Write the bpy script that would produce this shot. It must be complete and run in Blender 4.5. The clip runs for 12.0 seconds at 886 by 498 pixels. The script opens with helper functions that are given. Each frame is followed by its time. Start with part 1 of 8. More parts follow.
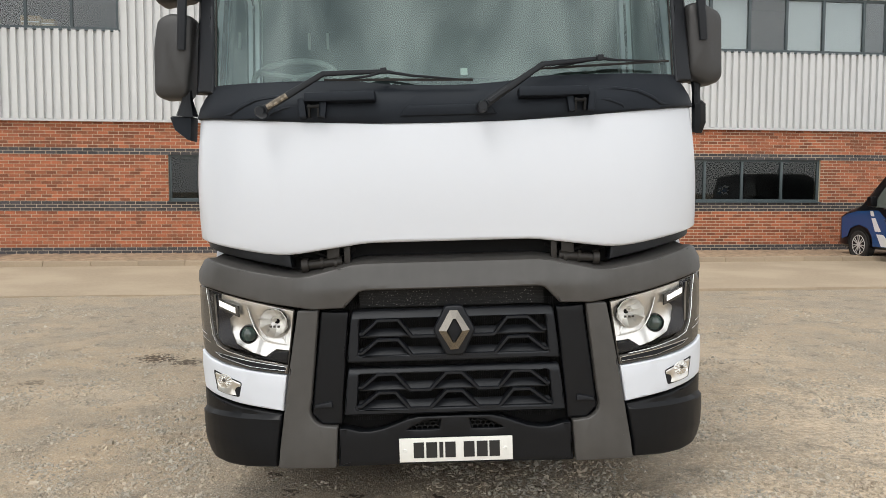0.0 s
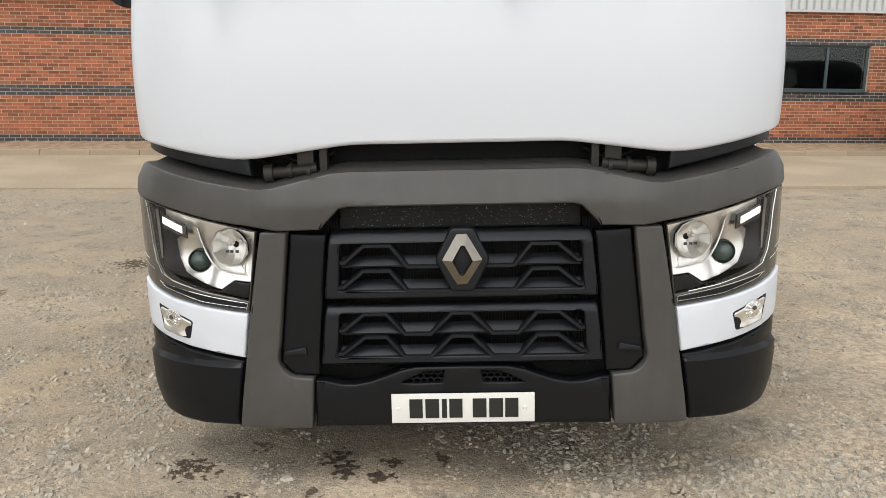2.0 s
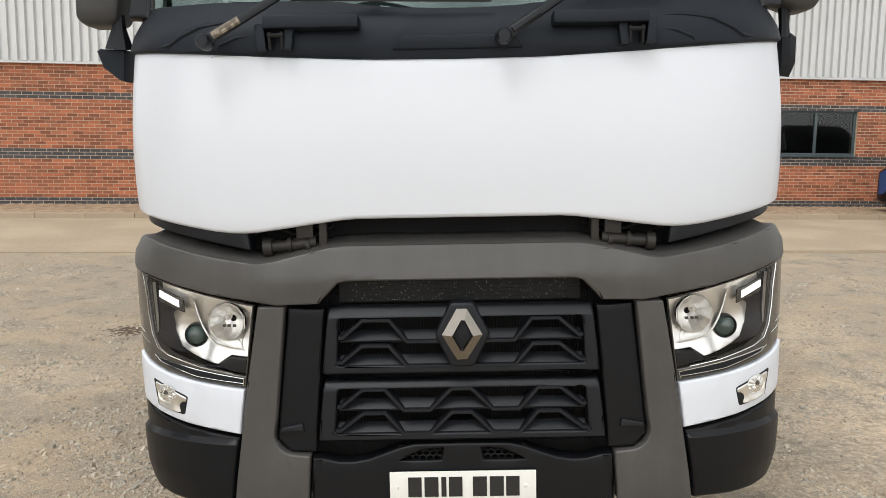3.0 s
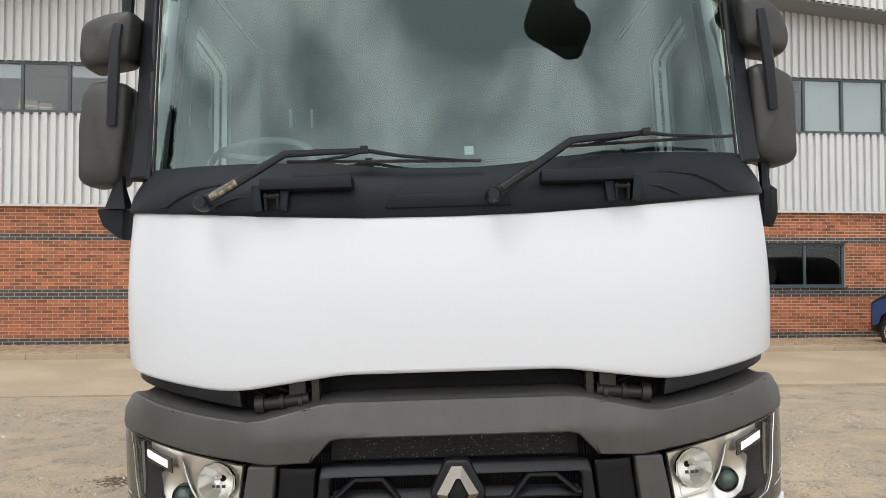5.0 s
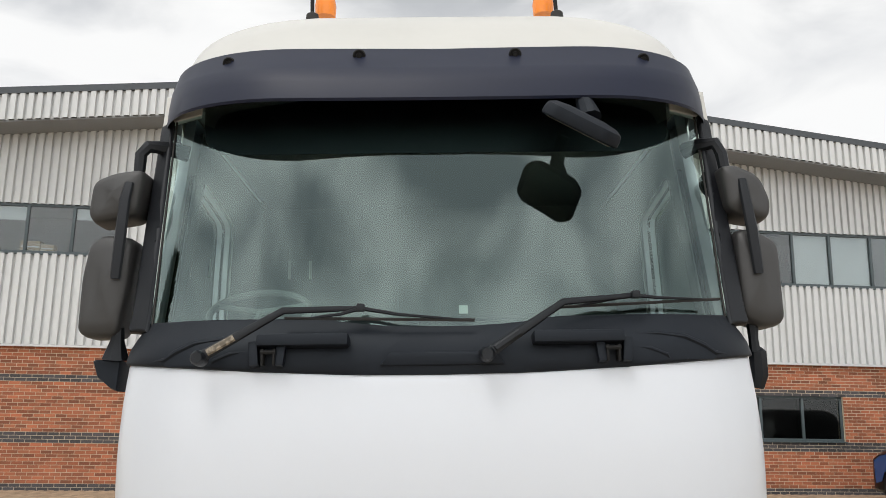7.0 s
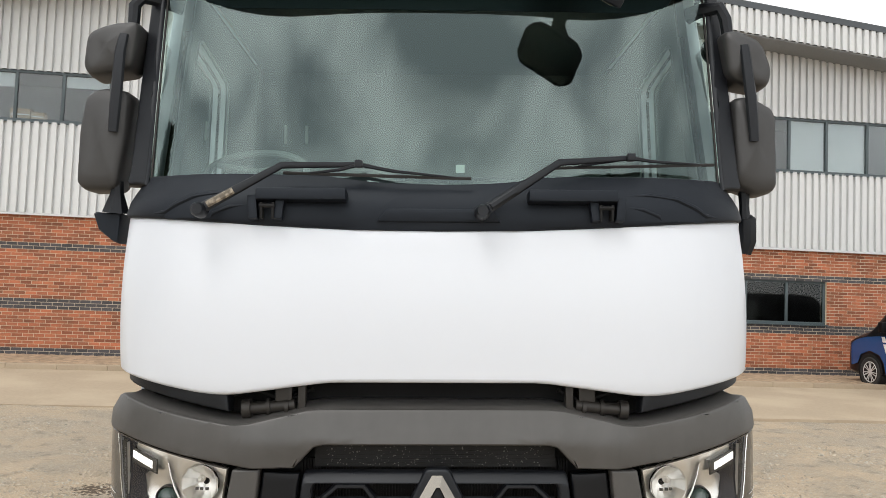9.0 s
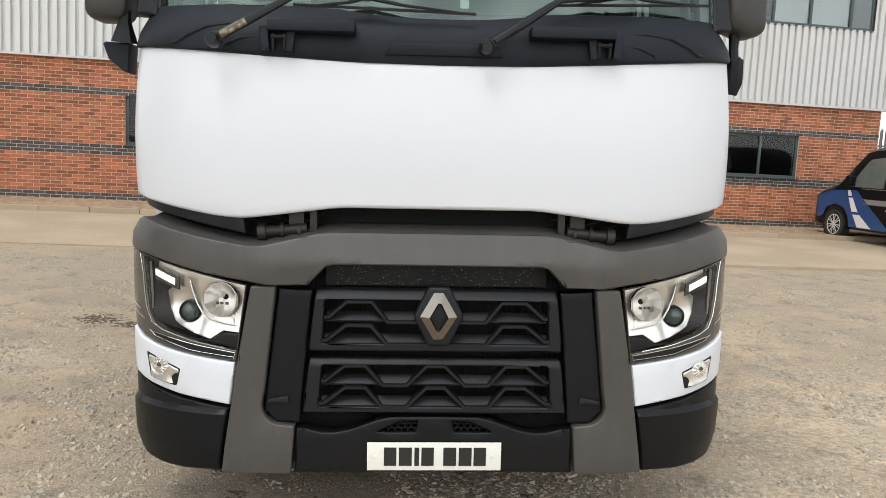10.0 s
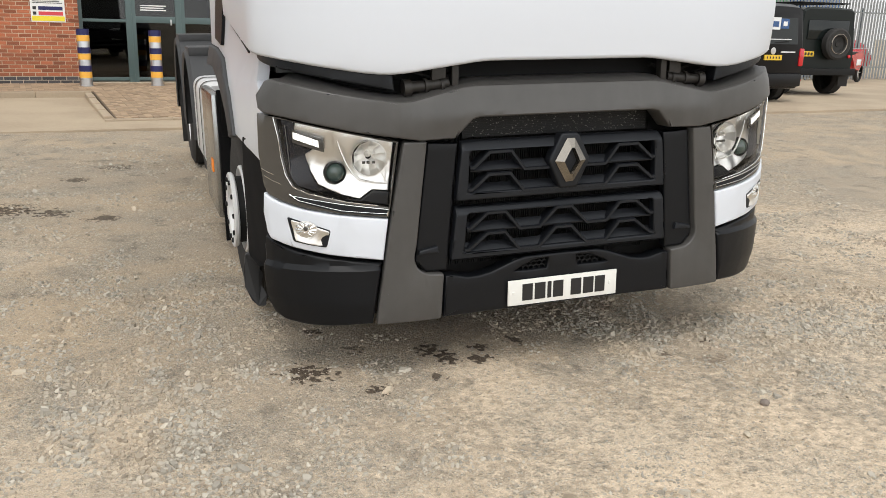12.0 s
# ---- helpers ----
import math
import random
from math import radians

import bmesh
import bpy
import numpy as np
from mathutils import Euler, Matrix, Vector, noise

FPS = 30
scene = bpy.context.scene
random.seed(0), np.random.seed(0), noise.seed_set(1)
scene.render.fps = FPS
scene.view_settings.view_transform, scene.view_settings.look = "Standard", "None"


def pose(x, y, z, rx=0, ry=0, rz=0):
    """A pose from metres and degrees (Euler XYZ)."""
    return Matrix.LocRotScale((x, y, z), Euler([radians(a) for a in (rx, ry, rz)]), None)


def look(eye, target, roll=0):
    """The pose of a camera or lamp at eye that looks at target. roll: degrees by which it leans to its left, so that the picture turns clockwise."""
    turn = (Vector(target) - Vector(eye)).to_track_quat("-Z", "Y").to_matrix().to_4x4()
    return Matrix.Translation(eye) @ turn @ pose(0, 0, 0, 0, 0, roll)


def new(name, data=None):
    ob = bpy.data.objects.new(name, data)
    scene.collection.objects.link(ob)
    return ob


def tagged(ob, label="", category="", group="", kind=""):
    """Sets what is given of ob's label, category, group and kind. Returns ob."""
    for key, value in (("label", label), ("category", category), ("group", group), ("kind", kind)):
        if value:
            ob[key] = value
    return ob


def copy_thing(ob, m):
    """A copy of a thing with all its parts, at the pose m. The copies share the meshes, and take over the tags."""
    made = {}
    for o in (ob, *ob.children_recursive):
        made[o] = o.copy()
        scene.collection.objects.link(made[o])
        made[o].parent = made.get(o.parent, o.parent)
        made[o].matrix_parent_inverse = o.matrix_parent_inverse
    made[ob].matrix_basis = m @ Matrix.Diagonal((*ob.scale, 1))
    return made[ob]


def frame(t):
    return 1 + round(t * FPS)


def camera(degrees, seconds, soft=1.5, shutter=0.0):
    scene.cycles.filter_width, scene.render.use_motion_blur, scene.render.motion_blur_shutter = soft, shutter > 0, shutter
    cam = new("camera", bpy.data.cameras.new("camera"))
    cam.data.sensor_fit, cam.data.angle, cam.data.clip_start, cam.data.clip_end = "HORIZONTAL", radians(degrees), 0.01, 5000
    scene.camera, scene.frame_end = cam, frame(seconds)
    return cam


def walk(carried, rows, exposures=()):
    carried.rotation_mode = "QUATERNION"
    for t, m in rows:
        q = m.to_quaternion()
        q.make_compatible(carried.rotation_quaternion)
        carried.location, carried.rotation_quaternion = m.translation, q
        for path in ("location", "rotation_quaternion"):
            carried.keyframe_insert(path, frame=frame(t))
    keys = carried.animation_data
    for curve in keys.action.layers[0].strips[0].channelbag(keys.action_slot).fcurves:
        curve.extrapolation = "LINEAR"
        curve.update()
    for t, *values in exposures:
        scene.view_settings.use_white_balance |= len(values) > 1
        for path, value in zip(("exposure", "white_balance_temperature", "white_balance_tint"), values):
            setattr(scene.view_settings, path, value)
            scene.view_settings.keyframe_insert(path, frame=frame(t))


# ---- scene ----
cam = camera(55.9, 12.0, soft=0.8)
PATH = [
    (0, (-0.109, -0.014, 1.527), (-0.082, 1.982, 1.39), 0.2),
    (0.5, (-0.126, 0.393, 1.525), (-0.076, 2.379, 1.288), -0.8),
    (1, (-0.07, 0.694, 1.51), (-0.027, 2.667, 1.187), 0.5),
    (1.5, (-0.021, 0.852, 1.513), (-0.024, 2.813, 1.119), 1.2),
    (2, (-0.046, 0.89, 1.523), (-0.065, 2.849, 1.121), 0.6),
    (2.5, (-0.065, 0.908, 1.544), (-0.076, 2.879, 1.201), 0.6),
    (3, (-0.069, 0.915, 1.567), (-0.074, 2.899, 1.308), 0.7),
    (3.2, (-0.065, 0.92, 1.572), (-0.069, 2.908, 1.35), 0.6),
    (5, (-0.063, 0.908, 1.643), (-0.058, 2.907, 1.7), -0.0),
    (5.5, (-0.063, 0.895, 1.668), (-0.05, 2.889, 1.82), -0.0),
    (6, (-0.062, 0.869, 1.684), (-0.042, 2.851, 1.95), 0.1),
    (6.5, (-0.069, 0.849, 1.696), (-0.045, 2.815, 2.064), 0.6),
    (6.7, (-0.066, 0.847, 1.692), (-0.046, 2.806, 2.094), 0.7),
    (8.5, (-0.058, 0.859, 1.663), (-0.049, 2.844, 1.907), 2.1),
    (9, (-0.072, 0.824, 1.6), (-0.035, 2.82, 1.719), 2.1),
    (9.5, (-0.136, 0.77, 1.544), (-0.062, 2.768, 1.5), 2.4),
    (10, (-0.182, 0.632, 1.525), (-0.068, 2.615, 1.292), 3.0),
    (10.5, (-0.391, 0.602, 1.485), (-0.176, 2.556, 1.114), 2.3),
    (11, (-0.763, 0.595, 1.432), (-0.433, 2.514, 0.976), 1.3),
    (11.5, (-1.186, 0.671, 1.421), (-0.698, 2.547, 0.926), 1.5),
    (12, (-1.681, 0.715, 1.418), (-1.007, 2.526, 0.903), 1.6),
]
walk(cam, [(t, look(eye, target, roll)) for t, eye, target, roll in PATH],
     exposures=[(0, -0.04), (0.5, -0.03), (1.5, -0.07), (2.5, 0.02), (3, 0.02), (5, 0.0), (5.5, -0.03), (6, -0.04), (6.5, -0.10), (8.5, -0.07), (9, 0.09), (9.5, 0.08), (10.5, 0.03), (11, 0.02), (12, 0.03)])

# ---------- world and sun ----------
world = bpy.data.worlds.new("overcast_sky")
scene.world = world
world.use_nodes = True
wn, wl = world.node_tree.nodes, world.node_tree.links
wn.clear()
w_out = wn.new("ShaderNodeOutputWorld")
w_bg = wn.new("ShaderNodeBackground")
w_sky = wn.new("ShaderNodeTexSky")
w_sky.sky_type = "NISHITA"
w_sky.sun_disc = False
w_sky.sun_elevation = radians(61)
w_sky.sun_rotation = radians(210)
w_tc = wn.new("ShaderNodeTexCoord")
w_map = wn.new("ShaderNodeMapping")
w_map.inputs["Scale"].default_value = (1.0, 1.0, 2.2)
w_map.inputs["Location"].default_value = (3.7, 1.2, 0.4)
w_n1 = wn.new("ShaderNodeTexNoise")
w_n1.inputs["Scale"].default_value = 3.4
w_n1.inputs["Detail"].default_value = 6
w_n1.inputs["Distortion"].default_value = 0.5
w_ramp = wn.new("ShaderNodeValToRGB")
w_ramp.color_ramp.elements[0].position, w_ramp.color_ramp.elements[0].color = 0.38, (5.2, 5.5, 5.8, 1)
w_ramp.color_ramp.elements[1].position, w_ramp.color_ramp.elements[1].color = 0.62, (15.5, 15.5, 15.3, 1)
# thin bright haze low down
w_haze = wn.new("ShaderNodeValToRGB")
w_haze.color_ramp.elements[0].position, w_haze.color_ramp.elements[0].color = 0.34, (10.4, 10.6, 10.9, 1)
w_haze.color_ramp.elements[1].position, w_haze.color_ramp.elements[1].color = 0.56, (14.5, 14.5, 14.4, 1)
w_sep = wn.new("ShaderNodeSeparateXYZ")
w_high = wn.new("ShaderNodeMapRange")
w_high.interpolation_type = "SMOOTHSTEP"
w_high.inputs["From Min"].default_value, w_high.inputs["From Max"].default_value = 0.38, 0.56
w_lay = wn.new("ShaderNodeMix")
w_lay.data_type = "RGBA"
SUN_FROM = Vector((-0.24, -0.42, 0.875)).normalized()
w_dot = wn.new("ShaderNodeVectorMath")
w_dot.operation = "DOT_PRODUCT"
w_dot.inputs[1].default_value = Vector((-0.24, -0.78, 0.58)).normalized()
w_glow = wn.new("ShaderNodeMapRange")
w_glow.interpolation_type = "SMOOTHSTEP"
w_glow.inputs["From Min"].default_value, w_glow.inputs["From Max"].default_value = -0.2, 1.0
w_glow.inputs["To Min"].default_value, w_glow.inputs["To Max"].default_value = 0.95, 1.95
w_mul = wn.new("ShaderNodeVectorMath")
w_mul.operation = "SCALE"
w_mix = wn.new("ShaderNodeMix")
w_mix.data_type = "RGBA"
w_mix.inputs[0].default_value = 0.93
w_bg.inputs["Strength"].default_value = 0.08
wl.new(w_tc.outputs["Generated"], w_map.inputs["Vector"])
wl.new(w_tc.outputs["Generated"], w_dot.inputs[0])
wl.new(w_dot.outputs["Value"], w_glow.inputs["Value"])
wl.new(w_map.outputs["Vector"], w_n1.inputs["Vector"])
wl.new(w_n1.outputs["Fac"], w_ramp.inputs["Fac"])
wl.new(w_n1.outputs["Fac"], w_haze.inputs["Fac"])
wl.new(w_tc.outputs["Generated"], w_sep.inputs[0])
wl.new(w_sep.outputs["Z"], w_high.inputs["Value"])
wl.new(w_high.outputs["Result"], w_lay.inputs[0])
wl.new(w_haze.outputs["Color"], w_lay.inputs[6])
wl.new(w_ramp.outputs["Color"], w_lay.inputs[7])
wl.new(w_lay.outputs[2], w_mul.inputs[0])
wl.new(w_glow.outputs["Result"], w_mul.inputs["Scale"])
wl.new(w_sky.outputs["Color"], w_mix.inputs[6])
wl.new(w_mul.outputs["Vector"], w_mix.inputs[7])
wl.new(w_mix.outputs[2], w_bg.inputs["Color"])
wl.new(w_bg.outputs["Background"], w_out.inputs["Surface"])

sun = new("sun", bpy.data.lights.new("sun", "SUN"))
sun.data.energy, sun.data.angle, sun.data.color = 1.2, radians(20), (1.0, 0.96, 0.9)
sun.matrix_world = look(SUN_FROM * 20, (0, 0, 0))


# ---------- materials ----------
def material(name, base, rough=0.6, metal=0.0, vary=0.12, scale=6.0, fine=60.0, bump=0.0, bump_scale=120.0,
             coat=0.0, second=None, second_amount=0.5, spec=0.5, per_piece=0.0):
    """Principled surface with a coarse and a fine variation of colour, roughness and relief."""
    m = bpy.data.materials.new(name)
    m.use_nodes = True
    n, l = m.node_tree.nodes, m.node_tree.links
    bsdf = n["Principled BSDF"]
    tc = n.new("ShaderNodeTexCoord")
    n1, n2 = n.new("ShaderNodeTexNoise"), n.new("ShaderNodeTexNoise")
    n1.inputs["Scale"].default_value, n1.inputs["Detail"].default_value = scale, 5
    n2.inputs["Scale"].default_value, n2.inputs["Detail"].default_value = fine, 3
    for q in (n1, n2):
        l.new(tc.outputs["Object"], q.inputs["Vector"])
    mix1 = n.new("ShaderNodeMix")
    mix1.data_type = "RGBA"
    dark = tuple(c * (1 - vary) for c in base)
    light = tuple(min(1, c * (1 + vary)) for c in base)
    mix1.inputs[6].default_value, mix1.inputs[7].default_value = (*dark, 1), (*light, 1)
    add = n.new("ShaderNodeMath")
    add.operation = "MULTIPLY_ADD"
    add.inputs[1].default_value, add.inputs[2].default_value = 0.5, 0.0
    half = n.new("ShaderNodeMath")
    half.operation = "MULTIPLY_ADD"
    half.inputs[1].default_value = 0.5
    l.new(n1.outputs["Fac"], add.inputs[0])
    l.new(n2.outputs["Fac"], half.inputs[0])
    l.new(add.outputs[0], half.inputs[2])
    l.new(half.outputs[0], mix1.inputs[0])
    colour = mix1.outputs[2]
    if second:
        ramp = n.new("ShaderNodeValToRGB")
        ramp.color_ramp.elements[0].position, ramp.color_ramp.elements[1].position = 0.45, 0.62
        mix2 = n.new("ShaderNodeMix")
        mix2.data_type = "RGBA"
        mul = n.new("ShaderNodeMath")
        mul.operation = "MULTIPLY"
        mul.inputs[1].default_value = second_amount
        l.new(n1.outputs["Fac"], ramp.inputs["Fac"])
        l.new(ramp.outputs["Color"], mul.inputs[0])
        l.new(mul.outputs[0], mix2.inputs[0])
        l.new(colour, mix2.inputs[6])
        mix2.inputs[7].default_value = (*second, 1)
        colour = mix2.outputs[2]
    if per_piece:
        info = n.new("ShaderNodeObjectInfo")
        geo = n.new("ShaderNodeNewGeometry")
        sm = n.new("ShaderNodeMath")
        sm.operation = "ADD"
        fr = n.new("ShaderNodeMath")
        fr.operation = "FRACT"
        l.new(info.outputs["Random"], sm.inputs[0])
        l.new(geo.outputs["Random Per Island"], sm.inputs[1])
        l.new(sm.outputs[0], fr.inputs[0])
        hsv = n.new("ShaderNodeHueSaturation")
        mr = n.new("ShaderNodeMapRange")
        mr.inputs["To Min"].default_value, mr.inputs["To Max"].default_value = 1 - per_piece, 1 + per_piece
        l.new(fr.outputs[0], mr.inputs["Value"])
        l.new(mr.outputs["Result"], hsv.inputs["Value"])
        l.new(colour, hsv.inputs["Color"])
        colour = hsv.outputs["Color"]
    l.new(colour, bsdf.inputs["Base Color"])
    rr = n.new("ShaderNodeMapRange")
    rr.inputs["To Min"].default_value, rr.inputs["To Max"].default_value = max(0.02, rough * 0.85), min(1, rough * 1.15)
    l.new(n1.outputs["Fac"], rr.inputs["Value"])
    l.new(rr.outputs["Result"], bsdf.inputs["Roughness"])
    bsdf.inputs["Metallic"].default_value = metal
    bsdf.inputs["Coat Weight"].default_value = coat
    bsdf.inputs["Coat Roughness"].default_value = 0.04
    bsdf.inputs["Specular IOR Level"].default_value = spec
    if bump:
        n3 = n.new("ShaderNodeTexNoise")
        n3.inputs["Scale"].default_value, n3.inputs["Detail"].default_value = bump_scale, 4
        l.new(tc.outputs["Object"], n3.inputs["Vector"])
        b = n.new("ShaderNodeBump")
        b.inputs["Strength"].default_value, b.inputs["Distance"].default_value = bump, 0.004
        l.new(n3.outputs["Fac"], b.inputs["Height"])
        l.new(b.outputs["Normal"], bsdf.inputs["Normal"])
    return m


def glass_material(name, tint, ior=1.45, rough=0.0, sheen=(1, 1, 1)):
    """Thin pane: see-through with a tint, with a mirror reflection that grows at grazing angles."""
    m = bpy.data.materials.new(name)
    m.use_nodes = True
    n, l = m.node_tree.nodes, m.node_tree.links
    n.clear()
    out = n.new("ShaderNodeOutputMaterial")
    tr, gl, mx, fr = (n.new("ShaderNode" + k) for k in ("BsdfTransparent", "BsdfGlossy", "MixShader", "Fresnel"))
    tr.inputs["Color"].default_value = (*tint, 1)
    gl.inputs["Roughness"].default_value = rough
    gl.inputs["Color"].default_value = (*sheen, 1)
    fr.inputs["IOR"].default_value = ior
    l.new(fr.outputs[0], mx.inputs[0])
    l.new(tr.outputs[0], mx.inputs[1])
    l.new(gl.outputs[0], mx.inputs[2])
    l.new(mx.outputs[0], out.inputs["Surface"])
    return m


def glow(name, colour, strength):
    m = bpy.data.materials.new(name)
    m.use_nodes = True
    b = m.node_tree.nodes["Principled BSDF"]
    b.inputs["Base Color"].default_value = (*colour, 1)
    b.inputs["Emission Color"].default_value = (*colour, 1)
    b.inputs["Emission Strength"].default_value = strength
    return m


WHITE = material("white_truck_paint", (0.635, 0.665, 0.715), 0.34, vary=0.015, scale=1.2, fine=14, coat=0.12)
ROOF_WHITE = material("cream_roof_paint", (0.53, 0.52, 0.485), 0.35, vary=0.05, scale=2, fine=20, coat=0.2)
GREY = material("dark_grey_satin_plastic", (0.060, 0.0575, 0.0545), 0.42, vary=0.26, scale=2.2, fine=16, bump=0.05, bump_scale=500)


def streaked(m, amount, wide, tall):
    """Rain has left upright streaks of dust on the surface."""
    n, l = m.node_tree.nodes, m.node_tree.links
    bsdf = n["Principled BSDF"]
    src = bsdf.inputs["Base Color"].links[0].from_socket
    tc, mp, nz = n.new("ShaderNodeTexCoord"), n.new("ShaderNodeMapping"), n.new("ShaderNodeTexNoise")
    mp.inputs["Scale"].default_value = (wide, wide, tall)
    nz.inputs["Scale"].default_value, nz.inputs["Detail"].default_value = 1.0, 5
    mr, hs = n.new("ShaderNodeMapRange"), n.new("ShaderNodeHueSaturation")
    mr.inputs["From Min"].default_value, mr.inputs["From Max"].default_value = 0.3, 0.7
    mr.inputs["To Min"].default_value, mr.inputs["To Max"].default_value = 1 - amount, 1 + amount
    l.new(tc.outputs["Object"], mp.inputs["Vector"])
    l.new(mp.outputs["Vector"], nz.inputs["Vector"])
    l.new(nz.outputs["Fac"], mr.inputs["Value"])
    l.new(mr.outputs["Result"], hs.inputs["Value"])
    l.new(src, hs.inputs["Color"])
    l.new(hs.outputs["Color"], bsdf.inputs["Base Color"])


streaked(GREY, 0.07, 14.0, 1.5)
BLACK = material("black_grained_plastic", (0.0068, 0.0077, 0.0100), 0.44, spec=0.33, vary=0.2, scale=4, fine=40, bump=0.12, bump_scale=600)
BLACK.node_tree.nodes["Principled BSDF"].inputs["Specular Tint"].default_value = (0.94, 0.97, 1.0, 1)
# smoother copy of BLACK, darkened in colour against ground and haze reflections
BUMPER_BLACK = material("smooth_darkened_bumper_plastic", (0.0048, 0.0055, 0.0070), 0.40, spec=0.25, vary=0.25, scale=3, fine=30, bump=0.06, bump_scale=500)
COWL = material("charcoal_cowl_plastic", (0.0056, 0.0072, 0.0112), 0.55, spec=0.27, vary=0.2, scale=4, fine=40, bump=0.1, bump_scale=500)
COWL.node_tree.nodes["Principled BSDF"].inputs["Specular Tint"].default_value = (0.86, 0.94, 1.0, 1)
# near black; also stands in for shade in recesses and gaps
DEEP = material("dull_black_metal", (0.010, 0.010, 0.010), 0.75, spec=0.25, vary=0.3, scale=9, fine=60)
MIRROR_GREY = material("dark_brown_grey_mirror_plastic", (0.039, 0.0385, 0.0385), 0.5, vary=0.1, scale=5, fine=50, bump=0.12, bump_scale=450)
VISOR = material("smoked_blue_black_visor", (0.009, 0.012, 0.028), 0.45, spec=0.25, vary=0.15, scale=4, fine=30)
CHROME = material("chrome_reflector", (0.88, 0.88, 0.87), 0.16, 1.0, vary=0.04, scale=8, fine=40)
SATIN_METAL = material("satin_champagne_metal", (0.25, 0.23, 0.20), 0.22, 1.0, vary=0.06, scale=10, fine=60)
ALLOY = material("brushed_aluminium", (0.62, 0.62, 0.62), 0.33, 1.0, vary=0.1, scale=6, fine=90)
RUBBER = material("tyre_rubber", (0.022, 0.021, 0.020), 0.85, vary=0.25, scale=12, fine=80, bump=0.3, bump_scale=220)
LAMP_GREY = material("bronze_grey_lamp_trim", (0.060, 0.056, 0.050), 0.2, 0.0, coat=0.5, vary=0.08, scale=6, fine=40)
INTERIOR = material("grey_cab_trim", (0.20, 0.21, 0.205), 0.8, vary=0.15, scale=3, fine=30)
DASH = material("light_grey_dashboard", (0.55, 0.58, 0.56), 0.7, vary=0.12, scale=4, fine=50)
WINDSCREEN = glass_material("green_tinted_windscreen", (0.74, 0.93, 0.88), 2.02, sheen=(0.82, 1.0, 0.97))
CLEAR = glass_material("clear_lamp_cover", (0.96, 0.96, 0.96), 1.3)
PANE = glass_material("building_pane", (0.80, 0.84, 0.84), 1.6)
ORANGE = material("amber_lens", (0.85, 0.24, 0.02), 0.25, vary=0.1)
LED = glow("white_led", (1.0, 0.98, 0.93), 1.0)
PLATE_WHITE = material("white_reflective_plate", (0.74, 0.74, 0.70), 0.4, vary=0.04, scale=12, fine=80)
SIDE_GLASS = glass_material("door_glass", (0.97, 1.0, 0.985), 1.2)
LATCH = material("greasy_dark_metal", (0.030, 0.027, 0.024), 0.5, 0.3, vary=0.4, scale=30, fine=120)
DARK_MIRROR = material("dim_mirror_glass", (0.06, 0.065, 0.06), 0.08, 1.0, vary=0.05)
INK = material("black_ink", (0.012, 0.012, 0.012), 0.5, vary=0.1)


# ---------- small builders ----------
def mesh_of(bm, name, smooth=True, angle=35, facing=None):
    bmesh.ops.recalc_face_normals(bm, faces=bm.faces)
    if facing and sum(f.normal.dot(Vector(facing)) * f.calc_area() for f in bm.faces) < 0:
        bmesh.ops.reverse_faces(bm, faces=bm.faces)
    for f in bm.faces:
        f.smooth = smooth
    me = bpy.data.meshes.new(name)
    if smooth:
        lim = radians(angle)
        for e in bm.edges:
            e.smooth = len(e.link_faces) == 2 and e.calc_face_angle(0) < lim
    bm.to_mesh(me)
    bm.free()
    return me


def part(name, bm, mat, parent, label="", smooth=True, angle=35, facing=None):
    ob = new(name, mesh_of(bm, name, smooth, angle, facing))
    ob.data.materials.append(mat)
    ob.parent = parent
    if label:
        tagged(ob, label)
    return ob


def empty(name, m=None):
    ob = new(name)
    if m is not None:
        ob.matrix_world = m
    return ob


def box(bm, lo, hi, bevel=0.0, m=None):
    """A box between two corners, with bevelled edges."""
    v = [bm.verts.new((x, y, z)) for z in (lo[2], hi[2]) for y in (lo[1], hi[1]) for x in (lo[0], hi[0])]
    quads = ((0, 1, 5, 4), (1, 3, 7, 5), (3, 2, 6, 7), (2, 0, 4, 6), (4, 5, 7, 6), (2, 3, 1, 0))
    fs = [bm.faces.new([v[i] for i in q]) for q in quads]
    geom = list({e for f in fs for e in f.edges})
    if bevel:
        r = bmesh.ops.bevel(bm, geom=geom, offset=bevel, segments=2, affect="EDGES", profile=0.6)
        v = list({w for f in r["faces"] for w in f.verts} | {w for w in v if w.is_valid})
    if m is not None:
        bmesh.ops.transform(bm, matrix=m, verts=[w for w in v if w.is_valid])
    return bm


def tube(bm, pts, r, sides=8, cap=True, flat=1.0):
    """A round bar along a line of points; r may be one radius or one for each point."""
    pts = [Vector(p) for p in pts]
    rs = r if isinstance(r, (list, tuple)) else [r] * len(pts)
    rings = []
    for i, p in enumerate(pts):
        d = (pts[min(i + 1, len(pts) - 1)] - pts[max(i - 1, 0)]).normalized()
        a = d.cross(Vector((0, 1, 0)))
        a = a.normalized() if a.length > 0.05 else d.cross(Vector((1, 0, 0))).normalized()
        b = d.cross(a)
        rings.append([bm.verts.new(p + a * math.cos(k * math.tau / sides) * rs[i] + b * math.sin(k * math.tau / sides) * rs[i] * flat)
                      for k in range(sides)])
    for q, w in zip(rings, rings[1:]):
        for k in range(sides):
            bm.faces.new((q[k], q[(k + 1) % sides], w[(k + 1) % sides], w[k]))
    if cap:
        bm.faces.new(rings[0])
        bm.faces.new(rings[-1])
    return bm


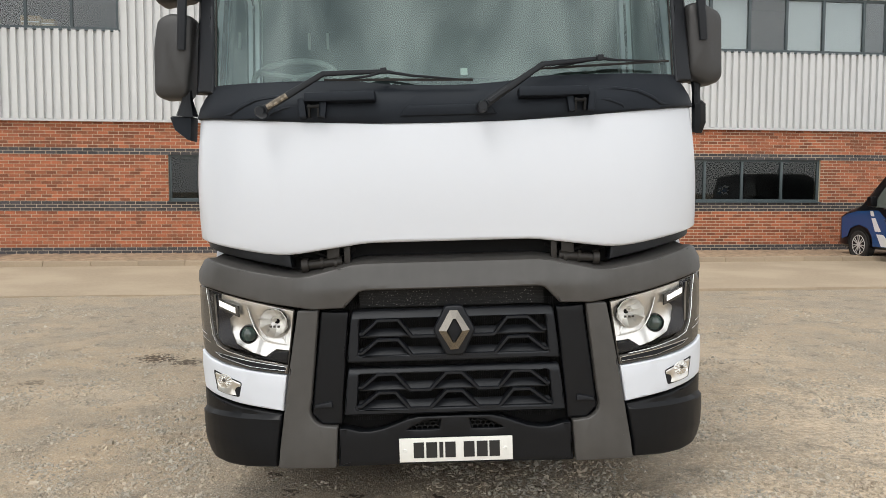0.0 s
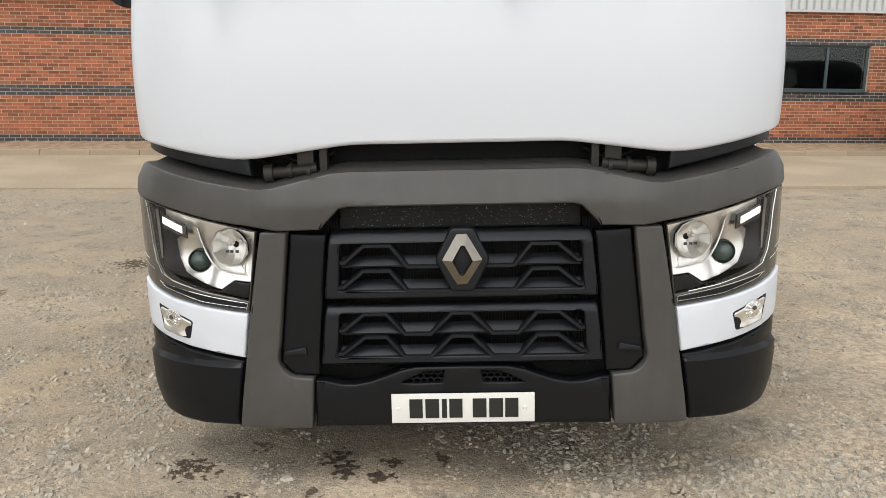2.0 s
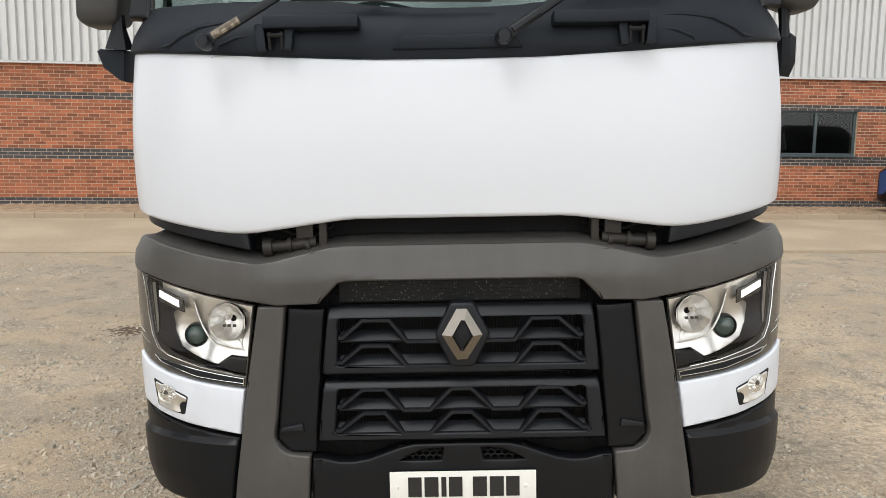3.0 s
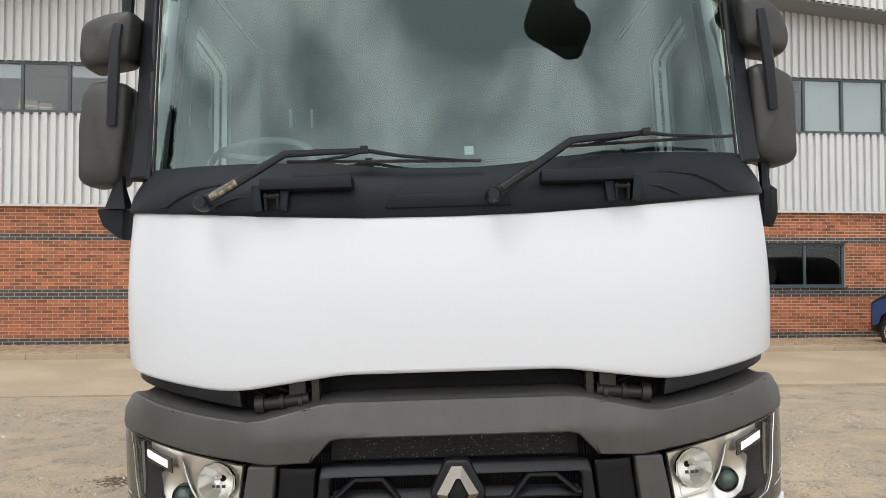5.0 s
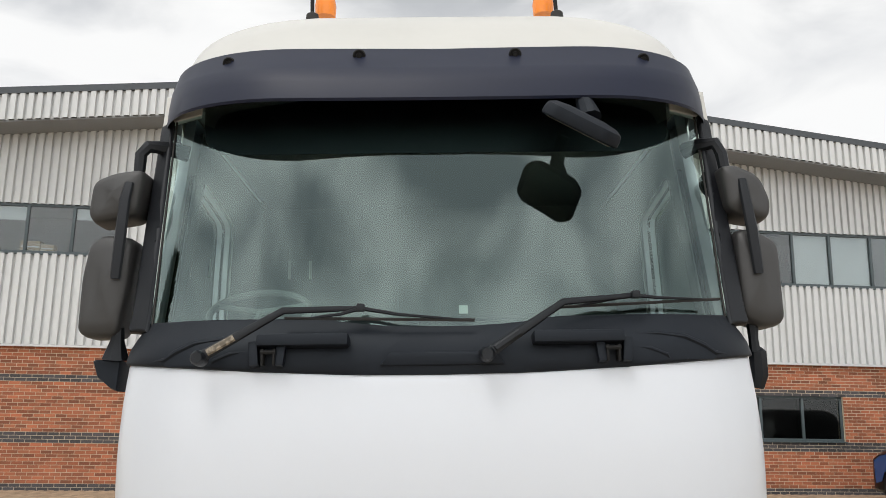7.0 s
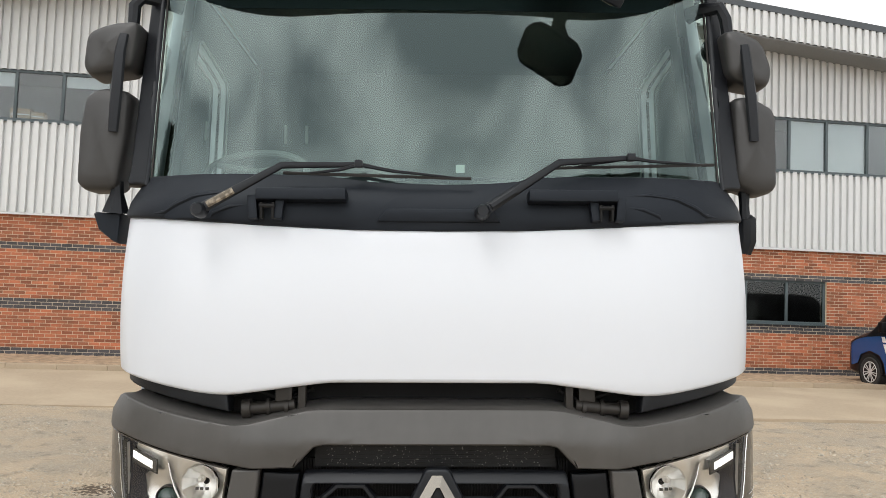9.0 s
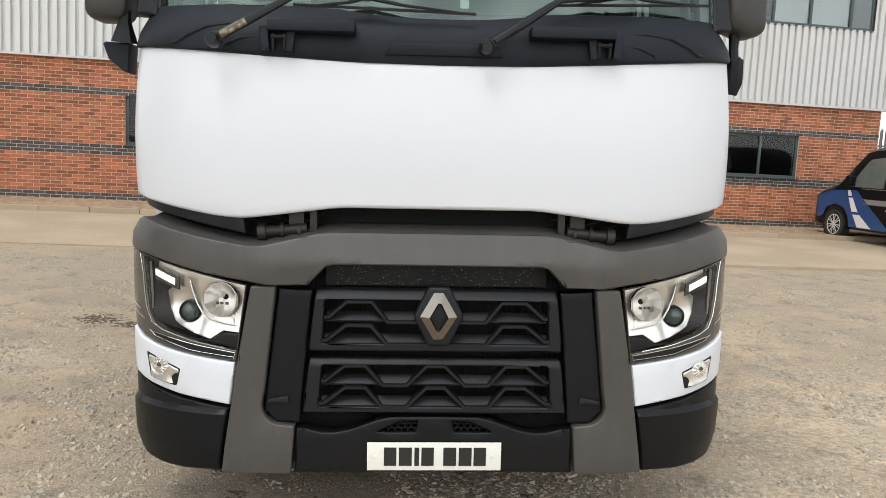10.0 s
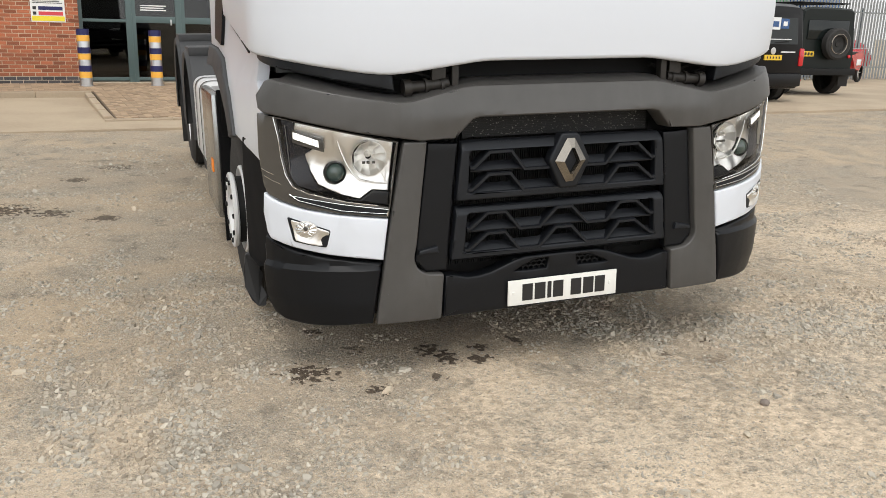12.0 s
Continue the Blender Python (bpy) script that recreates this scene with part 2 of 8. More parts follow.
def lathe(bm, prof, sides=32, m=None):
    """A body of revolution about the x axis from (x, radius) points."""
    rings = []
    for x, r in prof:
        if r < 1e-5:
            rings.append([bm.verts.new((x, 0, 0))])
        else:
            rings.append([bm.verts.new((x, r * math.cos(k * math.tau / sides), r * math.sin(k * math.tau / sides))) for k in range(sides)])
    new_v = [v for q in rings for v in q]
    for q, w in zip(rings, rings[1:]):
        for k in range(sides):
            j = (k + 1) % sides
            if len(q) == 1 and len(w) > 1:
                bm.faces.new((q[0], w[j], w[k]))
            elif len(w) == 1 and len(q) > 1:
                bm.faces.new((q[k], q[j], w[0]))
            elif len(q) > 1:
                bm.faces.new((q[k], q[j], w[j], w[k]))
    if m is not None:
        bmesh.ops.transform(bm, matrix=m, verts=new_v)
    return bm


def fill(bm, loops, step=0.06, z_step=0.08):
    """Fills outlines (the first outer, the rest holes) in the plane of the first two coordinates and cuts the fill into a grid."""
    edges = []
    for loop in loops:
        vs = [bm.verts.new((p[0], p[1], 0)) for p in loop]
        edges += [bm.edges.new((a, b)) for a, b in zip(vs, vs[1:] + vs[:1])]
    bmesh.ops.triangle_fill(bm, use_beauty=True, use_dissolve=False, edges=edges)
    xs, ys = [p[0] for p in loops[0]], [p[1] for p in loops[0]]
    for lo, hi, st, no in ((min(xs), max(xs), step, (1, 0, 0)), (min(ys), max(ys), z_step, (0, 1, 0))):
        if not st:
            continue
        k = math.floor(lo / st) + 1
        while k * st < hi - 1e-4:
            co = (k * st, 0, 0) if no[0] else (0, k * st, 0)
            bmesh.ops.bisect_plane(bm, geom=bm.verts[:] + bm.edges[:] + bm.faces[:], plane_co=co, plane_no=no, dist=1e-5)
            k += 1
    return bm


def tidy(bm, bevel):
    """Weld cut points that lie closer to a corner or the rim than the rounding reaches."""
    edge = [e for e in bm.edges if e.is_boundary]
    near = {}
    for e in edge:
        for v in e.verts:
            near.setdefault(v, []).append(e.other_vert(v).co - v.co)
    corner = [v for v, ds in near.items() if len(ds) != 2 or ds[0].angle(ds[1], 0) < radians(177)]
    target = {}
    for v in bm.verts:
        if v in near and v not in corner:
            best = min(corner, key=lambda c: (c.co - v.co).length, default=None)
            if best and (best.co - v.co).length < bevel * 1.4:
                target[v] = best
    target = {a: b for a, b in target.items() if b not in target}
    if target:
        bmesh.ops.weld_verts(bm, targetmap=target)


def sheet(loops, warp, thick=0.03, bevel=0.006, d=0.0, step=0.06, z_step=0.08, back=False):
    """A moulded panel: outlines in (s, z), a rounded rim of the given bevel, a turned-back edge of the given depth; warp(s, z, d) bends it."""
    bm = bmesh.new()
    if not isinstance(loops[0][0], (tuple, list)):
        loops = [loops]
    fill(bm, loops, step, z_step)
    bmesh.ops.remove_doubles(bm, verts=bm.verts, dist=0.0006)
    bmesh.ops.recalc_face_normals(bm, faces=bm.faces)
    for f in bm.faces:
        if f.normal.z < 0:
            f.normal_flip()
    if bevel:
        tidy(bm, bevel)
    rim = [e for e in bm.edges if e.is_boundary]
    out = {}
    for e in rim:
        f = e.link_faces[0]
        c = f.calc_center_median()
        a, b = e.verts
        t = (b.co - a.co)
        nrm = Vector((t.y, -t.x, 0))
        if nrm.length < 1e-9:
            continue
        nrm.normalize()
        if nrm.dot(c - a.co) > 0:
            nrm = -nrm
        for v in (a, b):
            out[v] = out.get(v, Vector()) + nrm
    for v in out:
        out[v].normalize()
    key = {(round(v.co.x, 5), round(v.co.y, 5)): n for v, n in out.items()}
    inner = list(out)
    for v in bm.verts:
        v.co.z = d
    if bevel:
        for v in inner:
            v.co -= out[v] * bevel
        key = {(round(v.co.x, 5), round(v.co.y, 5)): out[v] for v in inner}
        done = 0.0
        for side, down in ((0.45, 0.12), (0.8, 0.45), (1.0, 1.0)):
            r = bmesh.ops.extrude_edge_only(bm, edges=rim)
            rim = [g for g in r["geom"] if isinstance(g, bmesh.types.BMEdge)]
            nxt = {}
            for v in [g for g in r["geom"] if isinstance(g, bmesh.types.BMVert)]:
                n = key.get((round(v.co.x, 5), round(v.co.y, 5)), Vector())
                v.co += n * bevel * (side - done)
                v.co.z = d - bevel * down
                nxt[(round(v.co.x, 5), round(v.co.y, 5))] = n
            key, done = nxt, side
    r = bmesh.ops.extrude_edge_only(bm, edges=rim)
    for v in [g for g in r["geom"] if isinstance(g, bmesh.types.BMVert)]:
        v.co.z = d - thick
    for v in bm.verts:
        v.co = warp(*v.co)
    return bm


def flip(loop):
    return [(-x, z) for x, z in reversed(loop)]


def rounded(loop, r, n=3):
    """Rounds the corners of an outline; r is one radius or one for each corner."""
    res = []
    rs = r if isinstance(r, (list, tuple)) else [r] * len(loop)
    for i, p in enumerate(loop):
        if rs[i] <= 0:
            res.append(p)
            continue
        p, a, b = Vector(p), Vector(loop[i - 1]), Vector(loop[(i + 1) % len(loop)])
        q = min(rs[i], (a - p).length * 0.45, (b - p).length * 0.45)
        s, e = p + (a - p).normalized() * q, p + (b - p).normalized() * q
        for k in range(n + 1):
            t = k / n
            w = s * (1 - t) ** 2 + p * 2 * t * (1 - t) + e * t * t
            res.append((w.x, w.y))
    return res


# ---------- ground ----------
def ground_material():
    """Packed gravel: tan dust and grey grit in drifts, two sizes of half-sunk stones, a few dark oily stains."""
    m = bpy.data.materials.new("packed_gravel")
    m.use_nodes = True
    n, l = m.node_tree.nodes, m.node_tree.links
    bsdf = n["Principled BSDF"]
    bsdf.inputs["Roughness"].default_value = 0.93
    bsdf.inputs["Specular IOR Level"].default_value = 0.3
    tc = n.new("ShaderNodeTexCoord")
    place = tc.outputs["Object"]

    def put(sock, v):
        if isinstance(v, (int, float)):
            sock.default_value = v
        elif isinstance(v, tuple):
            sock.default_value = (*v, 1) if len(v) == 3 and sock.type == "RGBA" else v
        else:
            l.new(v, sock)

    def grain(scale, detail=4, rough=0.5, at=None):
        q = n.new("ShaderNodeTexNoise")
        q.inputs["Scale"].default_value, q.inputs["Detail"].default_value, q.inputs["Roughness"].default_value = scale, detail, rough
        l.new(at or place, q.inputs["Vector"])
        return q

    def ranged(v, a, b, c, d, smooth=True):
        q = n.new("ShaderNodeMapRange")
        q.interpolation_type = "SMOOTHSTEP" if smooth else "LINEAR"
        put(q.inputs["Value"], v)
        for name, x in (("From Min", a), ("From Max", b), ("To Min", c), ("To Max", d)):
            put(q.inputs[name], x)
        return q.outputs["Result"]

    def calc(op, a, b=0.0, c=0.0):
        q = n.new("ShaderNodeMath")
        q.operation = op
        for k, v in enumerate((a, b, c)):
            put(q.inputs[k], v)
        return q.outputs[0]

    def mixed(f, a, b):
        q = n.new("ShaderNodeMix")
        q.data_type = "RGBA"
        put(q.inputs[0], f)
        put(q.inputs[6], a)
        put(q.inputs[7], b)
        return q.outputs[2]

    def toned(colour, v):
        q = n.new("ShaderNodeHueSaturation")
        put(q.inputs["Value"], v)
        put(q.inputs["Color"], colour)
        return q.outputs["Color"]

    wob = grain(26, 8).outputs["Fac"]

    def patch(x, y, r, full, a, b):
        dist = n.new("ShaderNodeVectorMath")
        dist.operation = "DISTANCE"
        dist.inputs[1].default_value = (x, y, 0)
        l.new(place, dist.inputs[0])
        return ranged(calc("MULTIPLY_ADD", wob, r * 3.4, dist.outputs["Value"]), r * a, r * b, full, 0.0)

    sand = 0.0
    for x, y, r, full in SANDY:
        sand = calc("MAXIMUM", patch(x, y, r, full, 1.7, 2.8), sand)
    big, drift = grain(0.5, 5).outputs["Fac"], grain(2.1, 7, 0.62).outputs["Fac"]
    # dust between the stones
    dust = mixed(ranged(big, 0.38, 0.62, 0.0, 1.0), (0.345, 0.283, 0.212), (0.405, 0.318, 0.222))
    dust = mixed(ranged(drift, 0.46, 0.66, 0.0, 0.6), dust, (0.285, 0.252, 0.205))
    dust = mixed(sand, dust, (0.60, 0.487, 0.360))
    fine = grain(240, 3, 0.6).outputs["Fac"]
    mid = grain(58, 5, 0.65).outputs["Fac"]
    tone = calc("MULTIPLY", ranged(fine, 0.25, 0.75, 0.76, 1.24, False), ranged(mid, 0.25, 0.75, 0.74, 1.26, False))
    colour = toned(dust, tone)
    height = calc("MULTIPLY_ADD", fine, 0.0014, calc("MULTIPLY", mid, 0.007))
    # stones: small grit first, larger chips over it
    bend = n.new("ShaderNodeVectorMath")
    bend.operation = "MULTIPLY_ADD"
    bend.inputs[1].default_value = (0.012, 0.012, 0.0)
    l.new(grain(42, 2).outputs["Color"], bend.inputs[0])
    l.new(place, bend.inputs[2])
    bare = ranged(sand, 0.0, 1.0, 1.0, 0.42, False)
    for scale, few, many, rise in ((190.0, 0.30, 0.85, 0.0035), (105.0, 0.16, 0.62, 0.006), (60.0, 0.06, 0.34, 0.010)):
        vor = n.new("ShaderNodeTexVoronoi")
        vor.voronoi_dimensions = "2D"
        vor.inputs["Scale"].default_value = scale
        l.new(bend.outputs[0], vor.inputs["Vector"])
        sep = n.new("ShaderNodeSeparateColor")
        l.new(vor.outputs["Color"], sep.inputs[0])
        share = calc("MULTIPLY", ranged(drift, 0.38, 0.58, few, many), bare)
        on = calc("LESS_THAN", sep.outputs[1], share)
        shape = calc("MULTIPLY", ranged(vor.outputs["Distance"], 0.26, 0.44, 1.0, 0.0), on)
        dome = calc("MULTIPLY", ranged(vor.outputs["Distance"], 0.02, 0.48, 1.0, 0.35), calc("MULTIPLY_ADD", sep.outputs[0], 0.7, 0.3))
        stone = mixed(sep.outputs[2], (0.345, 0.322, 0.275), (0.455, 0.372, 0.272))
        stone = mixed(calc("MULTIPLY", sand, 0.75), stone, (0.60, 0.525, 0.42))
        stone = toned(stone, calc("MULTIPLY", ranged(sep.outputs[0], 0.0, 1.0, 0.68, 1.36, False), ranged(fine, 0.25, 0.75, 0.85, 1.15, False)))
        colour = mixed(shape, colour, stone)
        height = calc("MULTIPLY_ADD", calc("MULTIPLY", shape, dome), rise, height)
    # damp darker clods and oil
    damp = grain(4.2, 8, 0.7).outputs["Fac"]
    colour = toned(colour, ranged(damp, 0.55, 0.68, 1.05, 0.66, False))
    for x, y, r, full in STAINS:
        colour = mixed(calc("MULTIPLY", patch(x, y, r, min(1.0, full * 1.15), 2.05, 2.40), ranged(fine, 0.3, 0.6, 0.75, 1.0)), colour, (0.050, 0.034, 0.022))
    l.new(colour, bsdf.inputs["Base Color"])
    b = n.new("ShaderNodeBump")
    b.inputs["Strength"].default_value, b.inputs["Distance"].default_value = 1.0, 1.0
    l.new(calc("MULTIPLY_ADD", wob, 0.012, height), b.inputs["Height"])
    l.new(b.outputs["Normal"], bsdf.inputs["Normal"])
    return m


STAINS = [(-1.07, 3.95, 0.15, 0.9), (-0.82, 3.72, 0.08, 0.85), (-0.50, 4.04, 0.10, 0.85), (-0.455, 3.935, 0.09, 0.85), (-0.265, 4.01, 0.08, 0.85), (-0.31, 3.90, 0.08, 0.85), (-0.076, 4.05, 0.07, 0.8), (-0.56, 3.765, 0.06, 0.8),
          (-0.95, 4.42, 0.07, 0.8), (0.45, 4.21, 0.09, 0.7), (0.608, 3.877, 0.06, 0.6), (0.525, 3.745, 0.07, 0.7), (0.827, 3.80, 0.06, 0.75), (0.724, 3.60, 0.13, 0.5), (-0.82, 4.14, 0.06, 0.7),
          (-2.62, 7.57, 0.28, 0.8), (-2.3, 7.43, 0.2, 0.75), (-1.95, 7.2, 0.16, 0.7), (-2.2, 8.8, 0.16, 0.7), (-1.88, 9.4, 0.26, 0.6), (-3.3, 6.6, 0.14, 0.5)]
SANDY = [(0.4, 2.1, 2.1, 0.9), (-0.9, 3.0, 0.7, 0.5), (-2.0, 3.4, 0.8, 0.55), (1.9, 3.3, 1.5, 0.85), (-3.4, 4.6, 0.6, 0.5), (3.2, 5.2, 1.7, 0.8), (1.7, 5.6, 1.0, 0.55), (-2.6, 6.2, 0.6, 0.4), (2.6, 7.8, 1.2, 0.4)]
STREAK = [(-0.34, 3.78, 0.36, 0.8), (-0.29, 3.52, 0.45, 0.85), (-0.20, 3.20, 0.5, 0.85), (-0.06, 2.92, 0.65, 0.9)]
SANDY += STREAK
GRAVEL = ground_material()
CONCRETE = material("worn_tan_concrete", (0.36, 0.285, 0.20), 0.85, vary=0.3, scale=0.7, fine=18, second=(0.43, 0.35, 0.25), second_amount=0.6, bump=0.15, bump_scale=60)

WALL_K = 0.11
WALL_ANGLE = math.degrees(math.atan(WALL_K))
WALL = pose(0, 20.0, 0, 0, 0, WALL_ANGLE)


def ground_z(x, y, fine=True):
    """Height of the yard: slow waves, ruts and, close in, a crust of half-buried stones."""
    if not (-12 <= x <= 12 and -2 <= y <= 12.3):
        return -0.03 if y > 12 else 0.0
    z = 0.022 * noise.noise((x * 0.9, y * 0.9, 1.3)) + 0.011 * noise.noise((x * 3.1, y * 3.1, 5.0)) - 0.006
    if fine and abs(x) < 2.9 and 2.1 < y < 5.6:
        worn = min(1.0, min(math.hypot(x - sx_, y - sy_) / (r_ * 0.8) for sx_, sy_, r_, _ in STREAK))
        rough = (0.25 + 0.75 * worn) * min(1.0, max(0.15, 0.55 + 1.3 * noise.noise((x * 1.4, y * 1.4, 8.0))))
        d = noise.voronoi((x * 26, y * 26, 0.5))[0]
        z += rough * (0.0075 * (0.5 - d[0]) + 0.004 * noise.noise((x * 60, y * 60, 3.0)))
    return z


def build_ground():
    """One sheet to the horizon, finely cut and uneven where the yard is."""
    xs = sorted({round(v, 3) for v in [-900, -300, -90, -40, -20] + [(-12 + 0.16 * i) for i in range(151)] + [(-2.8 + 0.0115 * i) for i in range(488)] + [20, 40, 90, 300, 900]})
    ys = sorted({round(v, 3) for v in [-900, -300, -90, -30, -10, -4] + [(-2 + 0.16 * i) for i in range(100)] + [(2.2 + 0.0115 * i) for i in range(270)] + [16, 20, 30, 60, 120, 300, 900]})
    verts = [(x, y, ground_z(x, y)) for y in ys for x in xs]
    n = len(xs)
    faces = [(r * n + k, r * n + k + 1, (r + 1) * n + k + 1, (r + 1) * n + k) for r in range(len(ys) - 1) for k in range(n - 1)]
    me = bpy.data.meshes.new("ground")
    me.from_pydata(verts, [], faces)
    me.polygons.foreach_set("use_smooth", [True] * len(faces))
    ob = new("ground", me)
    ob.data.materials.append(GRAVEL)
    return tagged(ob, "packed sandy gravel yard with grey stone chips and oil stains", "ground", kind="structure")


build_ground()


def slab(name, loop, z0, z1, mat, label, category):
    bm = bmesh.new()
    f = bm.faces.new([bm.verts.new((x, y, z1)) for x, y in loop])
    r = bmesh.ops.extrude_face_region(bm, geom=[f])
    for v in [g for g in r["geom"] if isinstance(g, bmesh.types.BMVert)]:
        v.co.z = z0
    ob = new(name, mesh_of(bm, name, False))
    ob.data.materials.append(mat)
    return tagged(ob, label, category, kind="structure")


apron = slab("road", [(-45, -7.35), (45, -7.35), (45, 30), (-45, 30)], -0.2, 0.012, CONCRETE, "worn tan concrete apron along the building", "concrete apron")
apron.matrix_world = WALL

# ---------- building ----------
MORTAR = material("pale_mortar", (0.56, 0.475, 0.36), 0.95, vary=0.15, scale=3, fine=60)
BRICK = material("orange_red_brick", (0.335, 0.107, 0.050), 0.85, vary=0.22, scale=4, fine=40, second=(0.20, 0.088, 0.048), second_amount=0.5, bump=0.3, bump_scale=90, per_piece=0.42)
BLUE_BRICK = material("dark_blue_brick", (0.06, 0.055, 0.058), 0.75, vary=0.25, scale=2, fine=40, bump=0.3, bump_scale=90, per_piece=0.35)
CLAD = material("pale_grey_sheet_metal", (0.59, 0.60, 0.60), 0.45, vary=0.06, scale=0.4, fine=9, second=(0.51, 0.52, 0.52), second_amount=0.4)
FRAME = material("grey_green_window_frame", (0.055, 0.075, 0.082), 0.45, vary=0.1, scale=6, fine=40)
FASCIA = material("dark_grey_roof_edge", (0.050, 0.058, 0.066), 0.5, vary=0.1, scale=2, fine=30)
SOFFIT = material("shaded_grey_soffit", (0.24, 0.25, 0.26), 0.8, vary=0.15, scale=2, fine=20)
# dimness of the rooms is put into the wall colour
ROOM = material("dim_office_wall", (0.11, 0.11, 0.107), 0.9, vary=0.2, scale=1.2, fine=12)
BLIND = material("white_roller_blind", (0.76, 0.78, 0.80), 0.85, vary=0.05, scale=2, fine=40)

U0, U1 = -14.1, 11.93
BRICK_Z0, COURSE = 0.08, 0.0755
CLAD_Z = BRICK_Z0 + 40.4 * COURSE
# lower openings: (u0, u1, z0, z1, mullions)
LOW = [(-6.2, -4.22, 1.30, 2.36, [-5.17]), (5.75, 9.78, 1.30, 2.36, [6.74, 7.72, 8.77]), (-13.6, -11.4, 1.30, 2.36, [-12.5])]
DOOR = (-2.64, 0.95, 0.1, 2.36)
HIGH = [(-13.2, -7.2, 5.12, 6.24, [-12.2, -11.2, -10.2, -9.2, -8.22]), (4.8, 11.4, 5.0, 6.34, [5.75, 6.75, 7.75, 8.72, 9.7, 10.78])]


def brick_wall():
    """Mortar backing with real openings."""
    bm = bmesh.new()
    outer = [(U0, -0.3), (U1, -0.3), (U1, CLAD_Z), (U0, CLAD_Z)]
    holes = [[(a, c), (b, c), (b, d), (a, d)] for a, b, c, d, *_ in LOW + [DOOR]]
    fill(bm, [outer] + holes, 0, 0)
    r = bmesh.ops.extrude_face_region(bm, geom=bm.faces[:])
    for v in [g for g in r["geom"] if isinstance(g, bmesh.types.BMVert)]:
        v.co.z += 0.28
    for v in bm.verts:
        v.co = (v.co.x, v.co.z, v.co.y)
    ob = new("wall_front", mesh_of(bm, "wall_front", False))
    ob.data.materials.append(MORTAR)
    ob.matrix_world = WALL
    return tagged(ob, "red brick factory wall with dark blue brick bands", "wall", kind="structure")


wall_front = brick_wall()


def ribbed(name, loop, m, pitch=0.183, depth=0.07, label="", category="cladding"):
    """Box-profile metal sheet: upright ribs, trimmed by the outline given in (u, z)."""
    bm = bmesh.new()
    fill(bm, loop if isinstance(loop[0][0], (tuple, list)) else [loop], 0, 0)
    xs = [v.co.x for v in bm.verts]
    lo, hi = min(xs), max(xs)
    k = math.floor(lo / pitch)
    while k * pitch < hi:
        for o in (0.0, 0.06, 0.64, 0.70):
            bmesh.ops.bisect_plane(bm, geom=bm.verts[:] + bm.edges[:] + bm.faces[:], plane_co=((k + o) * pitch, 0, 0), plane_no=(1, 0, 0), dist=1e-5)
        k += 1
    for v in bm.verts:
        f = (v.co.x / pitch) % 1.0
        out = 0.0 if f < 0.005 or f > 0.695 else (1.0 if 0.055 < f < 0.645 else None)
        if out is None:
            out = f / 0.06 if f < 0.06 else (0.70 - f) / 0.06
        v.co = (v.co.x, -0.05 - depth * out, v.co.y)
    ob = new(name, mesh_of(bm, name, False))
    ob.data.materials.append(CLAD)
    ob.matrix_world = m
    return tagged(ob, label, category, kind="structure")


APEX_U, APEX_Z, SLOPE = -0.18, 9.46, 0.098


def roof_z(u):
    return APEX_Z - SLOPE * abs(u - APEX_U)


holes = [[(a, c), (b, c), (b, d), (a, d)] for a, b, c, d, _ in HIGH]
ribbed("wall_cladding", [[(U0, CLAD_Z), (U1 + 0.05, CLAD_Z), (U1 + 0.05, roof_z(U1) - 0.66), (APEX_U, roof_z(APEX_U) - 0.66), (U0, roof_z(U0) - 0.66)]] + holes, WALL,
       label="pale grey box-profile metal cladding on the upper storey")


# pane tint darkened so the freely lit rooms behind look dim
DIM_PANE = glass_material("darkened_ground_floor_pane", (0.45, 0.48, 0.48), 1.42)


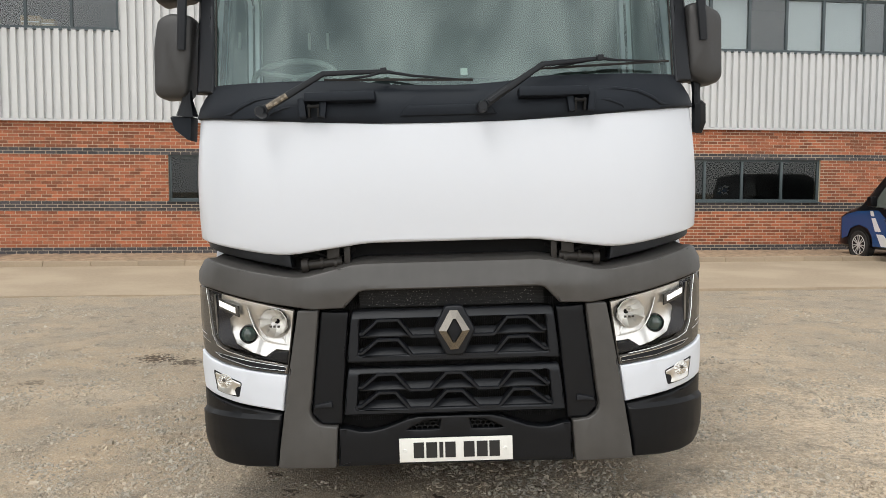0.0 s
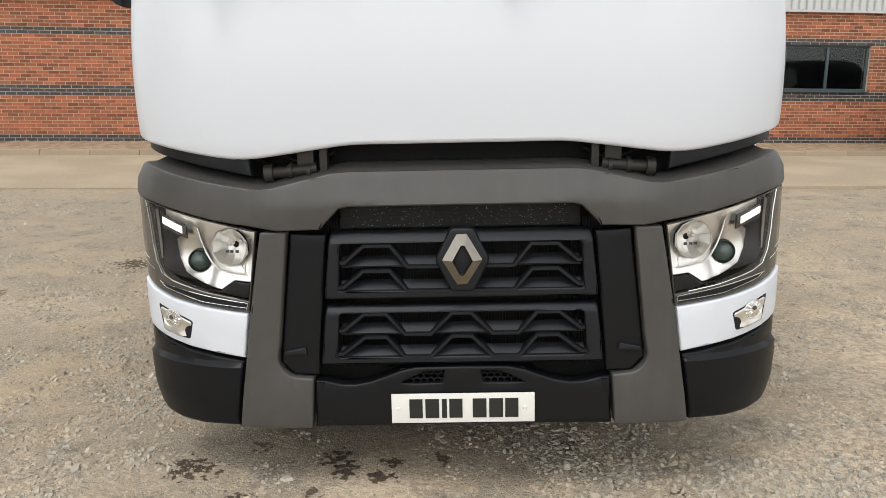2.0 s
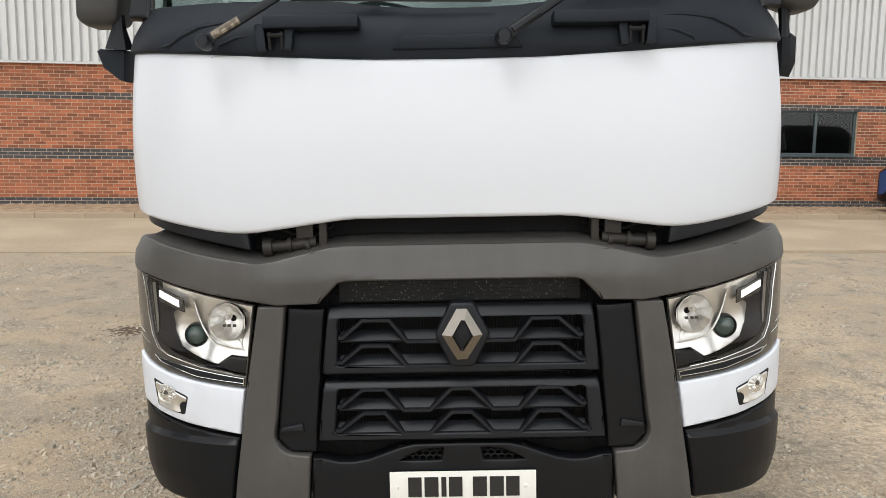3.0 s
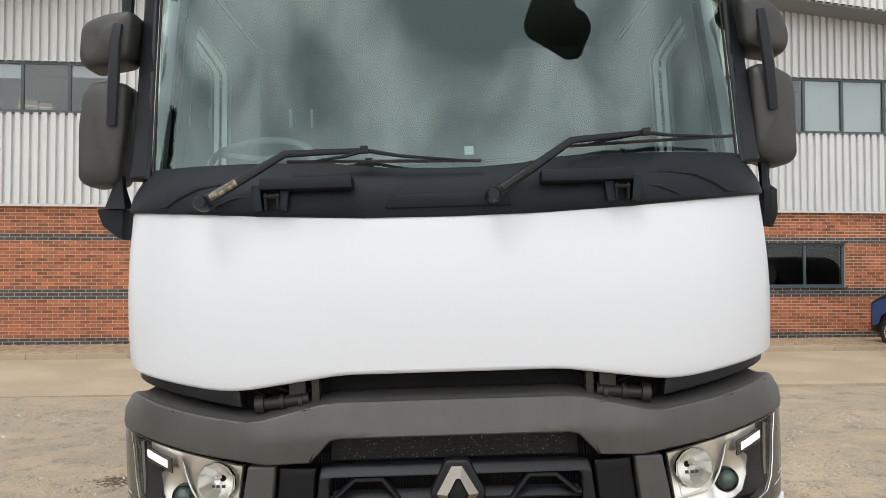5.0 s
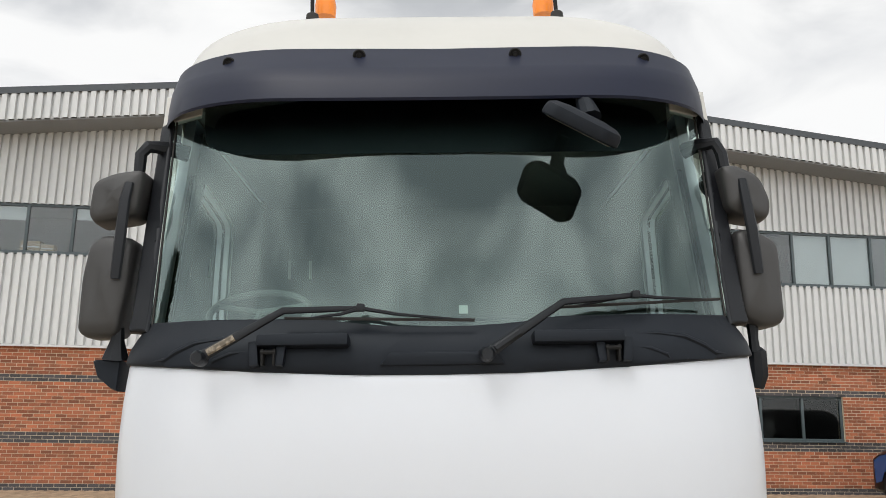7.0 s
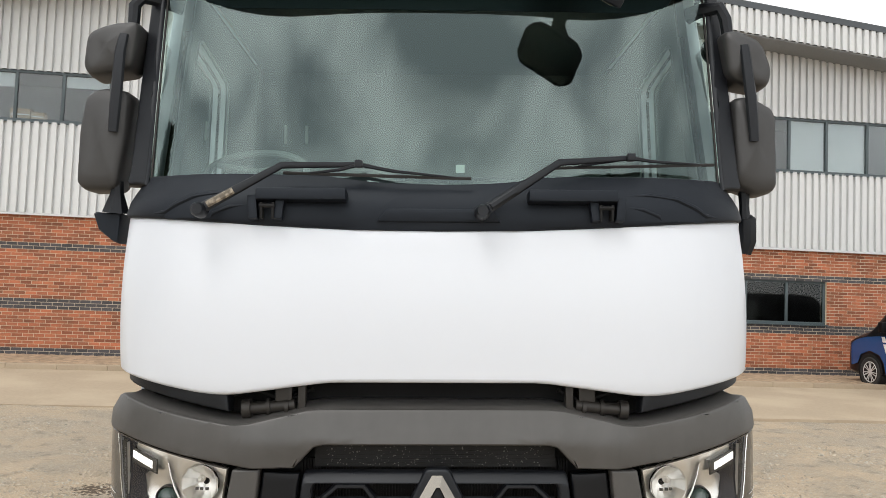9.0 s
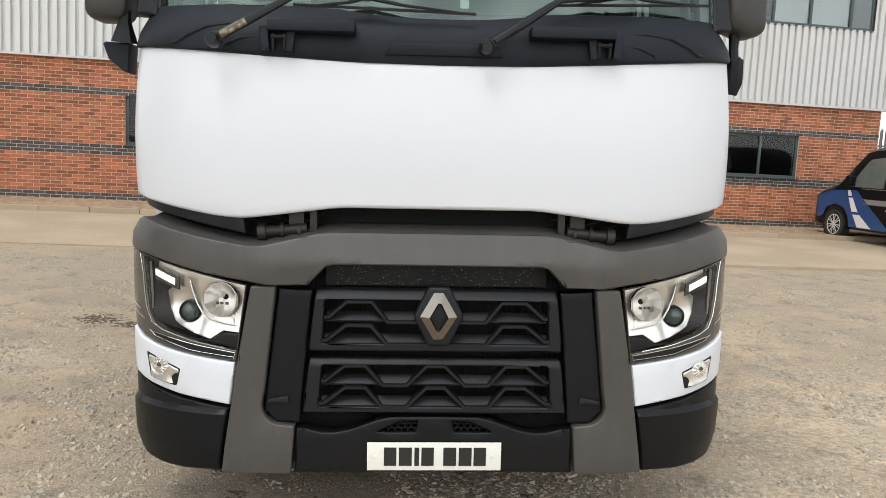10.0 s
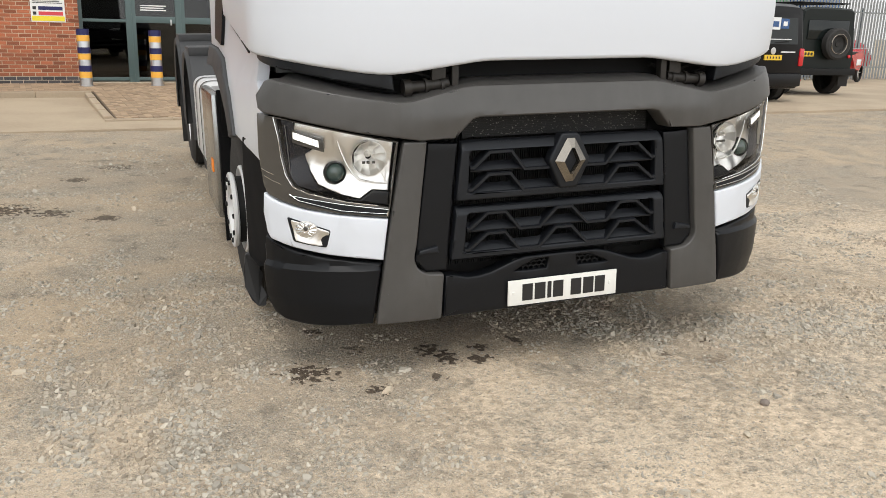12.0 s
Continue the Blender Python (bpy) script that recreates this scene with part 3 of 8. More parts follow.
def window(name, u0, u1, z0, z1, mullions, set_back, label, blind=None, frame_w=0.06, glazing=None):
    """Metal-framed window with panes, a sill and a dim room behind."""
    th = empty(name, WALL)
    tagged(th, label, "window", kind="structure")
    y = set_back
    bm = bmesh.new()
    for lo, hi in (((u0, z0), (u1, z0 + frame_w)), ((u0, z1 - frame_w), (u1, z1)), ((u0, z0 + frame_w), (u0 + frame_w, z1 - frame_w)), ((u1 - frame_w, z0 + frame_w), (u1, z1 - frame_w))):
        box(bm, (lo[0], y, lo[1]), (hi[0], y + 0.07, hi[1]), 0.006)
    part("window_frame", bm, FRAME, th)
    for mu in mullions:
        bm = bmesh.new()
        box(bm, (mu - 0.032, y - 0.004, z0 + frame_w - 0.002), (mu + 0.032, y + 0.066, z1 - frame_w + 0.002), 0.006)
        part("mullion", bm, FRAME, th)
    edges = [u0 + frame_w] + [q for mu in mullions for q in (mu - 0.03, mu + 0.03)] + [u1 - frame_w]
    for i in range(0, len(edges), 2):
        bm = bmesh.new()
        box(bm, (edges[i], y + 0.03, z0 + frame_w), (edges[i + 1], y + 0.036, z1 - frame_w))
        pane = part("pane", bm, glazing or PANE, th, smooth=False)
        pane.visible_shadow = False
        if blind and blind[(i // 2) % len(blind)]:
            bm = bmesh.new()
            drop = blind[(i // 2) % len(blind)]
            box(bm, (edges[i], y + 0.10, z1 - frame_w - drop * (z1 - z0 - 2 * frame_w)), (edges[i + 1], y + 0.104, z1 - frame_w))
            part("blind", bm, BLIND, th, "white roller blind", smooth=False)
    bm = bmesh.new()
    box(bm, (u0 - 0.02, y - 0.12 if y > 0.05 else y - 0.05, z0 - 0.03), (u1 + 0.02, y + 0.07, z0 + 0.002), 0.006)
    part("window_sill", bm, FRAME, th)
    bm = bmesh.new()
    d0, d1 = 0.3, 3.2
    v = [bm.verts.new(p) for p in ((u0 - 0.6, d0, z0 - 1.0), (u1 + 0.6, d0, z0 - 1.0), (u1 + 0.6, d0, z1 + 0.4), (u0 - 0.6, d0, z1 + 0.4),
                                   (u0 - 0.6, d1, z0 - 1.0), (u1 + 0.6, d1, z0 - 1.0), (u1 + 0.6, d1, z1 + 0.4), (u0 - 0.6, d1, z1 + 0.4))]
    for q in ((4, 5, 6, 7), (0, 1, 5, 4), (1, 2, 6, 5), (2, 3, 7, 6), (3, 0, 4, 7)):
        bm.faces.new([v[i] for i in q])
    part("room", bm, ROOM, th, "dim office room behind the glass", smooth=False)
    return th


for i, (a, b, c, d, mu) in enumerate(LOW):
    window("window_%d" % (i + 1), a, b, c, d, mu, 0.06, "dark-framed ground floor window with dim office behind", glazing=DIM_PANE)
for i, (a, b, c, d, mu) in enumerate(HIGH):
    window("window_%d" % (i + 4), a, b, c, d, mu, -0.07, "long upper floor ribbon window with grey frames",
           blind=[0.0, 0.35, 0.0, 0.3, 0.0, 0.25] if i == 0 else [1.0, 1.0, 1.0, 0.0, 1.0, 1.0, 0.0])


def roof_edge():
    """Oversailing gable verge: ribbed fascia, dark capping and soffit."""
    for side in (-1, 1):
        ue = U0 - 0.5 if side < 0 else U1 + 0.55
        over = -0.85
        m = WALL @ pose(0, over, 0)
        lo = [(APEX_U, roof_z(APEX_U) - 0.68), (ue, roof_z(ue) - 0.68), (ue, roof_z(ue) - 0.06), (APEX_U, roof_z(APEX_U) - 0.06)]
        ribbed("fascia", lo if side > 0 else lo[::-1], m, label="pale grey ribbed metal verge under the roof", category="fascia")
        bm = bmesh.new()
        vs = []
        for u in (APEX_U, ue):
            for y in (over - 0.13, over + 8.0):
                for dz in (-0.09, 0.06):
                    vs.append(bm.verts.new((u, y, roof_z(u) + dz)))
        for q in ((0, 1, 3, 2), (4, 5, 7, 6), (0, 1, 5, 4), (2, 3, 7, 6), (1, 3, 7, 5), (0, 2, 6, 4)):
            bm.faces.new([vs[k] for k in q])
        ob = new("roof", mesh_of(bm, "roof", False))
        ob.data.materials.append(FASCIA)
        ob.matrix_world = WALL
        tagged(ob, "dark grey metal roof with oversailing edge", "roof", kind="structure")
        bm = bmesh.new()
        vs = []
        for u in (APEX_U, ue):
            for y in (over - 0.05, 0.0):
                for dz in (-0.71, -0.67):
                    vs.append(bm.verts.new((u, y, roof_z(u) + dz)))
        for q in ((0, 1, 3, 2), (4, 5, 7, 6), (0, 1, 5, 4), (2, 3, 7, 6), (1, 3, 7, 5), (0, 2, 6, 4)):
            bm.faces.new([vs[k] for k in q])
        ob = new("soffit", mesh_of(bm, "soffit", False))
        ob.data.materials.append(SOFFIT)
        ob.matrix_world = WALL
        tagged(ob, "grey soffit under the roof overhang", "soffit", kind="structure")


roof_edge()


def side_walls():
    """Plain returns that close the building."""
    for u, name in ((U0, "wall_west"), (U1, "wall_east")):
        bm = bmesh.new()
        box(bm, (u - 0.14 if u > 0 else u, 0.28, -0.3), (u if u > 0 else u + 0.14, 26, CLAD_Z))
        ob = new(name, mesh_of(bm, name, False))
        ob.data.materials.append(BRICK)
        ob.matrix_world = WALL
        tagged(ob, "red brick side wall of the factory", "wall", kind="structure")
        bm = bmesh.new()
        box(bm, (u - 0.12 if u > 0 else u - 0.05, -0.04, CLAD_Z), (u + 0.05 if u > 0 else u + 0.12, 26, roof_z(u) - 0.70))
        ob = new("cladding_return", mesh_of(bm, "cladding_return", False))
        ob.data.materials.append(CLAD)
        ob.matrix_world = WALL
        tagged(ob, "pale grey metal cladding on the side wall", "cladding", kind="structure")
    bm = bmesh.new()
    box(bm, (U0 - 0.03, -0.11, CLAD_Z - 0.05), (U1 + 0.1, -0.0, CLAD_Z + 0.0), 0.005)
    ob = new("cladding_drip", mesh_of(bm, "cladding_drip", False))
    ob.data.materials.append(CLAD)
    ob.matrix_world = WALL
    tagged(ob, "pale grey metal drip flashing above the brickwork", "flashing", kind="structure")


side_walls()


# ---------- the truck ----------
TRUCK = pose(0.016, 3.77, 0, 0, -1.75, 0)
truck = empty("truck", TRUCK)
tagged(truck, "white tractor unit truck with dark grey bumper standing on gravel", "truck")

# plan line of the cab's front corner, from the middle to the side
HALF, X0, DEEP_Y, POW = 1.24, 0.6, 0.40, 2.2
PLAN = [(X0 * i / 6, 0.0) for i in range(6)]
for i in range(41):
    a = radians(90 * i / 40)
    PLAN.append((X0 + (HALF - X0) * math.sin(a) ** (2 / POW), DEEP_Y * (1 - math.cos(a) ** (2 / POW))))
PLAN.append((HALF, 6.0))
ARC = [0.0]
for (ax, ay), (bx, by) in zip(PLAN, PLAN[1:]):
    ARC.append(ARC[-1] + math.hypot(bx - ax, by - ay))


def on_plan(s):
    """Place and outward direction at the arc length s along the plan line."""
    q, sign = abs(s), (1 if s >= 0 else -1)
    k = min(max(int(np.searchsorted(ARC, q)) - 1, 0), len(PLAN) - 2)
    (ax, ay), (bx, by) = PLAN[k], PLAN[k + 1]
    t = (q - ARC[k]) / (ARC[k + 1] - ARC[k])
    d = Vector((bx - ax, by - ay)).normalized()
    return sign * (ax + (bx - ax) * t), ay + (by - ay) * t, sign * d.y, -d.x


def sx(x):
    """Arc length at a half-width."""
    return float(np.interp(abs(x), [p[0] for p in PLAN[:-1]], ARC[:-1])) * (1 if x >= 0 else -1)


def sy(y, sign=1):
    """Arc length at a depth along the side."""
    return float(np.interp(y, [p[1] for p in PLAN[5:]], ARC[5:])) * sign


def lean(z):
    return 0.0 if z < 1.95 else (z - 1.95) * 0.25


def narrow(z):
    return float(np.interp(z, [0.25, 0.45, 0.6, 0.8, 1.12, 1.18, 1.26, 1.36, 2.0, 3.0], [0.986, 0.998, 1.0, 0.998, 0.993, 0.990, 0.970, 0.967, 0.957, 0.928]))


def cab(s, z, d=0.0):
    x, y, nx, ny = on_plan(s)
    t = min(1.0, max(0.0, (abs(x) - 1.02) / 0.2))
    wide = float(np.interp(z, [0.6, 0.75, 1.1, 1.26, 1.36], [0.003, 0.006, 0.014, 0.006, 0.0])) * t * t
    return Vector(((x + nx * d) * (narrow(z) + wide), y + ny * d + lean(z), z))


def fx(pts):
    """Outline given by half-widths and heights, as arc lengths."""
    return [(sx(x), z) for x, z in pts]


def both(name, loop, mat, d=0.0, thick=0.03, bevel=0.006, parent=None, label="", step=0.05, z_step=0.08):
    """The same panel on either side of the cab."""
    res = []
    for sign in (1, -1):
        bm = sheet(flip(loop), cab, thick, bevel, d, step, z_step)
        if sign > 0:
            for v in bm.verts:
                v.co.x = -v.co.x
        res.append(part(name, bm, mat, parent or truck, label))
    return res


def mirrored(half):
    """A whole outline from its right half, given from the middle bottom round to the middle top."""
    return half + [(-s, z) for s, z in reversed(half) if abs(s) > 1e-6]


# white front panel
half = [(0, 1.306), (sx(0.36), 1.306), (sx(0.42), 1.302), (sx(0.67), 1.270), (sx(0.72), 1.264), (sx(0.77), 1.2605), (sx(0.82), 1.2615), (sx(0.88), 1.267), (sx(1.0), 1.285), (sx(1.15), 1.312), (sx(1.20), 1.323), (sx(1.225), 1.328), (sy(0.40), 1.340),
        (sy(0.60), 1.374), (sy(0.96), 1.436), (sy(1.2), 1.476), (sy(1.25), 1.92), (sy(0.5), 1.915), (sx(1.2), 1.905), (sx(1.0), 1.885), (sx(0.7), 1.862), (sx(0.35), 1.846), (0, 1.842)]


def puff(s, z, d=0.0):
    """The panel swells a little towards its middle height and tucks in along its lower edge."""
    p = cab(s, z, d + 0.022 * max(0.0, math.sin(math.pi * min(1, max(0, (z - 1.24) / 0.68)))) - 0.004)
    p.x *= float(np.interp(z, [1.24, 1.30, 1.36, 1.46], [0.958, 0.965, 0.968, 0.966])) / narrow(z) if z < 1.46 else 1.0
    return p


part("front_panel", sheet(mirrored(half), puff, 0.05, 0.014, 0.012, 0.05, 0.06), WHITE, truck, "glossy white front panel")

for sign in (-1, 1):
    bm = bmesh.new()
    tube(bm, [cab(sign * sy(y), z - 0.004, 0.010) for y, z in ((0.42, 1.340), (0.60, 1.370), (0.96, 1.432), (1.2, 1.472), (1.24, 1.62), (1.25, 1.92))], 0.005, 6)
    part("panel_seal", bm, RUBBER, truck, "thin black seal along the panel edge")
# lower black lip of the panel, and a black sheet for the shaded cavity behind
both("panel_lip", [(sx(0.74), 1.20), (sx(1.0), 1.245), (sx(1.2), 1.285), (sy(0.40), 1.31), (sy(0.5), 1.39), (sy(0.40), 1.365), (sx(1.2), 1.34), (sx(1.0), 1.29), (sx(0.76), 1.262)], BLACK, -0.02, 0.06, 0.008)
part("cavity_wall", sheet([(-sx(1.2), 0.26), (sx(1.2), 0.26), (sx(1.2), 1.36), (-sx(1.2), 1.36)], cab, 0.02, 0, -0.16, 0.1, 0.3), DEEP, truck, "black sheet for the dark cavity behind the grille")

# dark grey bumper garnish
half = [(0, 1.092), (0.395, 1.092), (0.425, 1.085), (0.495, 1.012), (0.64, 1.010), (0.72, 1.022), (0.88, 1.047), (1.04, 1.082), (1.13, 1.103), (1.19, 1.115)]
half = fx(half) + [(sy(0.25), 1.13), (sy(0.27), 1.18), (sy(0.25), 1.235), (sx(1.19), 1.243), (sx(1.1), 1.222), (sx(0.95), 1.192), (sx(0.80), 1.168), (sx(0.715), 1.156), (sx(0.66), 1.162), (sx(0.46), 1.208), (sx(0.41), 1.216), (0, 1.217)]


def garnish_warp(s, z, d=0.0):
    q = abs(on_plan(s)[0])
    fold = 0.020 if q < 0.43 else 0.020 * max(0, 1 - (q - 0.43) / 0.35)
    mid = max(0.0, min(1.0, (0.74 - q) / 0.08))
    return cab(s, z, d + 0.012 + 0.016 * mid - (0.08 + 0.26 * mid) * max(0.0, z - 1.10) - fold * max(0, 1.11 - z) / 0.1)


part("bumper_garnish", sheet(mirrored(half), garnish_warp, 0.10, 0.007, 0.0, 0.04, 0.035), GREY, truck, "dark grey satin plastic upper bumper beam")
# shelf that runs back from the garnish
bm = bmesh.new()
rows = []
xs = [sy(0.20) * i / 28 for i in range(-28, 29)]
for s in xs:
    q = abs(on_plan(s)[0])
    zt = float(np.interp(q, [0, 0.41, 0.46, 0.66, 0.715, 0.8, 0.95, 1.1, 1.2, 1.24], [1.217, 1.217, 1.208, 1.162, 1.156, 1.168, 1.192, 1.222, 1.245, 1.25]))
    rows.append([bm.verts.new(cab(s, zt - 0.004, -0.008)), bm.verts.new(cab(s, zt + 0.022, -0.07)), bm.verts.new(cab(s, zt + 0.02, -0.15))])
for a, b in zip(rows, rows[1:]):
    for k in range(2):
        bm.faces.new((a[k], b[k], b[k + 1], a[k + 1]))
part("bumper_shelf", bm, GREY, truck)

# grey legs
leg = [(0.832, 0.272), (0.708, 1.006), (0.613, 1.006), (0.655, 0.60), (0.668, 0.535), (0.652, 0.495), (0.622, 0.472), (0.541, 0.463), (0.560, 0.272)]
both("bumper_leg", fx(rounded(leg, [0.01, 0.008, 0.008, 0.0, 0.03, 0.03, 0.02, 0.008, 0.01])), GREY, 0.012, 0.06, 0.008, label="dark grey satin plastic bumper upright", step=0.125, z_step=0.37)
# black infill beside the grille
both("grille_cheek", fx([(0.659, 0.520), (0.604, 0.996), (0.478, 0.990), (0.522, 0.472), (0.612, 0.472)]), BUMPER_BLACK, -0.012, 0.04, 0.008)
both("cheek_pad", fx([(0.648, 0.548), (0.642, 0.566), (0.566, 0.580), (0.560, 0.552)]), BLACK, 0.002, 0.02, 0.005)
# white corners, black corners
both("bumper_corner", [(sx(0.790), 0.541), (sx(1.0), 0.568), (sx(1.12), 0.592), (sx(1.19), 0.615), (sy(0.24), 0.64), (sy(0.255), 0.72), (sy(0.245), 0.80), (sx(1.19), 0.785), (sx(1.16), 0.768), (sx(1.08), 0.745), (sx(0.95), 0.725), (sx(0.768), 0.706)],
     WHITE, 0.006, 0.05, 0.008, label="white painted bumper corner")
low = [(sx(0.846), 0.272), (sx(1.0), 0.262), (sx(1.1), 0.262), (sx(1.17), 0.270), (sx(1.205), 0.292), (sy(0.275), 0.36), (sy(0.275), 0.58), (sy(0.26), 0.625), (sx(1.19), 0.603), (sx(1.12), 0.577), (sx(1.0), 0.552), (sx(0.796), 0.527)]


def low_warp(s, z, d=0.0):
    return cab(s, z, d - 0.016 * max(0, 0.36 - z) / 0.1 + (0.014 if z < 0.505 else 0.0))


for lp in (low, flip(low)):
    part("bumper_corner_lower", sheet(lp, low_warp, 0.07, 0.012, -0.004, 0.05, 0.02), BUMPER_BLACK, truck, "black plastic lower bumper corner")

# lower bumper middle
half = fx([(0, 0.277), (0.549, 0.275), (0.534, 0.452), (0.50, 0.452), (0.44, 0.437), (0.39, 0.436), (0.33, 0.447), (0.22, 0.487), (0.17, 0.498), (0, 0.500)])
vent = fx([(0.076, 0.438), (0.226, 0.438), (0.186, 0.458), (0.139, 0.478), (0.066, 0.484)])
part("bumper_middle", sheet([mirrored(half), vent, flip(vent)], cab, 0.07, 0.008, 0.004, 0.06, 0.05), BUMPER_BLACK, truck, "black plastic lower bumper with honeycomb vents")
for sign in (-1, 1):
    bm = bmesh.new()
    for r in range(3):
        for c in range(7):
            cx, cz = sign * (0.066 + 0.025 * c + (0.0125 if r % 2 else 0)), 0.443 + r * 0.0175
            ring = [Vector((cx + 0.0144 * math.cos(radians(60 * k + 30)), -0.0, cz + 0.0130 * math.sin(radians(60 * k + 30)))) for k in range(6)]
            for k in range(6):
                tube(bm, [ring[k] + Vector((0, 0.012, 0)), ring[(k + 1) % 6] + Vector((0, 0.012, 0))], 0.0022, 4, False)
    part("honeycomb_mesh", bm, DEEP, truck, "black honeycomb mesh")

# number plate, its characters as plain bars
bm = bmesh.new()
box(bm, (-0.26, -0.022, 0.292), (0.26, -0.014, 0.403), 0.002)
plate = part("number_plate", bm, PLATE_WHITE, truck, "white number plate with plain black bars")
for x0, w in ((-0.195, 0.048), (-0.137, 0.05), (-0.077, 0.018), (-0.05, 0.048), (0.035, 0.05), (0.095, 0.05), (0.153, 0.048)):
    bm = bmesh.new()
    box(bm, (x0, -0.0245, 0.311), (x0 + w, -0.021, 0.384), 0.001)
    part("bar", bm, INK, plate, smooth=False)
for x0 in (-0.235, 0.225):
    bm = bmesh.new()
    lathe(bm, [(-0.003, 0), (-0.003, 0.006), (0, 0.008)], 12, pose(x0, -0.022, 0.347, 0, 0, 90))
    part("screw_cap", bm, PLATE_WHITE, plate)

# ---------- grille ----------
GRIT = material("pale_road_dust", (0.24, 0.23, 0.205), 0.9, vary=0.4, scale=60, fine=200)
FIN = material("radiator_fin", (0.004, 0.004, 0.004), 0.6, 0.3, vary=0.4, scale=40, fine=200)


def zigzag(pts, parent, w=0.0078, rise=0.036, deep=0.034):
    """A thin bent rib with a sloping louvre behind each level stretch."""
    bm = bmesh.new()
    rows = []
    for i, (x, z) in enumerate(pts):
        a = Vector((x - pts[i - 1][0], z - pts[i - 1][1])).normalized() if i else None
        b = Vector((pts[i + 1][0] - x, pts[i + 1][1] - z)).normalized() if i < len(pts) - 1 else None
        t = ((a or b) + (b or a)).normalized()
        nrm = Vector((-t.y, t.x))
        k = w / max(0.6, nrm.dot(Vector((-(a or b).y, (a or b).x))))
        prof = [(1.0, 0.05), (1.0, 0.002), (0.6, -0.006), (-0.6, -0.006), (-1.0, 0.0), (-1.0, 0.05)]
        rows.append([bm.verts.new((x + nrm.x * k * o, y, z + nrm.y * k * o)) for o, y in prof])
    for p, q in zip(rows, rows[1:]):
        for k in range(5):
            bm.faces.new((p[k], q[k], q[k + 1], p[k + 1]))
    bm.faces.new(rows[0])
    bm.faces.new(rows[-1])
    rib = part("slat", bm, BLACK, parent, angle=20)
    # one long sloping blade behind the low stretches
    x1, z0 = max(p[0] for p in pts) - 0.004, min(p[1] for p in pts)
    bm = bmesh.new()
    lo = [(-x1, 0.004, z0 + w * 0.7), (x1, 0.004, z0 + w * 0.7), (x1 - 0.004, deep, z0 + rise), (-x1 + 0.004, deep, z0 + rise)]
    top = [bm.verts.new(p) for p in lo]
    bot = [bm.verts.new((p[0], p[1] + 0.002, p[2] - 0.006)) for p in lo]
    bm.faces.new(top)
    bm.faces.new(bot)
    for k in range(4):
        bm.faces.new((top[k], top[(k + 1) % 4], bot[(k + 1) % 4], bot[k]))
    part("louvre", bm, BLACK, rib, smooth=False)
    return rib


def mirror_line(pts):
    return pts + [(-x, z) for x, z in reversed(pts)]


def brow(top):
    """Panel face whose upper edge leans back."""
    def warp(s, z, d=0.0):
        return cab(s, z, d - 0.9 * max(0.0, z - top))
    return warp


up_out = [(0.489, 0.758), (0.463, 0.995), (-0.463, 0.995), (-0.489, 0.758)]
up_in = [(0.437, 0.788), (0.428, 0.957), (-0.428, 0.957), (-0.437, 0.788)]
grille_up = part("upper_grille", sheet([fx(rounded(up_out, 0.012)), fx(rounded(up_in, 0.014))], brow(0.962), 0.035, 0.007, 0.004, 0.1, 0.012), BLACK, truck, "black plastic upper grille")
zigzag(mirror_line([(-0.428, 0.889), (-0.412, 0.889), (-0.343, 0.949), (-0.249, 0.949), (-0.188, 0.872), (-0.06, 0.872)]), grille_up)
zigzag(mirror_line([(-0.436, 0.800), (-0.418, 0.800), (-0.346, 0.858), (-0.252, 0.858), (-0.190, 0.784), (-0.06, 0.784)]), grille_up)
dn_out = [(0.510, 0.512), (0.485, 0.730), (-0.485, 0.730), (-0.510, 0.512)]
dn_in = [(0.450, 0.540), (0.438, 0.703), (-0.438, 0.703), (-0.450, 0.540)]
grille_dn = part("lower_grille", sheet([fx(rounded(dn_out, 0.012)), fx(rounded(dn_in, 0.014))], brow(0.705), 0.035, 0.007, 0.004, 0.1, 0.012), BLACK, truck, "black plastic lower grille")
zigzag(mirror_line([(-0.440, 0.640), (-0.424, 0.640), (-0.350, 0.700), (-0.270, 0.700), (-0.204, 0.624), (-0.111, 0.624), (-0.035, 0.700)]), grille_dn)
zigzag(mirror_line([(-0.448, 0.552), (-0.430, 0.552), (-0.348, 0.614), (-0.270, 0.614), (-0.206, 0.538), (-0.112, 0.538), (-0.036, 0.614)]), grille_dn)
bm = bmesh.new()
for i in range(-46, 47):
    box(bm, (i * 0.0105 - 0.003, 0.142, 0.45), (i * 0.0105 + 0.003, 0.150, 1.02))
tagged(part("radiator_core", bm, FIN, truck, "dusty black radiator fins", smooth=False), kind="stuff")
bm = bmesh.new()
for i in range(14):
    box(bm, (-0.43, 0.085 - 0.001 * (i % 2), 1.0 + i * 0.0072), (0.43, 0.105, 1.0069 + i * 0.0072))
tagged(part("condenser_core", bm, FIN, truck, "dusty condenser fins", smooth=False), kind="stuff")
# pale grit caught in the condenser
bm = bmesh.new()
rnd = random.Random(5)
for i in range(240):
    x, z = rnd.uniform(-0.39, 0.39), 1.005 + 0.085 * rnd.random() ** 1.2
    g = rnd.uniform(0.0007, 0.0021)
    box(bm, (x - g, 0.081, z - g * 0.7), (x + g, 0.085, z + g * 0.7))
tagged(part("condenser_grit", bm, GRIT, truck, "pale dust caught in the condenser", smooth=False), kind="stuff")

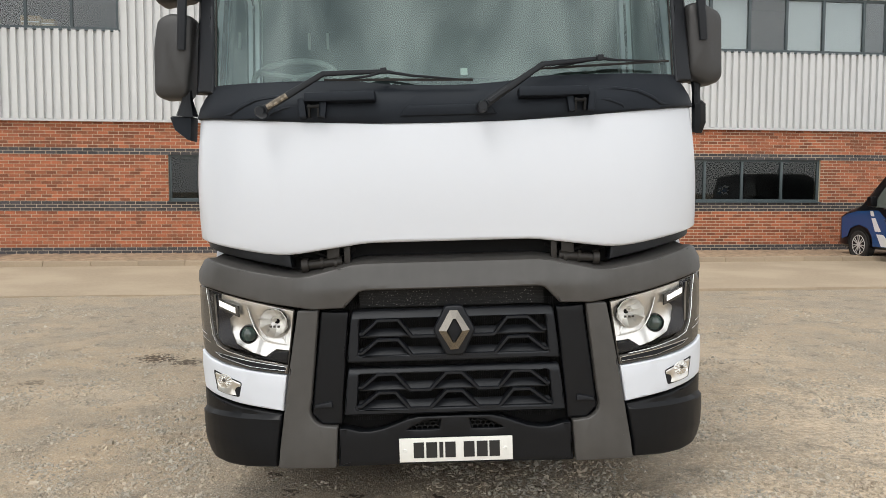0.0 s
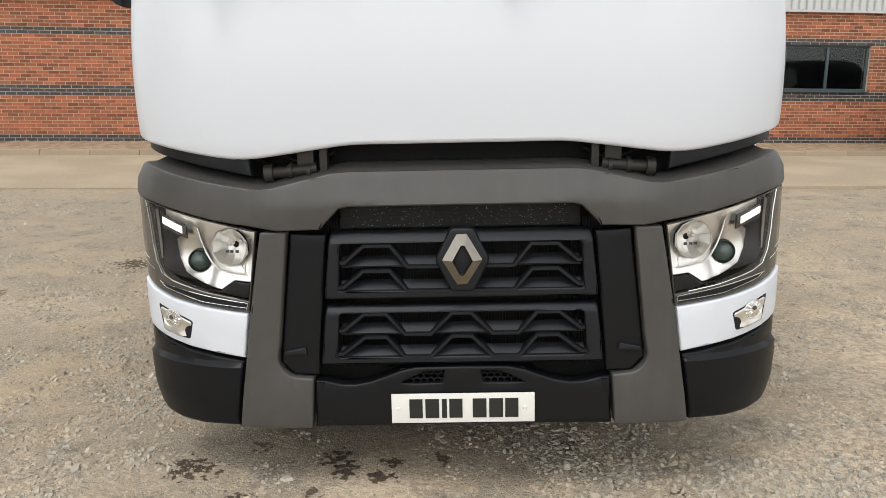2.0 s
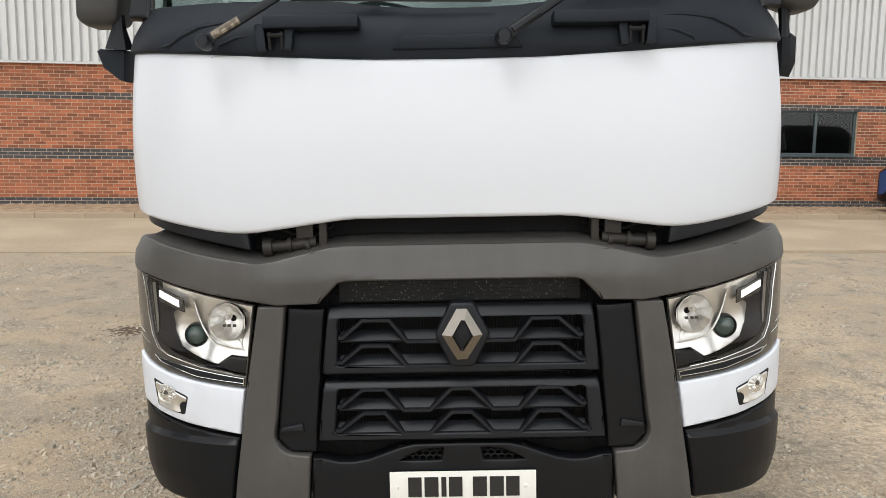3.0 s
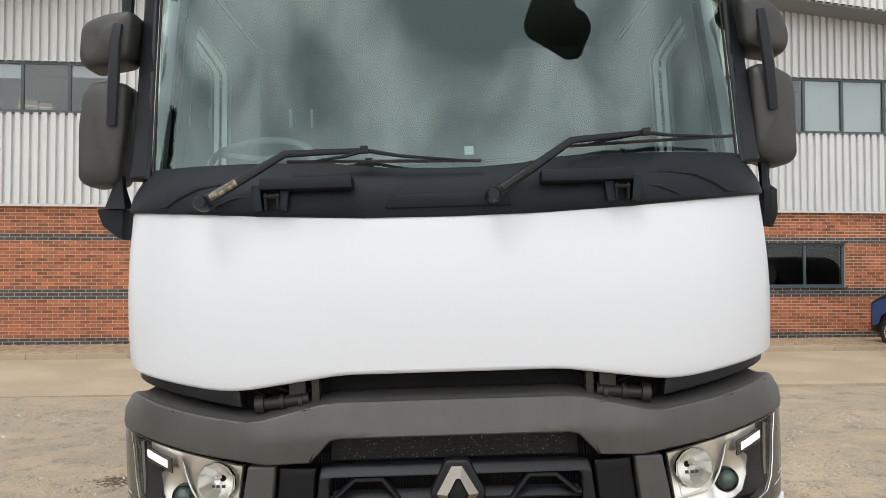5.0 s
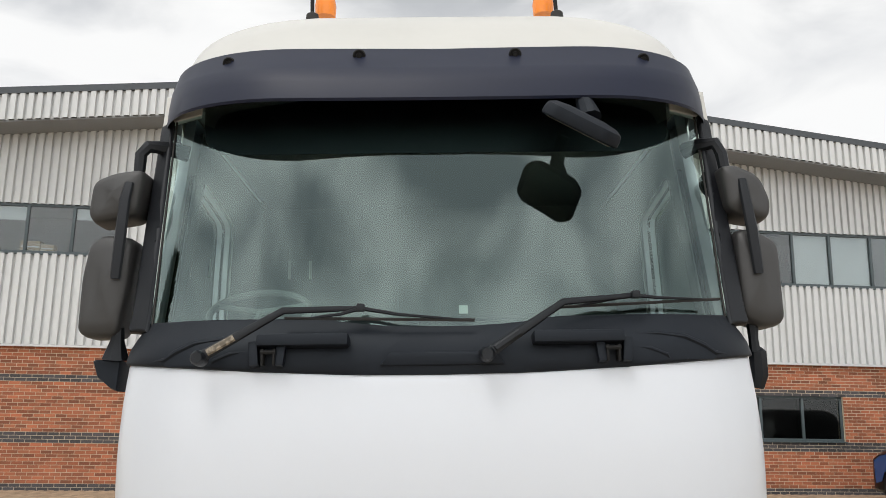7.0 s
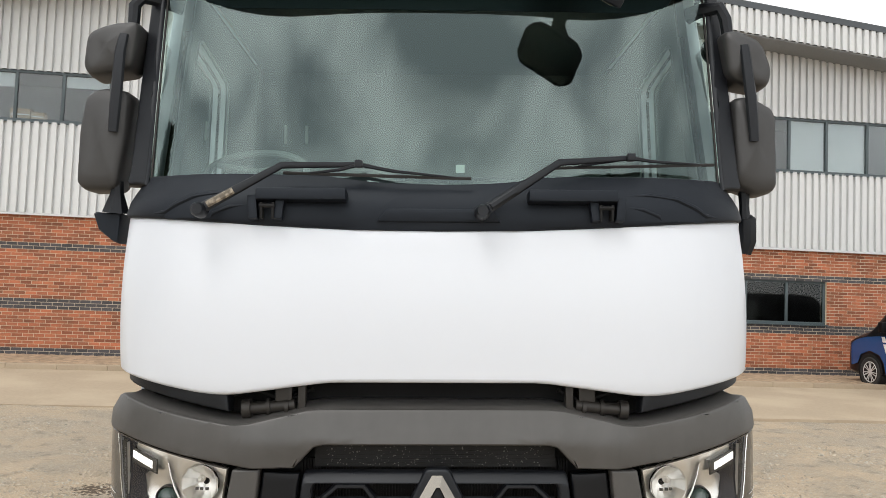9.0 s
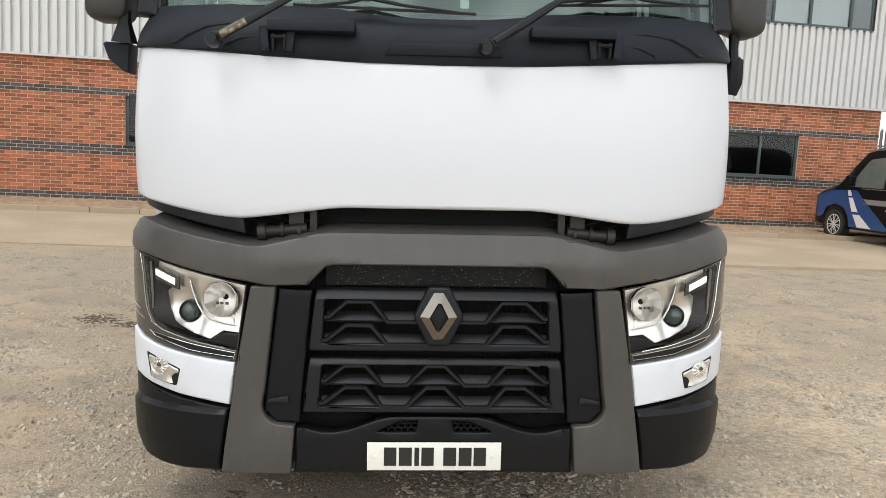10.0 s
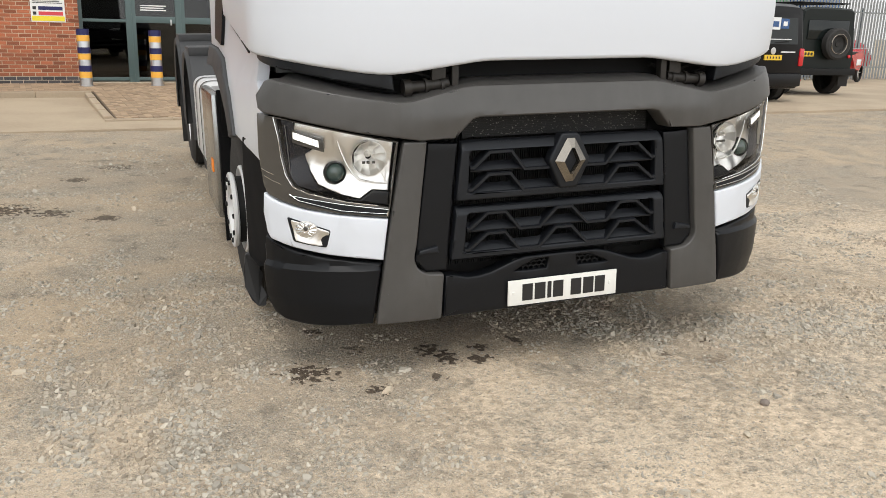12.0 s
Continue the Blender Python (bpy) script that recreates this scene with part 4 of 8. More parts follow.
# emblem: a plain diamond in a hexagonal surround
hexa = [(0.040, 0.784), (0.093, 0.893), (0.093, 0.907), (0.040, 1.012), (-0.040, 1.012), (-0.093, 0.907), (-0.093, 0.893), (-0.040, 0.784)]
emb = part("emblem_surround", sheet(rounded(hexa, 0.014), lambda s, z, d: Vector((s + 0.006, -d, z)), 0.05, 0.010, 0.024, 0, 0), BLACK, truck)
bm = bmesh.new()
outer = [(0.070, 0.900), (0.016, 0.992), (-0.019, 0.992), (-0.071, 0.900), (-0.019, 0.812), (0.016, 0.814)]
inner = [(0.030, 0.898), (0.007, 0.947), (-0.002, 0.947), (-0.029, 0.898), (-0.006, 0.853), (0.002, 0.853)]
outer, inner = [[(x + 0.006, z) for x, z in lp] for lp in (outer, inner)]
O_ = [bm.verts.new((x, -0.030, z)) for x, z in outer]
I_ = [bm.verts.new((x, -0.034, z)) for x, z in inner]
J_ = [bm.verts.new((x, -0.024, z)) for x, z in inner]
M_ = [bm.verts.new((O_[k].co.x * 0.16 + I_[k].co.x * 0.84, -0.046, O_[k].co.z * 0.16 + I_[k].co.z * 0.84)) for k in range(6)]
B_ = [bm.verts.new((O_[k].co.x, -0.018, O_[k].co.z)) for k in range(6)]
for k in range(6):
    j = (k + 1) % 6
    bm.faces.new((O_[k], O_[j], M_[j], M_[k]))
    bm.faces.new((M_[k], M_[j], I_[j], I_[k]))
    bm.faces.new((I_[k], I_[j], J_[j], J_[k]))
    bm.faces.new((B_[k], B_[j], O_[j], O_[k]))
part("emblem_diamond", bm, SATIN_METAL, emb, "satin metal diamond", smooth=False)

# ---------- headlamps ----------
LAMP = [(sx(0.764), 0.712), (sx(0.95), 0.732), (sx(1.08), 0.752), (sx(1.16), 0.776), (sx(1.195), 0.795), (sy(0.25), 0.83), (sy(0.27), 0.95), (sy(0.265), 1.11),
        (sx(1.19), 1.108), (sx(1.13), 1.095), (sx(1.04), 1.074), (sx(0.88), 1.040), (sx(0.726), 1.008)]


def headlamp(sign):
    def w(s, z, d):
        p = cab(s, z, d)
        return Vector((p.x * sign, p.y, p.z))

    def fw(s, z, d):
        return w(sx(s), z, d)
    housing = part("headlamp", sheet(LAMP, w, 0.12, 0.004, -0.095, 0.05, 0.1), DEEP, truck, "large clear headlamp with chrome reflectors")
    # outer bronze-grey wing and lower sill, round the clear part
    inner = fx([(0.764, 0.752), (0.93, 0.780), (1.06, 0.809), (1.108, 0.833), (1.131, 0.877), (1.143, 0.95), (1.160, 1.098), (1.04, 1.069), (0.88, 1.035), (0.731, 1.003)])
    part("lamp_bezel", sheet([LAMP, inner], w, 0.03, 0.004, -0.002, 0.05, 0.08), LAMP_GREY, housing, "bronze-grey lamp surround")
    # light guide in the sill: a dark strip with a bright outline
    strip = [(0.772, 0.721), (0.768, 0.746), (0.943, 0.771), (1.10, 0.797), (1.128, 0.800), (1.095, 0.775), (0.944, 0.738)]
    part("guide_strip", sheet(fx(strip), w, 0.004, 0.001, 0.0004, 0.04, 0.04), BLACK, housing)
    bm = bmesh.new()
    tube(bm, [fw(x + (y - x) * q / 4, z + (v - z) * q / 4, 0.0035) for (x, z), (y, v) in zip(strip[:4], strip[1:5]) for q in range(4)], 0.0016, 5)
    low = [strip[0], strip[6], strip[5], strip[4]]
    tube(bm, [fw(x + (y - x) * q / 6, z + (v - z) * q / 6 + 0.008, 0.0035) for (x, z), (y, v) in zip(low, low[1:]) for q in range(6)], 0.0011, 5)
    part("light_guide", bm, CHROME, housing, "slim clear light guide")
    # thin bright line along the clear part
    bm = bmesh.new()
    line = [(1.164, 1.100), (1.152, 1.024), (1.146, 0.95), (1.134, 0.880), (1.112, 0.834), (1.062, 0.811), (0.927, 0.780), (0.768, 0.757)]
    tube(bm, [fw(x + (y - x) * q / 4, z + (v - z) * q / 4, 0.0025) for (x, z), (y, v) in zip(line, line[1:]) for q in range(4)], 0.0018, 5)
    part("bright_line", bm, CHROME, housing, "thin bright trim line")
    bm = bmesh.new()
    for a, b in (((1.200, 0.868), (1.150, 0.842)), ((1.206, 0.895), (1.172, 0.878))):
        tube(bm, [fw(a[0], a[1], 0.001), fw((a[0] + b[0]) / 2, (a[1] + b[1]) / 2 - 0.002, 0.001), fw(b[0], b[1], 0.001)], 0.0011, 5)
    part("wing_line", bm, CHROME, housing)
    # chrome tray, sunk where the bowl and the projector sit
    tray = fx([(0.762, 0.815), (0.747, 0.93), (0.738, 1.002), (0.88, 1.033), (0.98, 1.053), (1.116, 1.081), (1.122, 1.0), (1.056, 0.978), (1.090, 0.955), (1.064, 0.89), (1.036, 0.842), (0.945, 0.802), (0.876, 0.787), (0.827, 0.820)])

    def hole(x0, z0, r, k=28):
        return fx([(x0 + r * math.cos(i * math.tau / k), z0 + r * math.sin(i * math.tau / k)) for i in range(k)])

    def dish(s, z, d):
        x = on_plan(s)[0]
        q = math.hypot(x - 0.975, z - 0.887)
        k = 0.006 * max(0.0, 1 - (max(q, 0.042) - 0.042) / 0.055) ** 1.5
        # a fold sweeps down from the top between bowl and projector; the top edge rolls over
        fold = 0.955 - 0.42 * (1.0 - z) if z > 0.87 else 0.90
        k += 0.004 * min(1.0, max(0.0, (x - fold) / 0.025))
        k += 0.15 * max(0.0, z - 1.0 - 0.22 * (x - 0.8))
        side = min(1.0, max(0.0, (x - 0.90) / 0.06))
        k += (1 - side) * float(np.interp(z, [0.78, 0.83, 0.88, 0.93, 1.04], [0.0, 0.014, 0.024, 0.026, 0.014])) + side * float(np.interp(z, [0.78, 0.84, 0.92, 0.95, 1.06], [0.0, 0.004, 0.022, 0.024, 0.010])) + 0.002 * math.sin(60 * x + 25 * z)
        return w(s, z, d - k)
    part("reflector", sheet([tray, hole(0.838, 0.945, 0.066), hole(0.975, 0.887, 0.042)], dish, 0.02, 0.003, -0.022, 0.012, 0.012), REFLECTOR, housing, "polished chrome reflector", angle=50)
    # round main bowl, fluted
    c = fw(0.838, 0.945, -0.083)
    bm = bmesh.new()
    aim = Matrix.Translation(c) @ pose(0, 0, 0, 0, 0, -90 + 6 * sign)
    rows, rnd = [], random.Random(21)
    for h, r in ((0.0, 0.012), (0.010, 0.030), (0.028, 0.048), (0.062, 0.068)):
        rows.append([bm.verts.new(aim @ Vector((h + rnd.uniform(-0.001, 0.001), r * math.cos(k * math.tau / 10 + 0.3), r * math.sin(k * math.tau / 10 + 0.3)))) for k in range(10)])
    for a, b in zip(rows, rows[1:]):
        for k in range(10):
            bm.faces.new((a[k], a[(k + 1) % 10], b[(k + 1) % 10], b[k]))
    bmesh.ops.subdivide_edges(bm, edges=bm.edges[:], cuts=2, use_grid_fill=True, smooth=0.5)
    part("bowl", bm, REFLECTOR, housing, "round fluted chrome reflector bowl", angle=18)
    bm = bmesh.new()
    tube(bm, [fw(0.838 + 0.068 * math.cos(k * math.tau / 36), 0.945 + 0.068 * math.sin(k * math.tau / 36), -0.021) for k in range(37)], 0.0022, 6, False)
    part("bowl_ring", bm, REFLECTOR, housing)
    # bright fold from the top down between bowl and projector, then along under the bowl
    bm = bmesh.new()
    tube(bm, [fw(x, z, -0.016) for x, z in ((0.957, 1.014), (0.946, 0.975), (0.925, 0.925), (0.905, 0.892), (0.877, 0.864), (0.83, 0.853), (0.768, 0.845))], [0.0016, 0.003, 0.004, 0.004, 0.004, 0.003, 0.002], 6)
    part("blade", bm, REFLECTOR, housing)
    bm = bmesh.new()
    for a, b in (((0.772, 0.900), (0.779, 0.852)), ((0.790, 0.886), (0.772, 0.852))):
        tube(bm, [fw(a[0], a[1], -0.018), fw(b[0], b[1], -0.016)], 0.0018, 5)
    part("tray_edge", bm, REFLECTOR, housing)
    # bulb with its shield
    bm = bmesh.new()
    c = fw(0.845, 0.958, -0.060)
    lathe(bm, [(0, 0.013), (0.012, 0.012), (0.014, 0.008), (0.026, 0.008), (0.030, 0.004), (0.030, 0)], 14, Matrix.Translation(c) @ pose(0, 0, 0, 0, 0, -90))
    part("bulb_shield", bm, STRIP, housing)
    bm = bmesh.new()
    for dx in (-0.020, 0.002, 0.020):
        p = fw(0.838 + dx, 0.925, -0.050)
        box(bm, (p.x - 0.006, p.y - 0.004, p.z - 0.005), (p.x + 0.006, p.y + 0.004, p.z + 0.005), 0.001)
    part("bulb_clip", bm, LAMP_GREY, housing)
    # projector
    c = fw(0.976, 0.888, -0.052)
    bm = bmesh.new()
    lathe(bm, [(0.0, 0.044), (0.022, 0.042), (0.025, 0.040), (0.022, 0.038), (0.0, 0.038)], 32, Matrix.Translation(c) @ pose(0, 0, 0, 0, 0, -90))
    part("projector_ring", bm, INK, housing)
    bm = bmesh.new()
    lathe(bm, [(0.002, 0.040), (0.020, 0.037), (0.032, 0.027), (0.039, 0.014), (0.041, 0)], 28, Matrix.Translation(c) @ pose(0, 0, 0, 0, 0, -90))
    part("projector_lens", bm, LENS, housing, "dark green-black projector lens")
    # daytime light in its dark frame
    part("daytime_frame", sheet(fx([(1.008, 0.970), (1.010, 1.020), (1.119, 1.054), (1.119, 1.002)]), w, 0.008, 0.002, -0.020, 0.03, 0.03), LAMP_GREY, housing)
    for k in range(4):
        x0 = 1.026 + 0.0225 * k
        z0 = 0.988 + 0.0078 * k
        part("daytime_light", sheet(fx([(x0, z0), (x0 + 0.001, z0 + 0.026), (x0 + 0.0205, z0 + 0.032), (x0 + 0.0205, z0 + 0.0075)]), w, 0.005, 0.0015, -0.0165, 0.03, 0.03), LED, housing, "lit white LED daytime light")
    # pale wall stands in for the bright open slot at the outer edge
    bm = bmesh.new()
    cols = []
    for z in (0.885, 0.94, 1.0, 1.070):
        p = fw(1.126 + 0.07 * (z - 0.9), z, -0.012)
        cols.append([bm.verts.new(p), bm.verts.new(p + Vector((-0.030 * sign, 0.075, 0.0)))])
    for a, b in zip(cols, cols[1:]):
        bm.faces.new((a[0], b[0], b[1], a[1]))
    part("lamp_slot", bm, STRIP, housing, "pale wall in place of the open lamp slot")
    # glossy black sweep between the tray and the outer edge
    def sweep(s, z, d):
        x = on_plan(s)[0]
        return w(s, z, d - 0.65 * max(0.0, 1.128 + 0.06 * (z - 0.95) - x) - 0.08 * max(0.0, min(0.12, z - 0.83)))
    part("lamp_floor", sheet(fx([(0.96, 0.789), (1.055, 0.811), (1.106, 0.836), (1.128, 0.877), (1.139, 0.95), (1.154, 1.088), (1.118, 1.080), (1.115, 0.995), (1.055, 0.965), (1.062, 0.90), (1.03, 0.846)]), sweep, 0.01, 0.0, -0.014, 0.05, 0.06), GLOSS_BLACK, housing, "glossy blue-black lamp floor")
    # black lower corner inside
    part("lamp_mask", sheet(fx([(0.766, 0.760), (0.762, 0.812), (0.826, 0.817), (0.873, 0.784), (0.93, 0.786)]), w, 0.02, 0.004, -0.014, 0.05, 0.05), BLACK, housing)
    # clear cover
    cover = part("lamp_cover", sheet(inner, w, 0.004, 0.002, -0.006, 0.05, 0.05), CLEAR, housing, "clear lamp cover", facing=(0, -1, 0))
    cover.visible_shadow = False
    return housing


GLOSS_BLACK = material("glossy_blue_black_plastic", (0.006, 0.007, 0.013), 0.16, vary=0.1, spec=0.5)
REFLECTOR = material("lamp_reflector", (0.88, 0.87, 0.84), 0.32, 1.0, vary=0.03, scale=20, fine=60)
STRIP = material("pale_grey_lamp_strip", (0.66, 0.63, 0.57), 0.45, vary=0.15, scale=30, fine=90)
LENS = material("dark_projector_glass", (0.045, 0.075, 0.068), 0.12, vary=0.1, coat=1.0)
headlamp(1)
headlamp(-1)


def fog_lamp(sign):
    def w(s, z, d):
        p = cab(s, z, d)
        return Vector((p.x * sign, p.y, p.z))
    loop = fx([(1.000, 0.598), (0.984, 0.668), (1.05, 0.690), (1.134, 0.716), (1.116, 0.618), (1.06, 0.606)])
    body = part("fog_lamp", sheet(rounded(loop, 0.01), w, 0.03, 0.003, 0.0085, 0.03, 0.03), BLACK, truck, "small clear fog lamp with chrome bowl")
    loop2 = fx([(1.003, 0.604), (0.988, 0.664), (1.05, 0.685), (1.120, 0.706), (1.106, 0.623), (1.06, 0.612)])

    def bowl(s, z, d):
        q = math.hypot(on_plan(s)[0] - 1.070, z - 0.668)
        return w(s, z, d - 0.006 * max(0, 1 - (q / 0.050) ** 2) - 0.016 * max(0.0, min(1.0, (1.032 - on_plan(s)[0]) / 0.03)) * max(0.0, min(1.0, (0.66 - z) / 0.03)) + 0.004 * max(0.0, (0.63 - z) / 0.03))
    part("fog_reflector", sheet(rounded(loop2, 0.008), bowl, 0.01, 0.003, 0.0145, 0.008, 0.008), REFLECTOR, body)
    bm = bmesh.new()
    tube(bm, [w(sx(1.070 + 0.040 * math.cos(k * math.tau / 28)), 0.668 + 0.0345 * math.sin(k * math.tau / 28), 0.0125) for k in range(29)], 0.0016, 5, False)
    part("fog_ring", bm, REFLECTOR, body)
    bm = bmesh.new()
    rows = []
    for r, up in ((0.039, 0.0105), (0.034, 0.0125), (0.024, 0.0145), (0.012, 0.0155)):
        rows.append([bm.verts.new(w(sx(1.070 + r * math.cos(k * math.tau / 24)), 0.668 + r * 0.86 * math.sin(k * math.tau / 24), up + 0.0009 * (-1) ** k)) for k in range(24)])
    for a, b in zip(rows, rows[1:]):
        for k in range(24):
            bm.faces.new((a[k], a[(k + 1) % 24], b[(k + 1) % 24], b[k]))
    bm.faces.new(rows[-1])
    part("fog_lens", bm, FROST, body, "ribbed clear fog lamp lens", angle=12)
    bm = bmesh.new()
    c = w(sx(1.070), 0.674, 0.015)
    lathe(bm, [(0, 0.009), (0.003, 0.008), (0.0045, 0)], 14, Matrix.Translation(c) @ pose(0, 0, 0, 0, 0, -90 + 22 * sign))
    part("fog_bulb", bm, LAMP_GREY, body)


FROST = material("pale_lamp_glass", (0.78, 0.78, 0.75), 0.14, 0.9, vary=0.2, scale=60, fine=140, coat=0.8, bump=1.0, bump_scale=75)
fog_lamp(1)
fog_lamp(-1)

# ---------- cab: cowl, screen, pillars ----------
half = [(0, 1.835), (sx(0.35), 1.84), (sx(0.7), 1.856), (sx(1.0), 1.879), (sx(1.2), 1.90), (sy(0.45), 1.915), (sy(0.45), 2.05), (sx(1.2), 2.062), (sx(1.05), 2.052), (sx(0.6), 2.046), (0, 2.042)]


def cowl_warp(s, z, d=0.0):
    t = (z - 1.84) / 0.2
    return cab(s, z, d + 0.035 * math.sin(math.pi * min(1, max(0, t * 0.8 + 0.2))) - 0.03 * max(0, t))


part("windscreen_cowl", sheet(mirrored(half), cowl_warp, 0.08, 0.01, 0.0, 0.05, 0.04), COWL, truck, "charcoal plastic cowl under the windscreen")
hatch = [(-0.225, 1.868), (0.235, 1.868), (0.200, 1.915), (-0.185, 1.915)]
part("cowl_hatch", sheet(rounded(hatch, 0.012), cowl_warp, 0.02, 0.005, 0.008, 0.06, 0.05), COWL, truck)


def cowl_handle(sign):
    bm = bmesh.new()
    box(bm, (-0.157, -0.030, -0.021), (0.157, 0.05, 0.021), 0.009, pose(sign * 0.474, -0.042, 1.958, -6, 0, sign * 1.5))
    h = part("cowl_step", bm, COWL, truck, "moulded step handle in the cowl")
    for o in (-0.045, 0.045):
        bm = bmesh.new()
        box(bm, (-0.016, -0.02, -0.036), (0.016, 0.05, 0.05), 0.007, pose(sign * 0.597 + o, -0.036, 1.907, -8, o * 140, 0))
        part("step_bracket", bm, COWL, h)
    bm = bmesh.new()
    for o in (-0.020, 0.020):
        box(bm, (sign * 0.590 + o - 0.004, -0.066, 1.874), (sign * 0.590 + o + 0.004, -0.02, 1.930), 0.002)
    tube(bm, [(sign * 0.590 - 0.026, -0.062, 1.918), (sign * 0.590 + 0.026, -0.062, 1.918)], 0.007, 8)
    part("hinge", bm, DEEP, h, "black metal hinge")


# raised moulding that sweeps down towards the corner of the cowl
for sign in (-1, 1):
    bm = bmesh.new()
    tube(bm, [cowl_warp(sign * sx(x), z, -0.005) for x, z in ((0.70, 1.968), (0.80, 1.972), (0.90, 1.960), (0.97, 1.930), (1.01, 1.905), (1.07, 1.900))], [0.004, 0.010, 0.012, 0.012, 0.010, 0.004], 8)
    tube(bm, [cowl_warp(sign * sx(x), z, -0.004) for x, z in ((0.70, 1.925), (0.76, 1.918), (0.82, 1.895), (0.83, 1.878))], [0.003, 0.008, 0.008, 0.003], 8)
    part("cowl_moulding", bm, COWL, truck)
cowl_handle(1)
cowl_handle(-1)

def glass_warp(x, z, d=0.0):
    """The screen leans back and sweeps round towards the pillars."""
    e = min(1.3, abs(x) / 1.12)
    slope = 0.22 * 2.4 / 1.12 * e ** 1.4
    k = math.hypot(1.0, slope)
    return Vector((x + math.copysign(d * slope / k, x), lean(z) + 0.012 + 0.22 * e ** 2.4 - d / k, z))


glass_half = [(0, 2.0), (0.6, 2.0), (1.03, 2.015), (1.098, 2.03), (1.104, 2.4), (1.118, 2.95), (1.09, 3.0), (0.8, 3.02), (0, 3.02)]
pane = part("windscreen", sheet(mirrored(glass_half), glass_warp, 0.006, 0.0, 0.0, 0.03, 0.1), WINDSCREEN, truck, "large green-tinted windscreen reflecting the clouds", facing=(0, -1, 0))
pane.visible_shadow = False
SHADE = material("black_fabric_shade", (0.012, 0.014, 0.018), 0.6, vary=0.15, scale=6, fine=60)
# dark printed band along the top of the glass, with rounded lower corners
band = [(0, 2.709), (0.35, 2.714), (0.60, 2.726), (0.80, 2.744), (0.87, 2.757), (0.925, 2.785), (0.955, 2.83), (0.966, 2.89), (0.98, 3.03), (0, 3.03)]
part("sunshade_band", sheet(mirrored(band), glass_warp, 0.004, 0.0, -0.008, 0.03, 0.1), SHADE, truck, "black printed band along the top of the glass")
# pillars beside the glass, with a thin lighter seal
for sign in (-1, 1):
    def pw(x, z, d, sign=sign):
        p = glass_warp(x, z, d)
        return Vector((sign * p.x, p.y, p.z))
    part("pillar", sheet([(1.092, 2.02), (1.178, 2.03), (1.178, 2.45), (1.172, 2.93), (1.112, 2.95), (1.102, 2.45)], pw, 0.09, 0.014, 0.020, 0.02, 0.06), BLACK, truck, "black windscreen pillar")
    part("pillar_seal", sheet([(1.082, 2.02), (1.090, 2.02), (1.100, 2.45), (1.110, 2.95), (1.102, 2.95), (1.092, 2.45)], pw, 0.01, 0.002, 0.006, 0.02, 0.06), RUBBER, truck)
    part("header", sheet([(0.985, 2.955), (1.09, 2.945), (1.17, 2.93), (1.17, 3.08), (0.985, 3.08)], pw, 0.05, 0.006, 0.012, 0.05, 0.06), ROOF_WHITE, truck, "cream painted corner above the windscreen")


def wiper(px, bend, joint, tip, blade):
    arm = bmesh.new()
    p = Vector((px, -0.085, 1.900))
    b1, j1 = Vector(bend), Vector(joint)
    q = p.lerp(b1, 0.42)
    tube(arm, [p, q, p.lerp(b1, 0.9), b1, b1.lerp(j1, 0.12), j1], [0.020, 0.017, 0.013, 0.013, 0.012, 0.009], 8, flat=0.55)
    w = part("wiper", arm, BLACK, truck, "black windscreen wiper with a worn arm")
    bm = bmesh.new()
    lathe(bm, [(0.03, 0), (0.03, 0.018), (0.015, 0.026), (-0.03, 0.028)], 16, Matrix.Translation(p) @ pose(0, 0, 0, 0, 0, -90))
    part("pivot_cap", bm, BLACK, w)
    bm = bmesh.new()
    tube(bm, [p.lerp(q, 0.25) + Vector((0, -0.012, 0)), q + Vector((0, -0.012, 0))], 0.012, 6, flat=0.5)
    part("bare_metal", bm, WORN if px < 0 else BLACK, w, "bare corroded metal" if px < 0 else "")
    bm = bmesh.new()
    t, l = Vector(tip), Vector(blade)
    tube(bm, [l.lerp(t, k / 4) for k in range(5)], 0.006, 5)
    part("blade_rubber", bm, RUBBER, w)
    bm = bmesh.new()
    up = Vector((0, -0.012, 0.016))
    tube(bm, [l.lerp(t, 0.12), l.lerp(t, 0.3) + up, j1, l.lerp(t, 0.6) + up, l.lerp(t, 0.97)], [0.004, 0.006, 0.008, 0.006, 0.003], 6)
    box(bm, (j1.x - 0.014, j1.y - 0.02, j1.z - 0.012), (j1.x + 0.014, j1.y + 0.012, j1.z + 0.014), 0.003)
    part("blade_bridge", bm, BLACK, w)


WORN = material("worn_bare_metal", (0.13, 0.11, 0.085), 0.6, 0.5, vary=0.5, scale=60, fine=200, second=(0.36, 0.31, 0.24), second_amount=0.9)
wiper(-0.818, (-0.545, -0.045, 2.062), (-0.279, -0.01, 2.072), (0.119, -0.015, 2.024), (-0.545, -0.01, 2.040))
wiper(0.155, (0.428, -0.045, 2.080), (0.695, 0.02, 2.110), (1.045, 0.16, 2.110), (0.40, -0.005, 2.066))

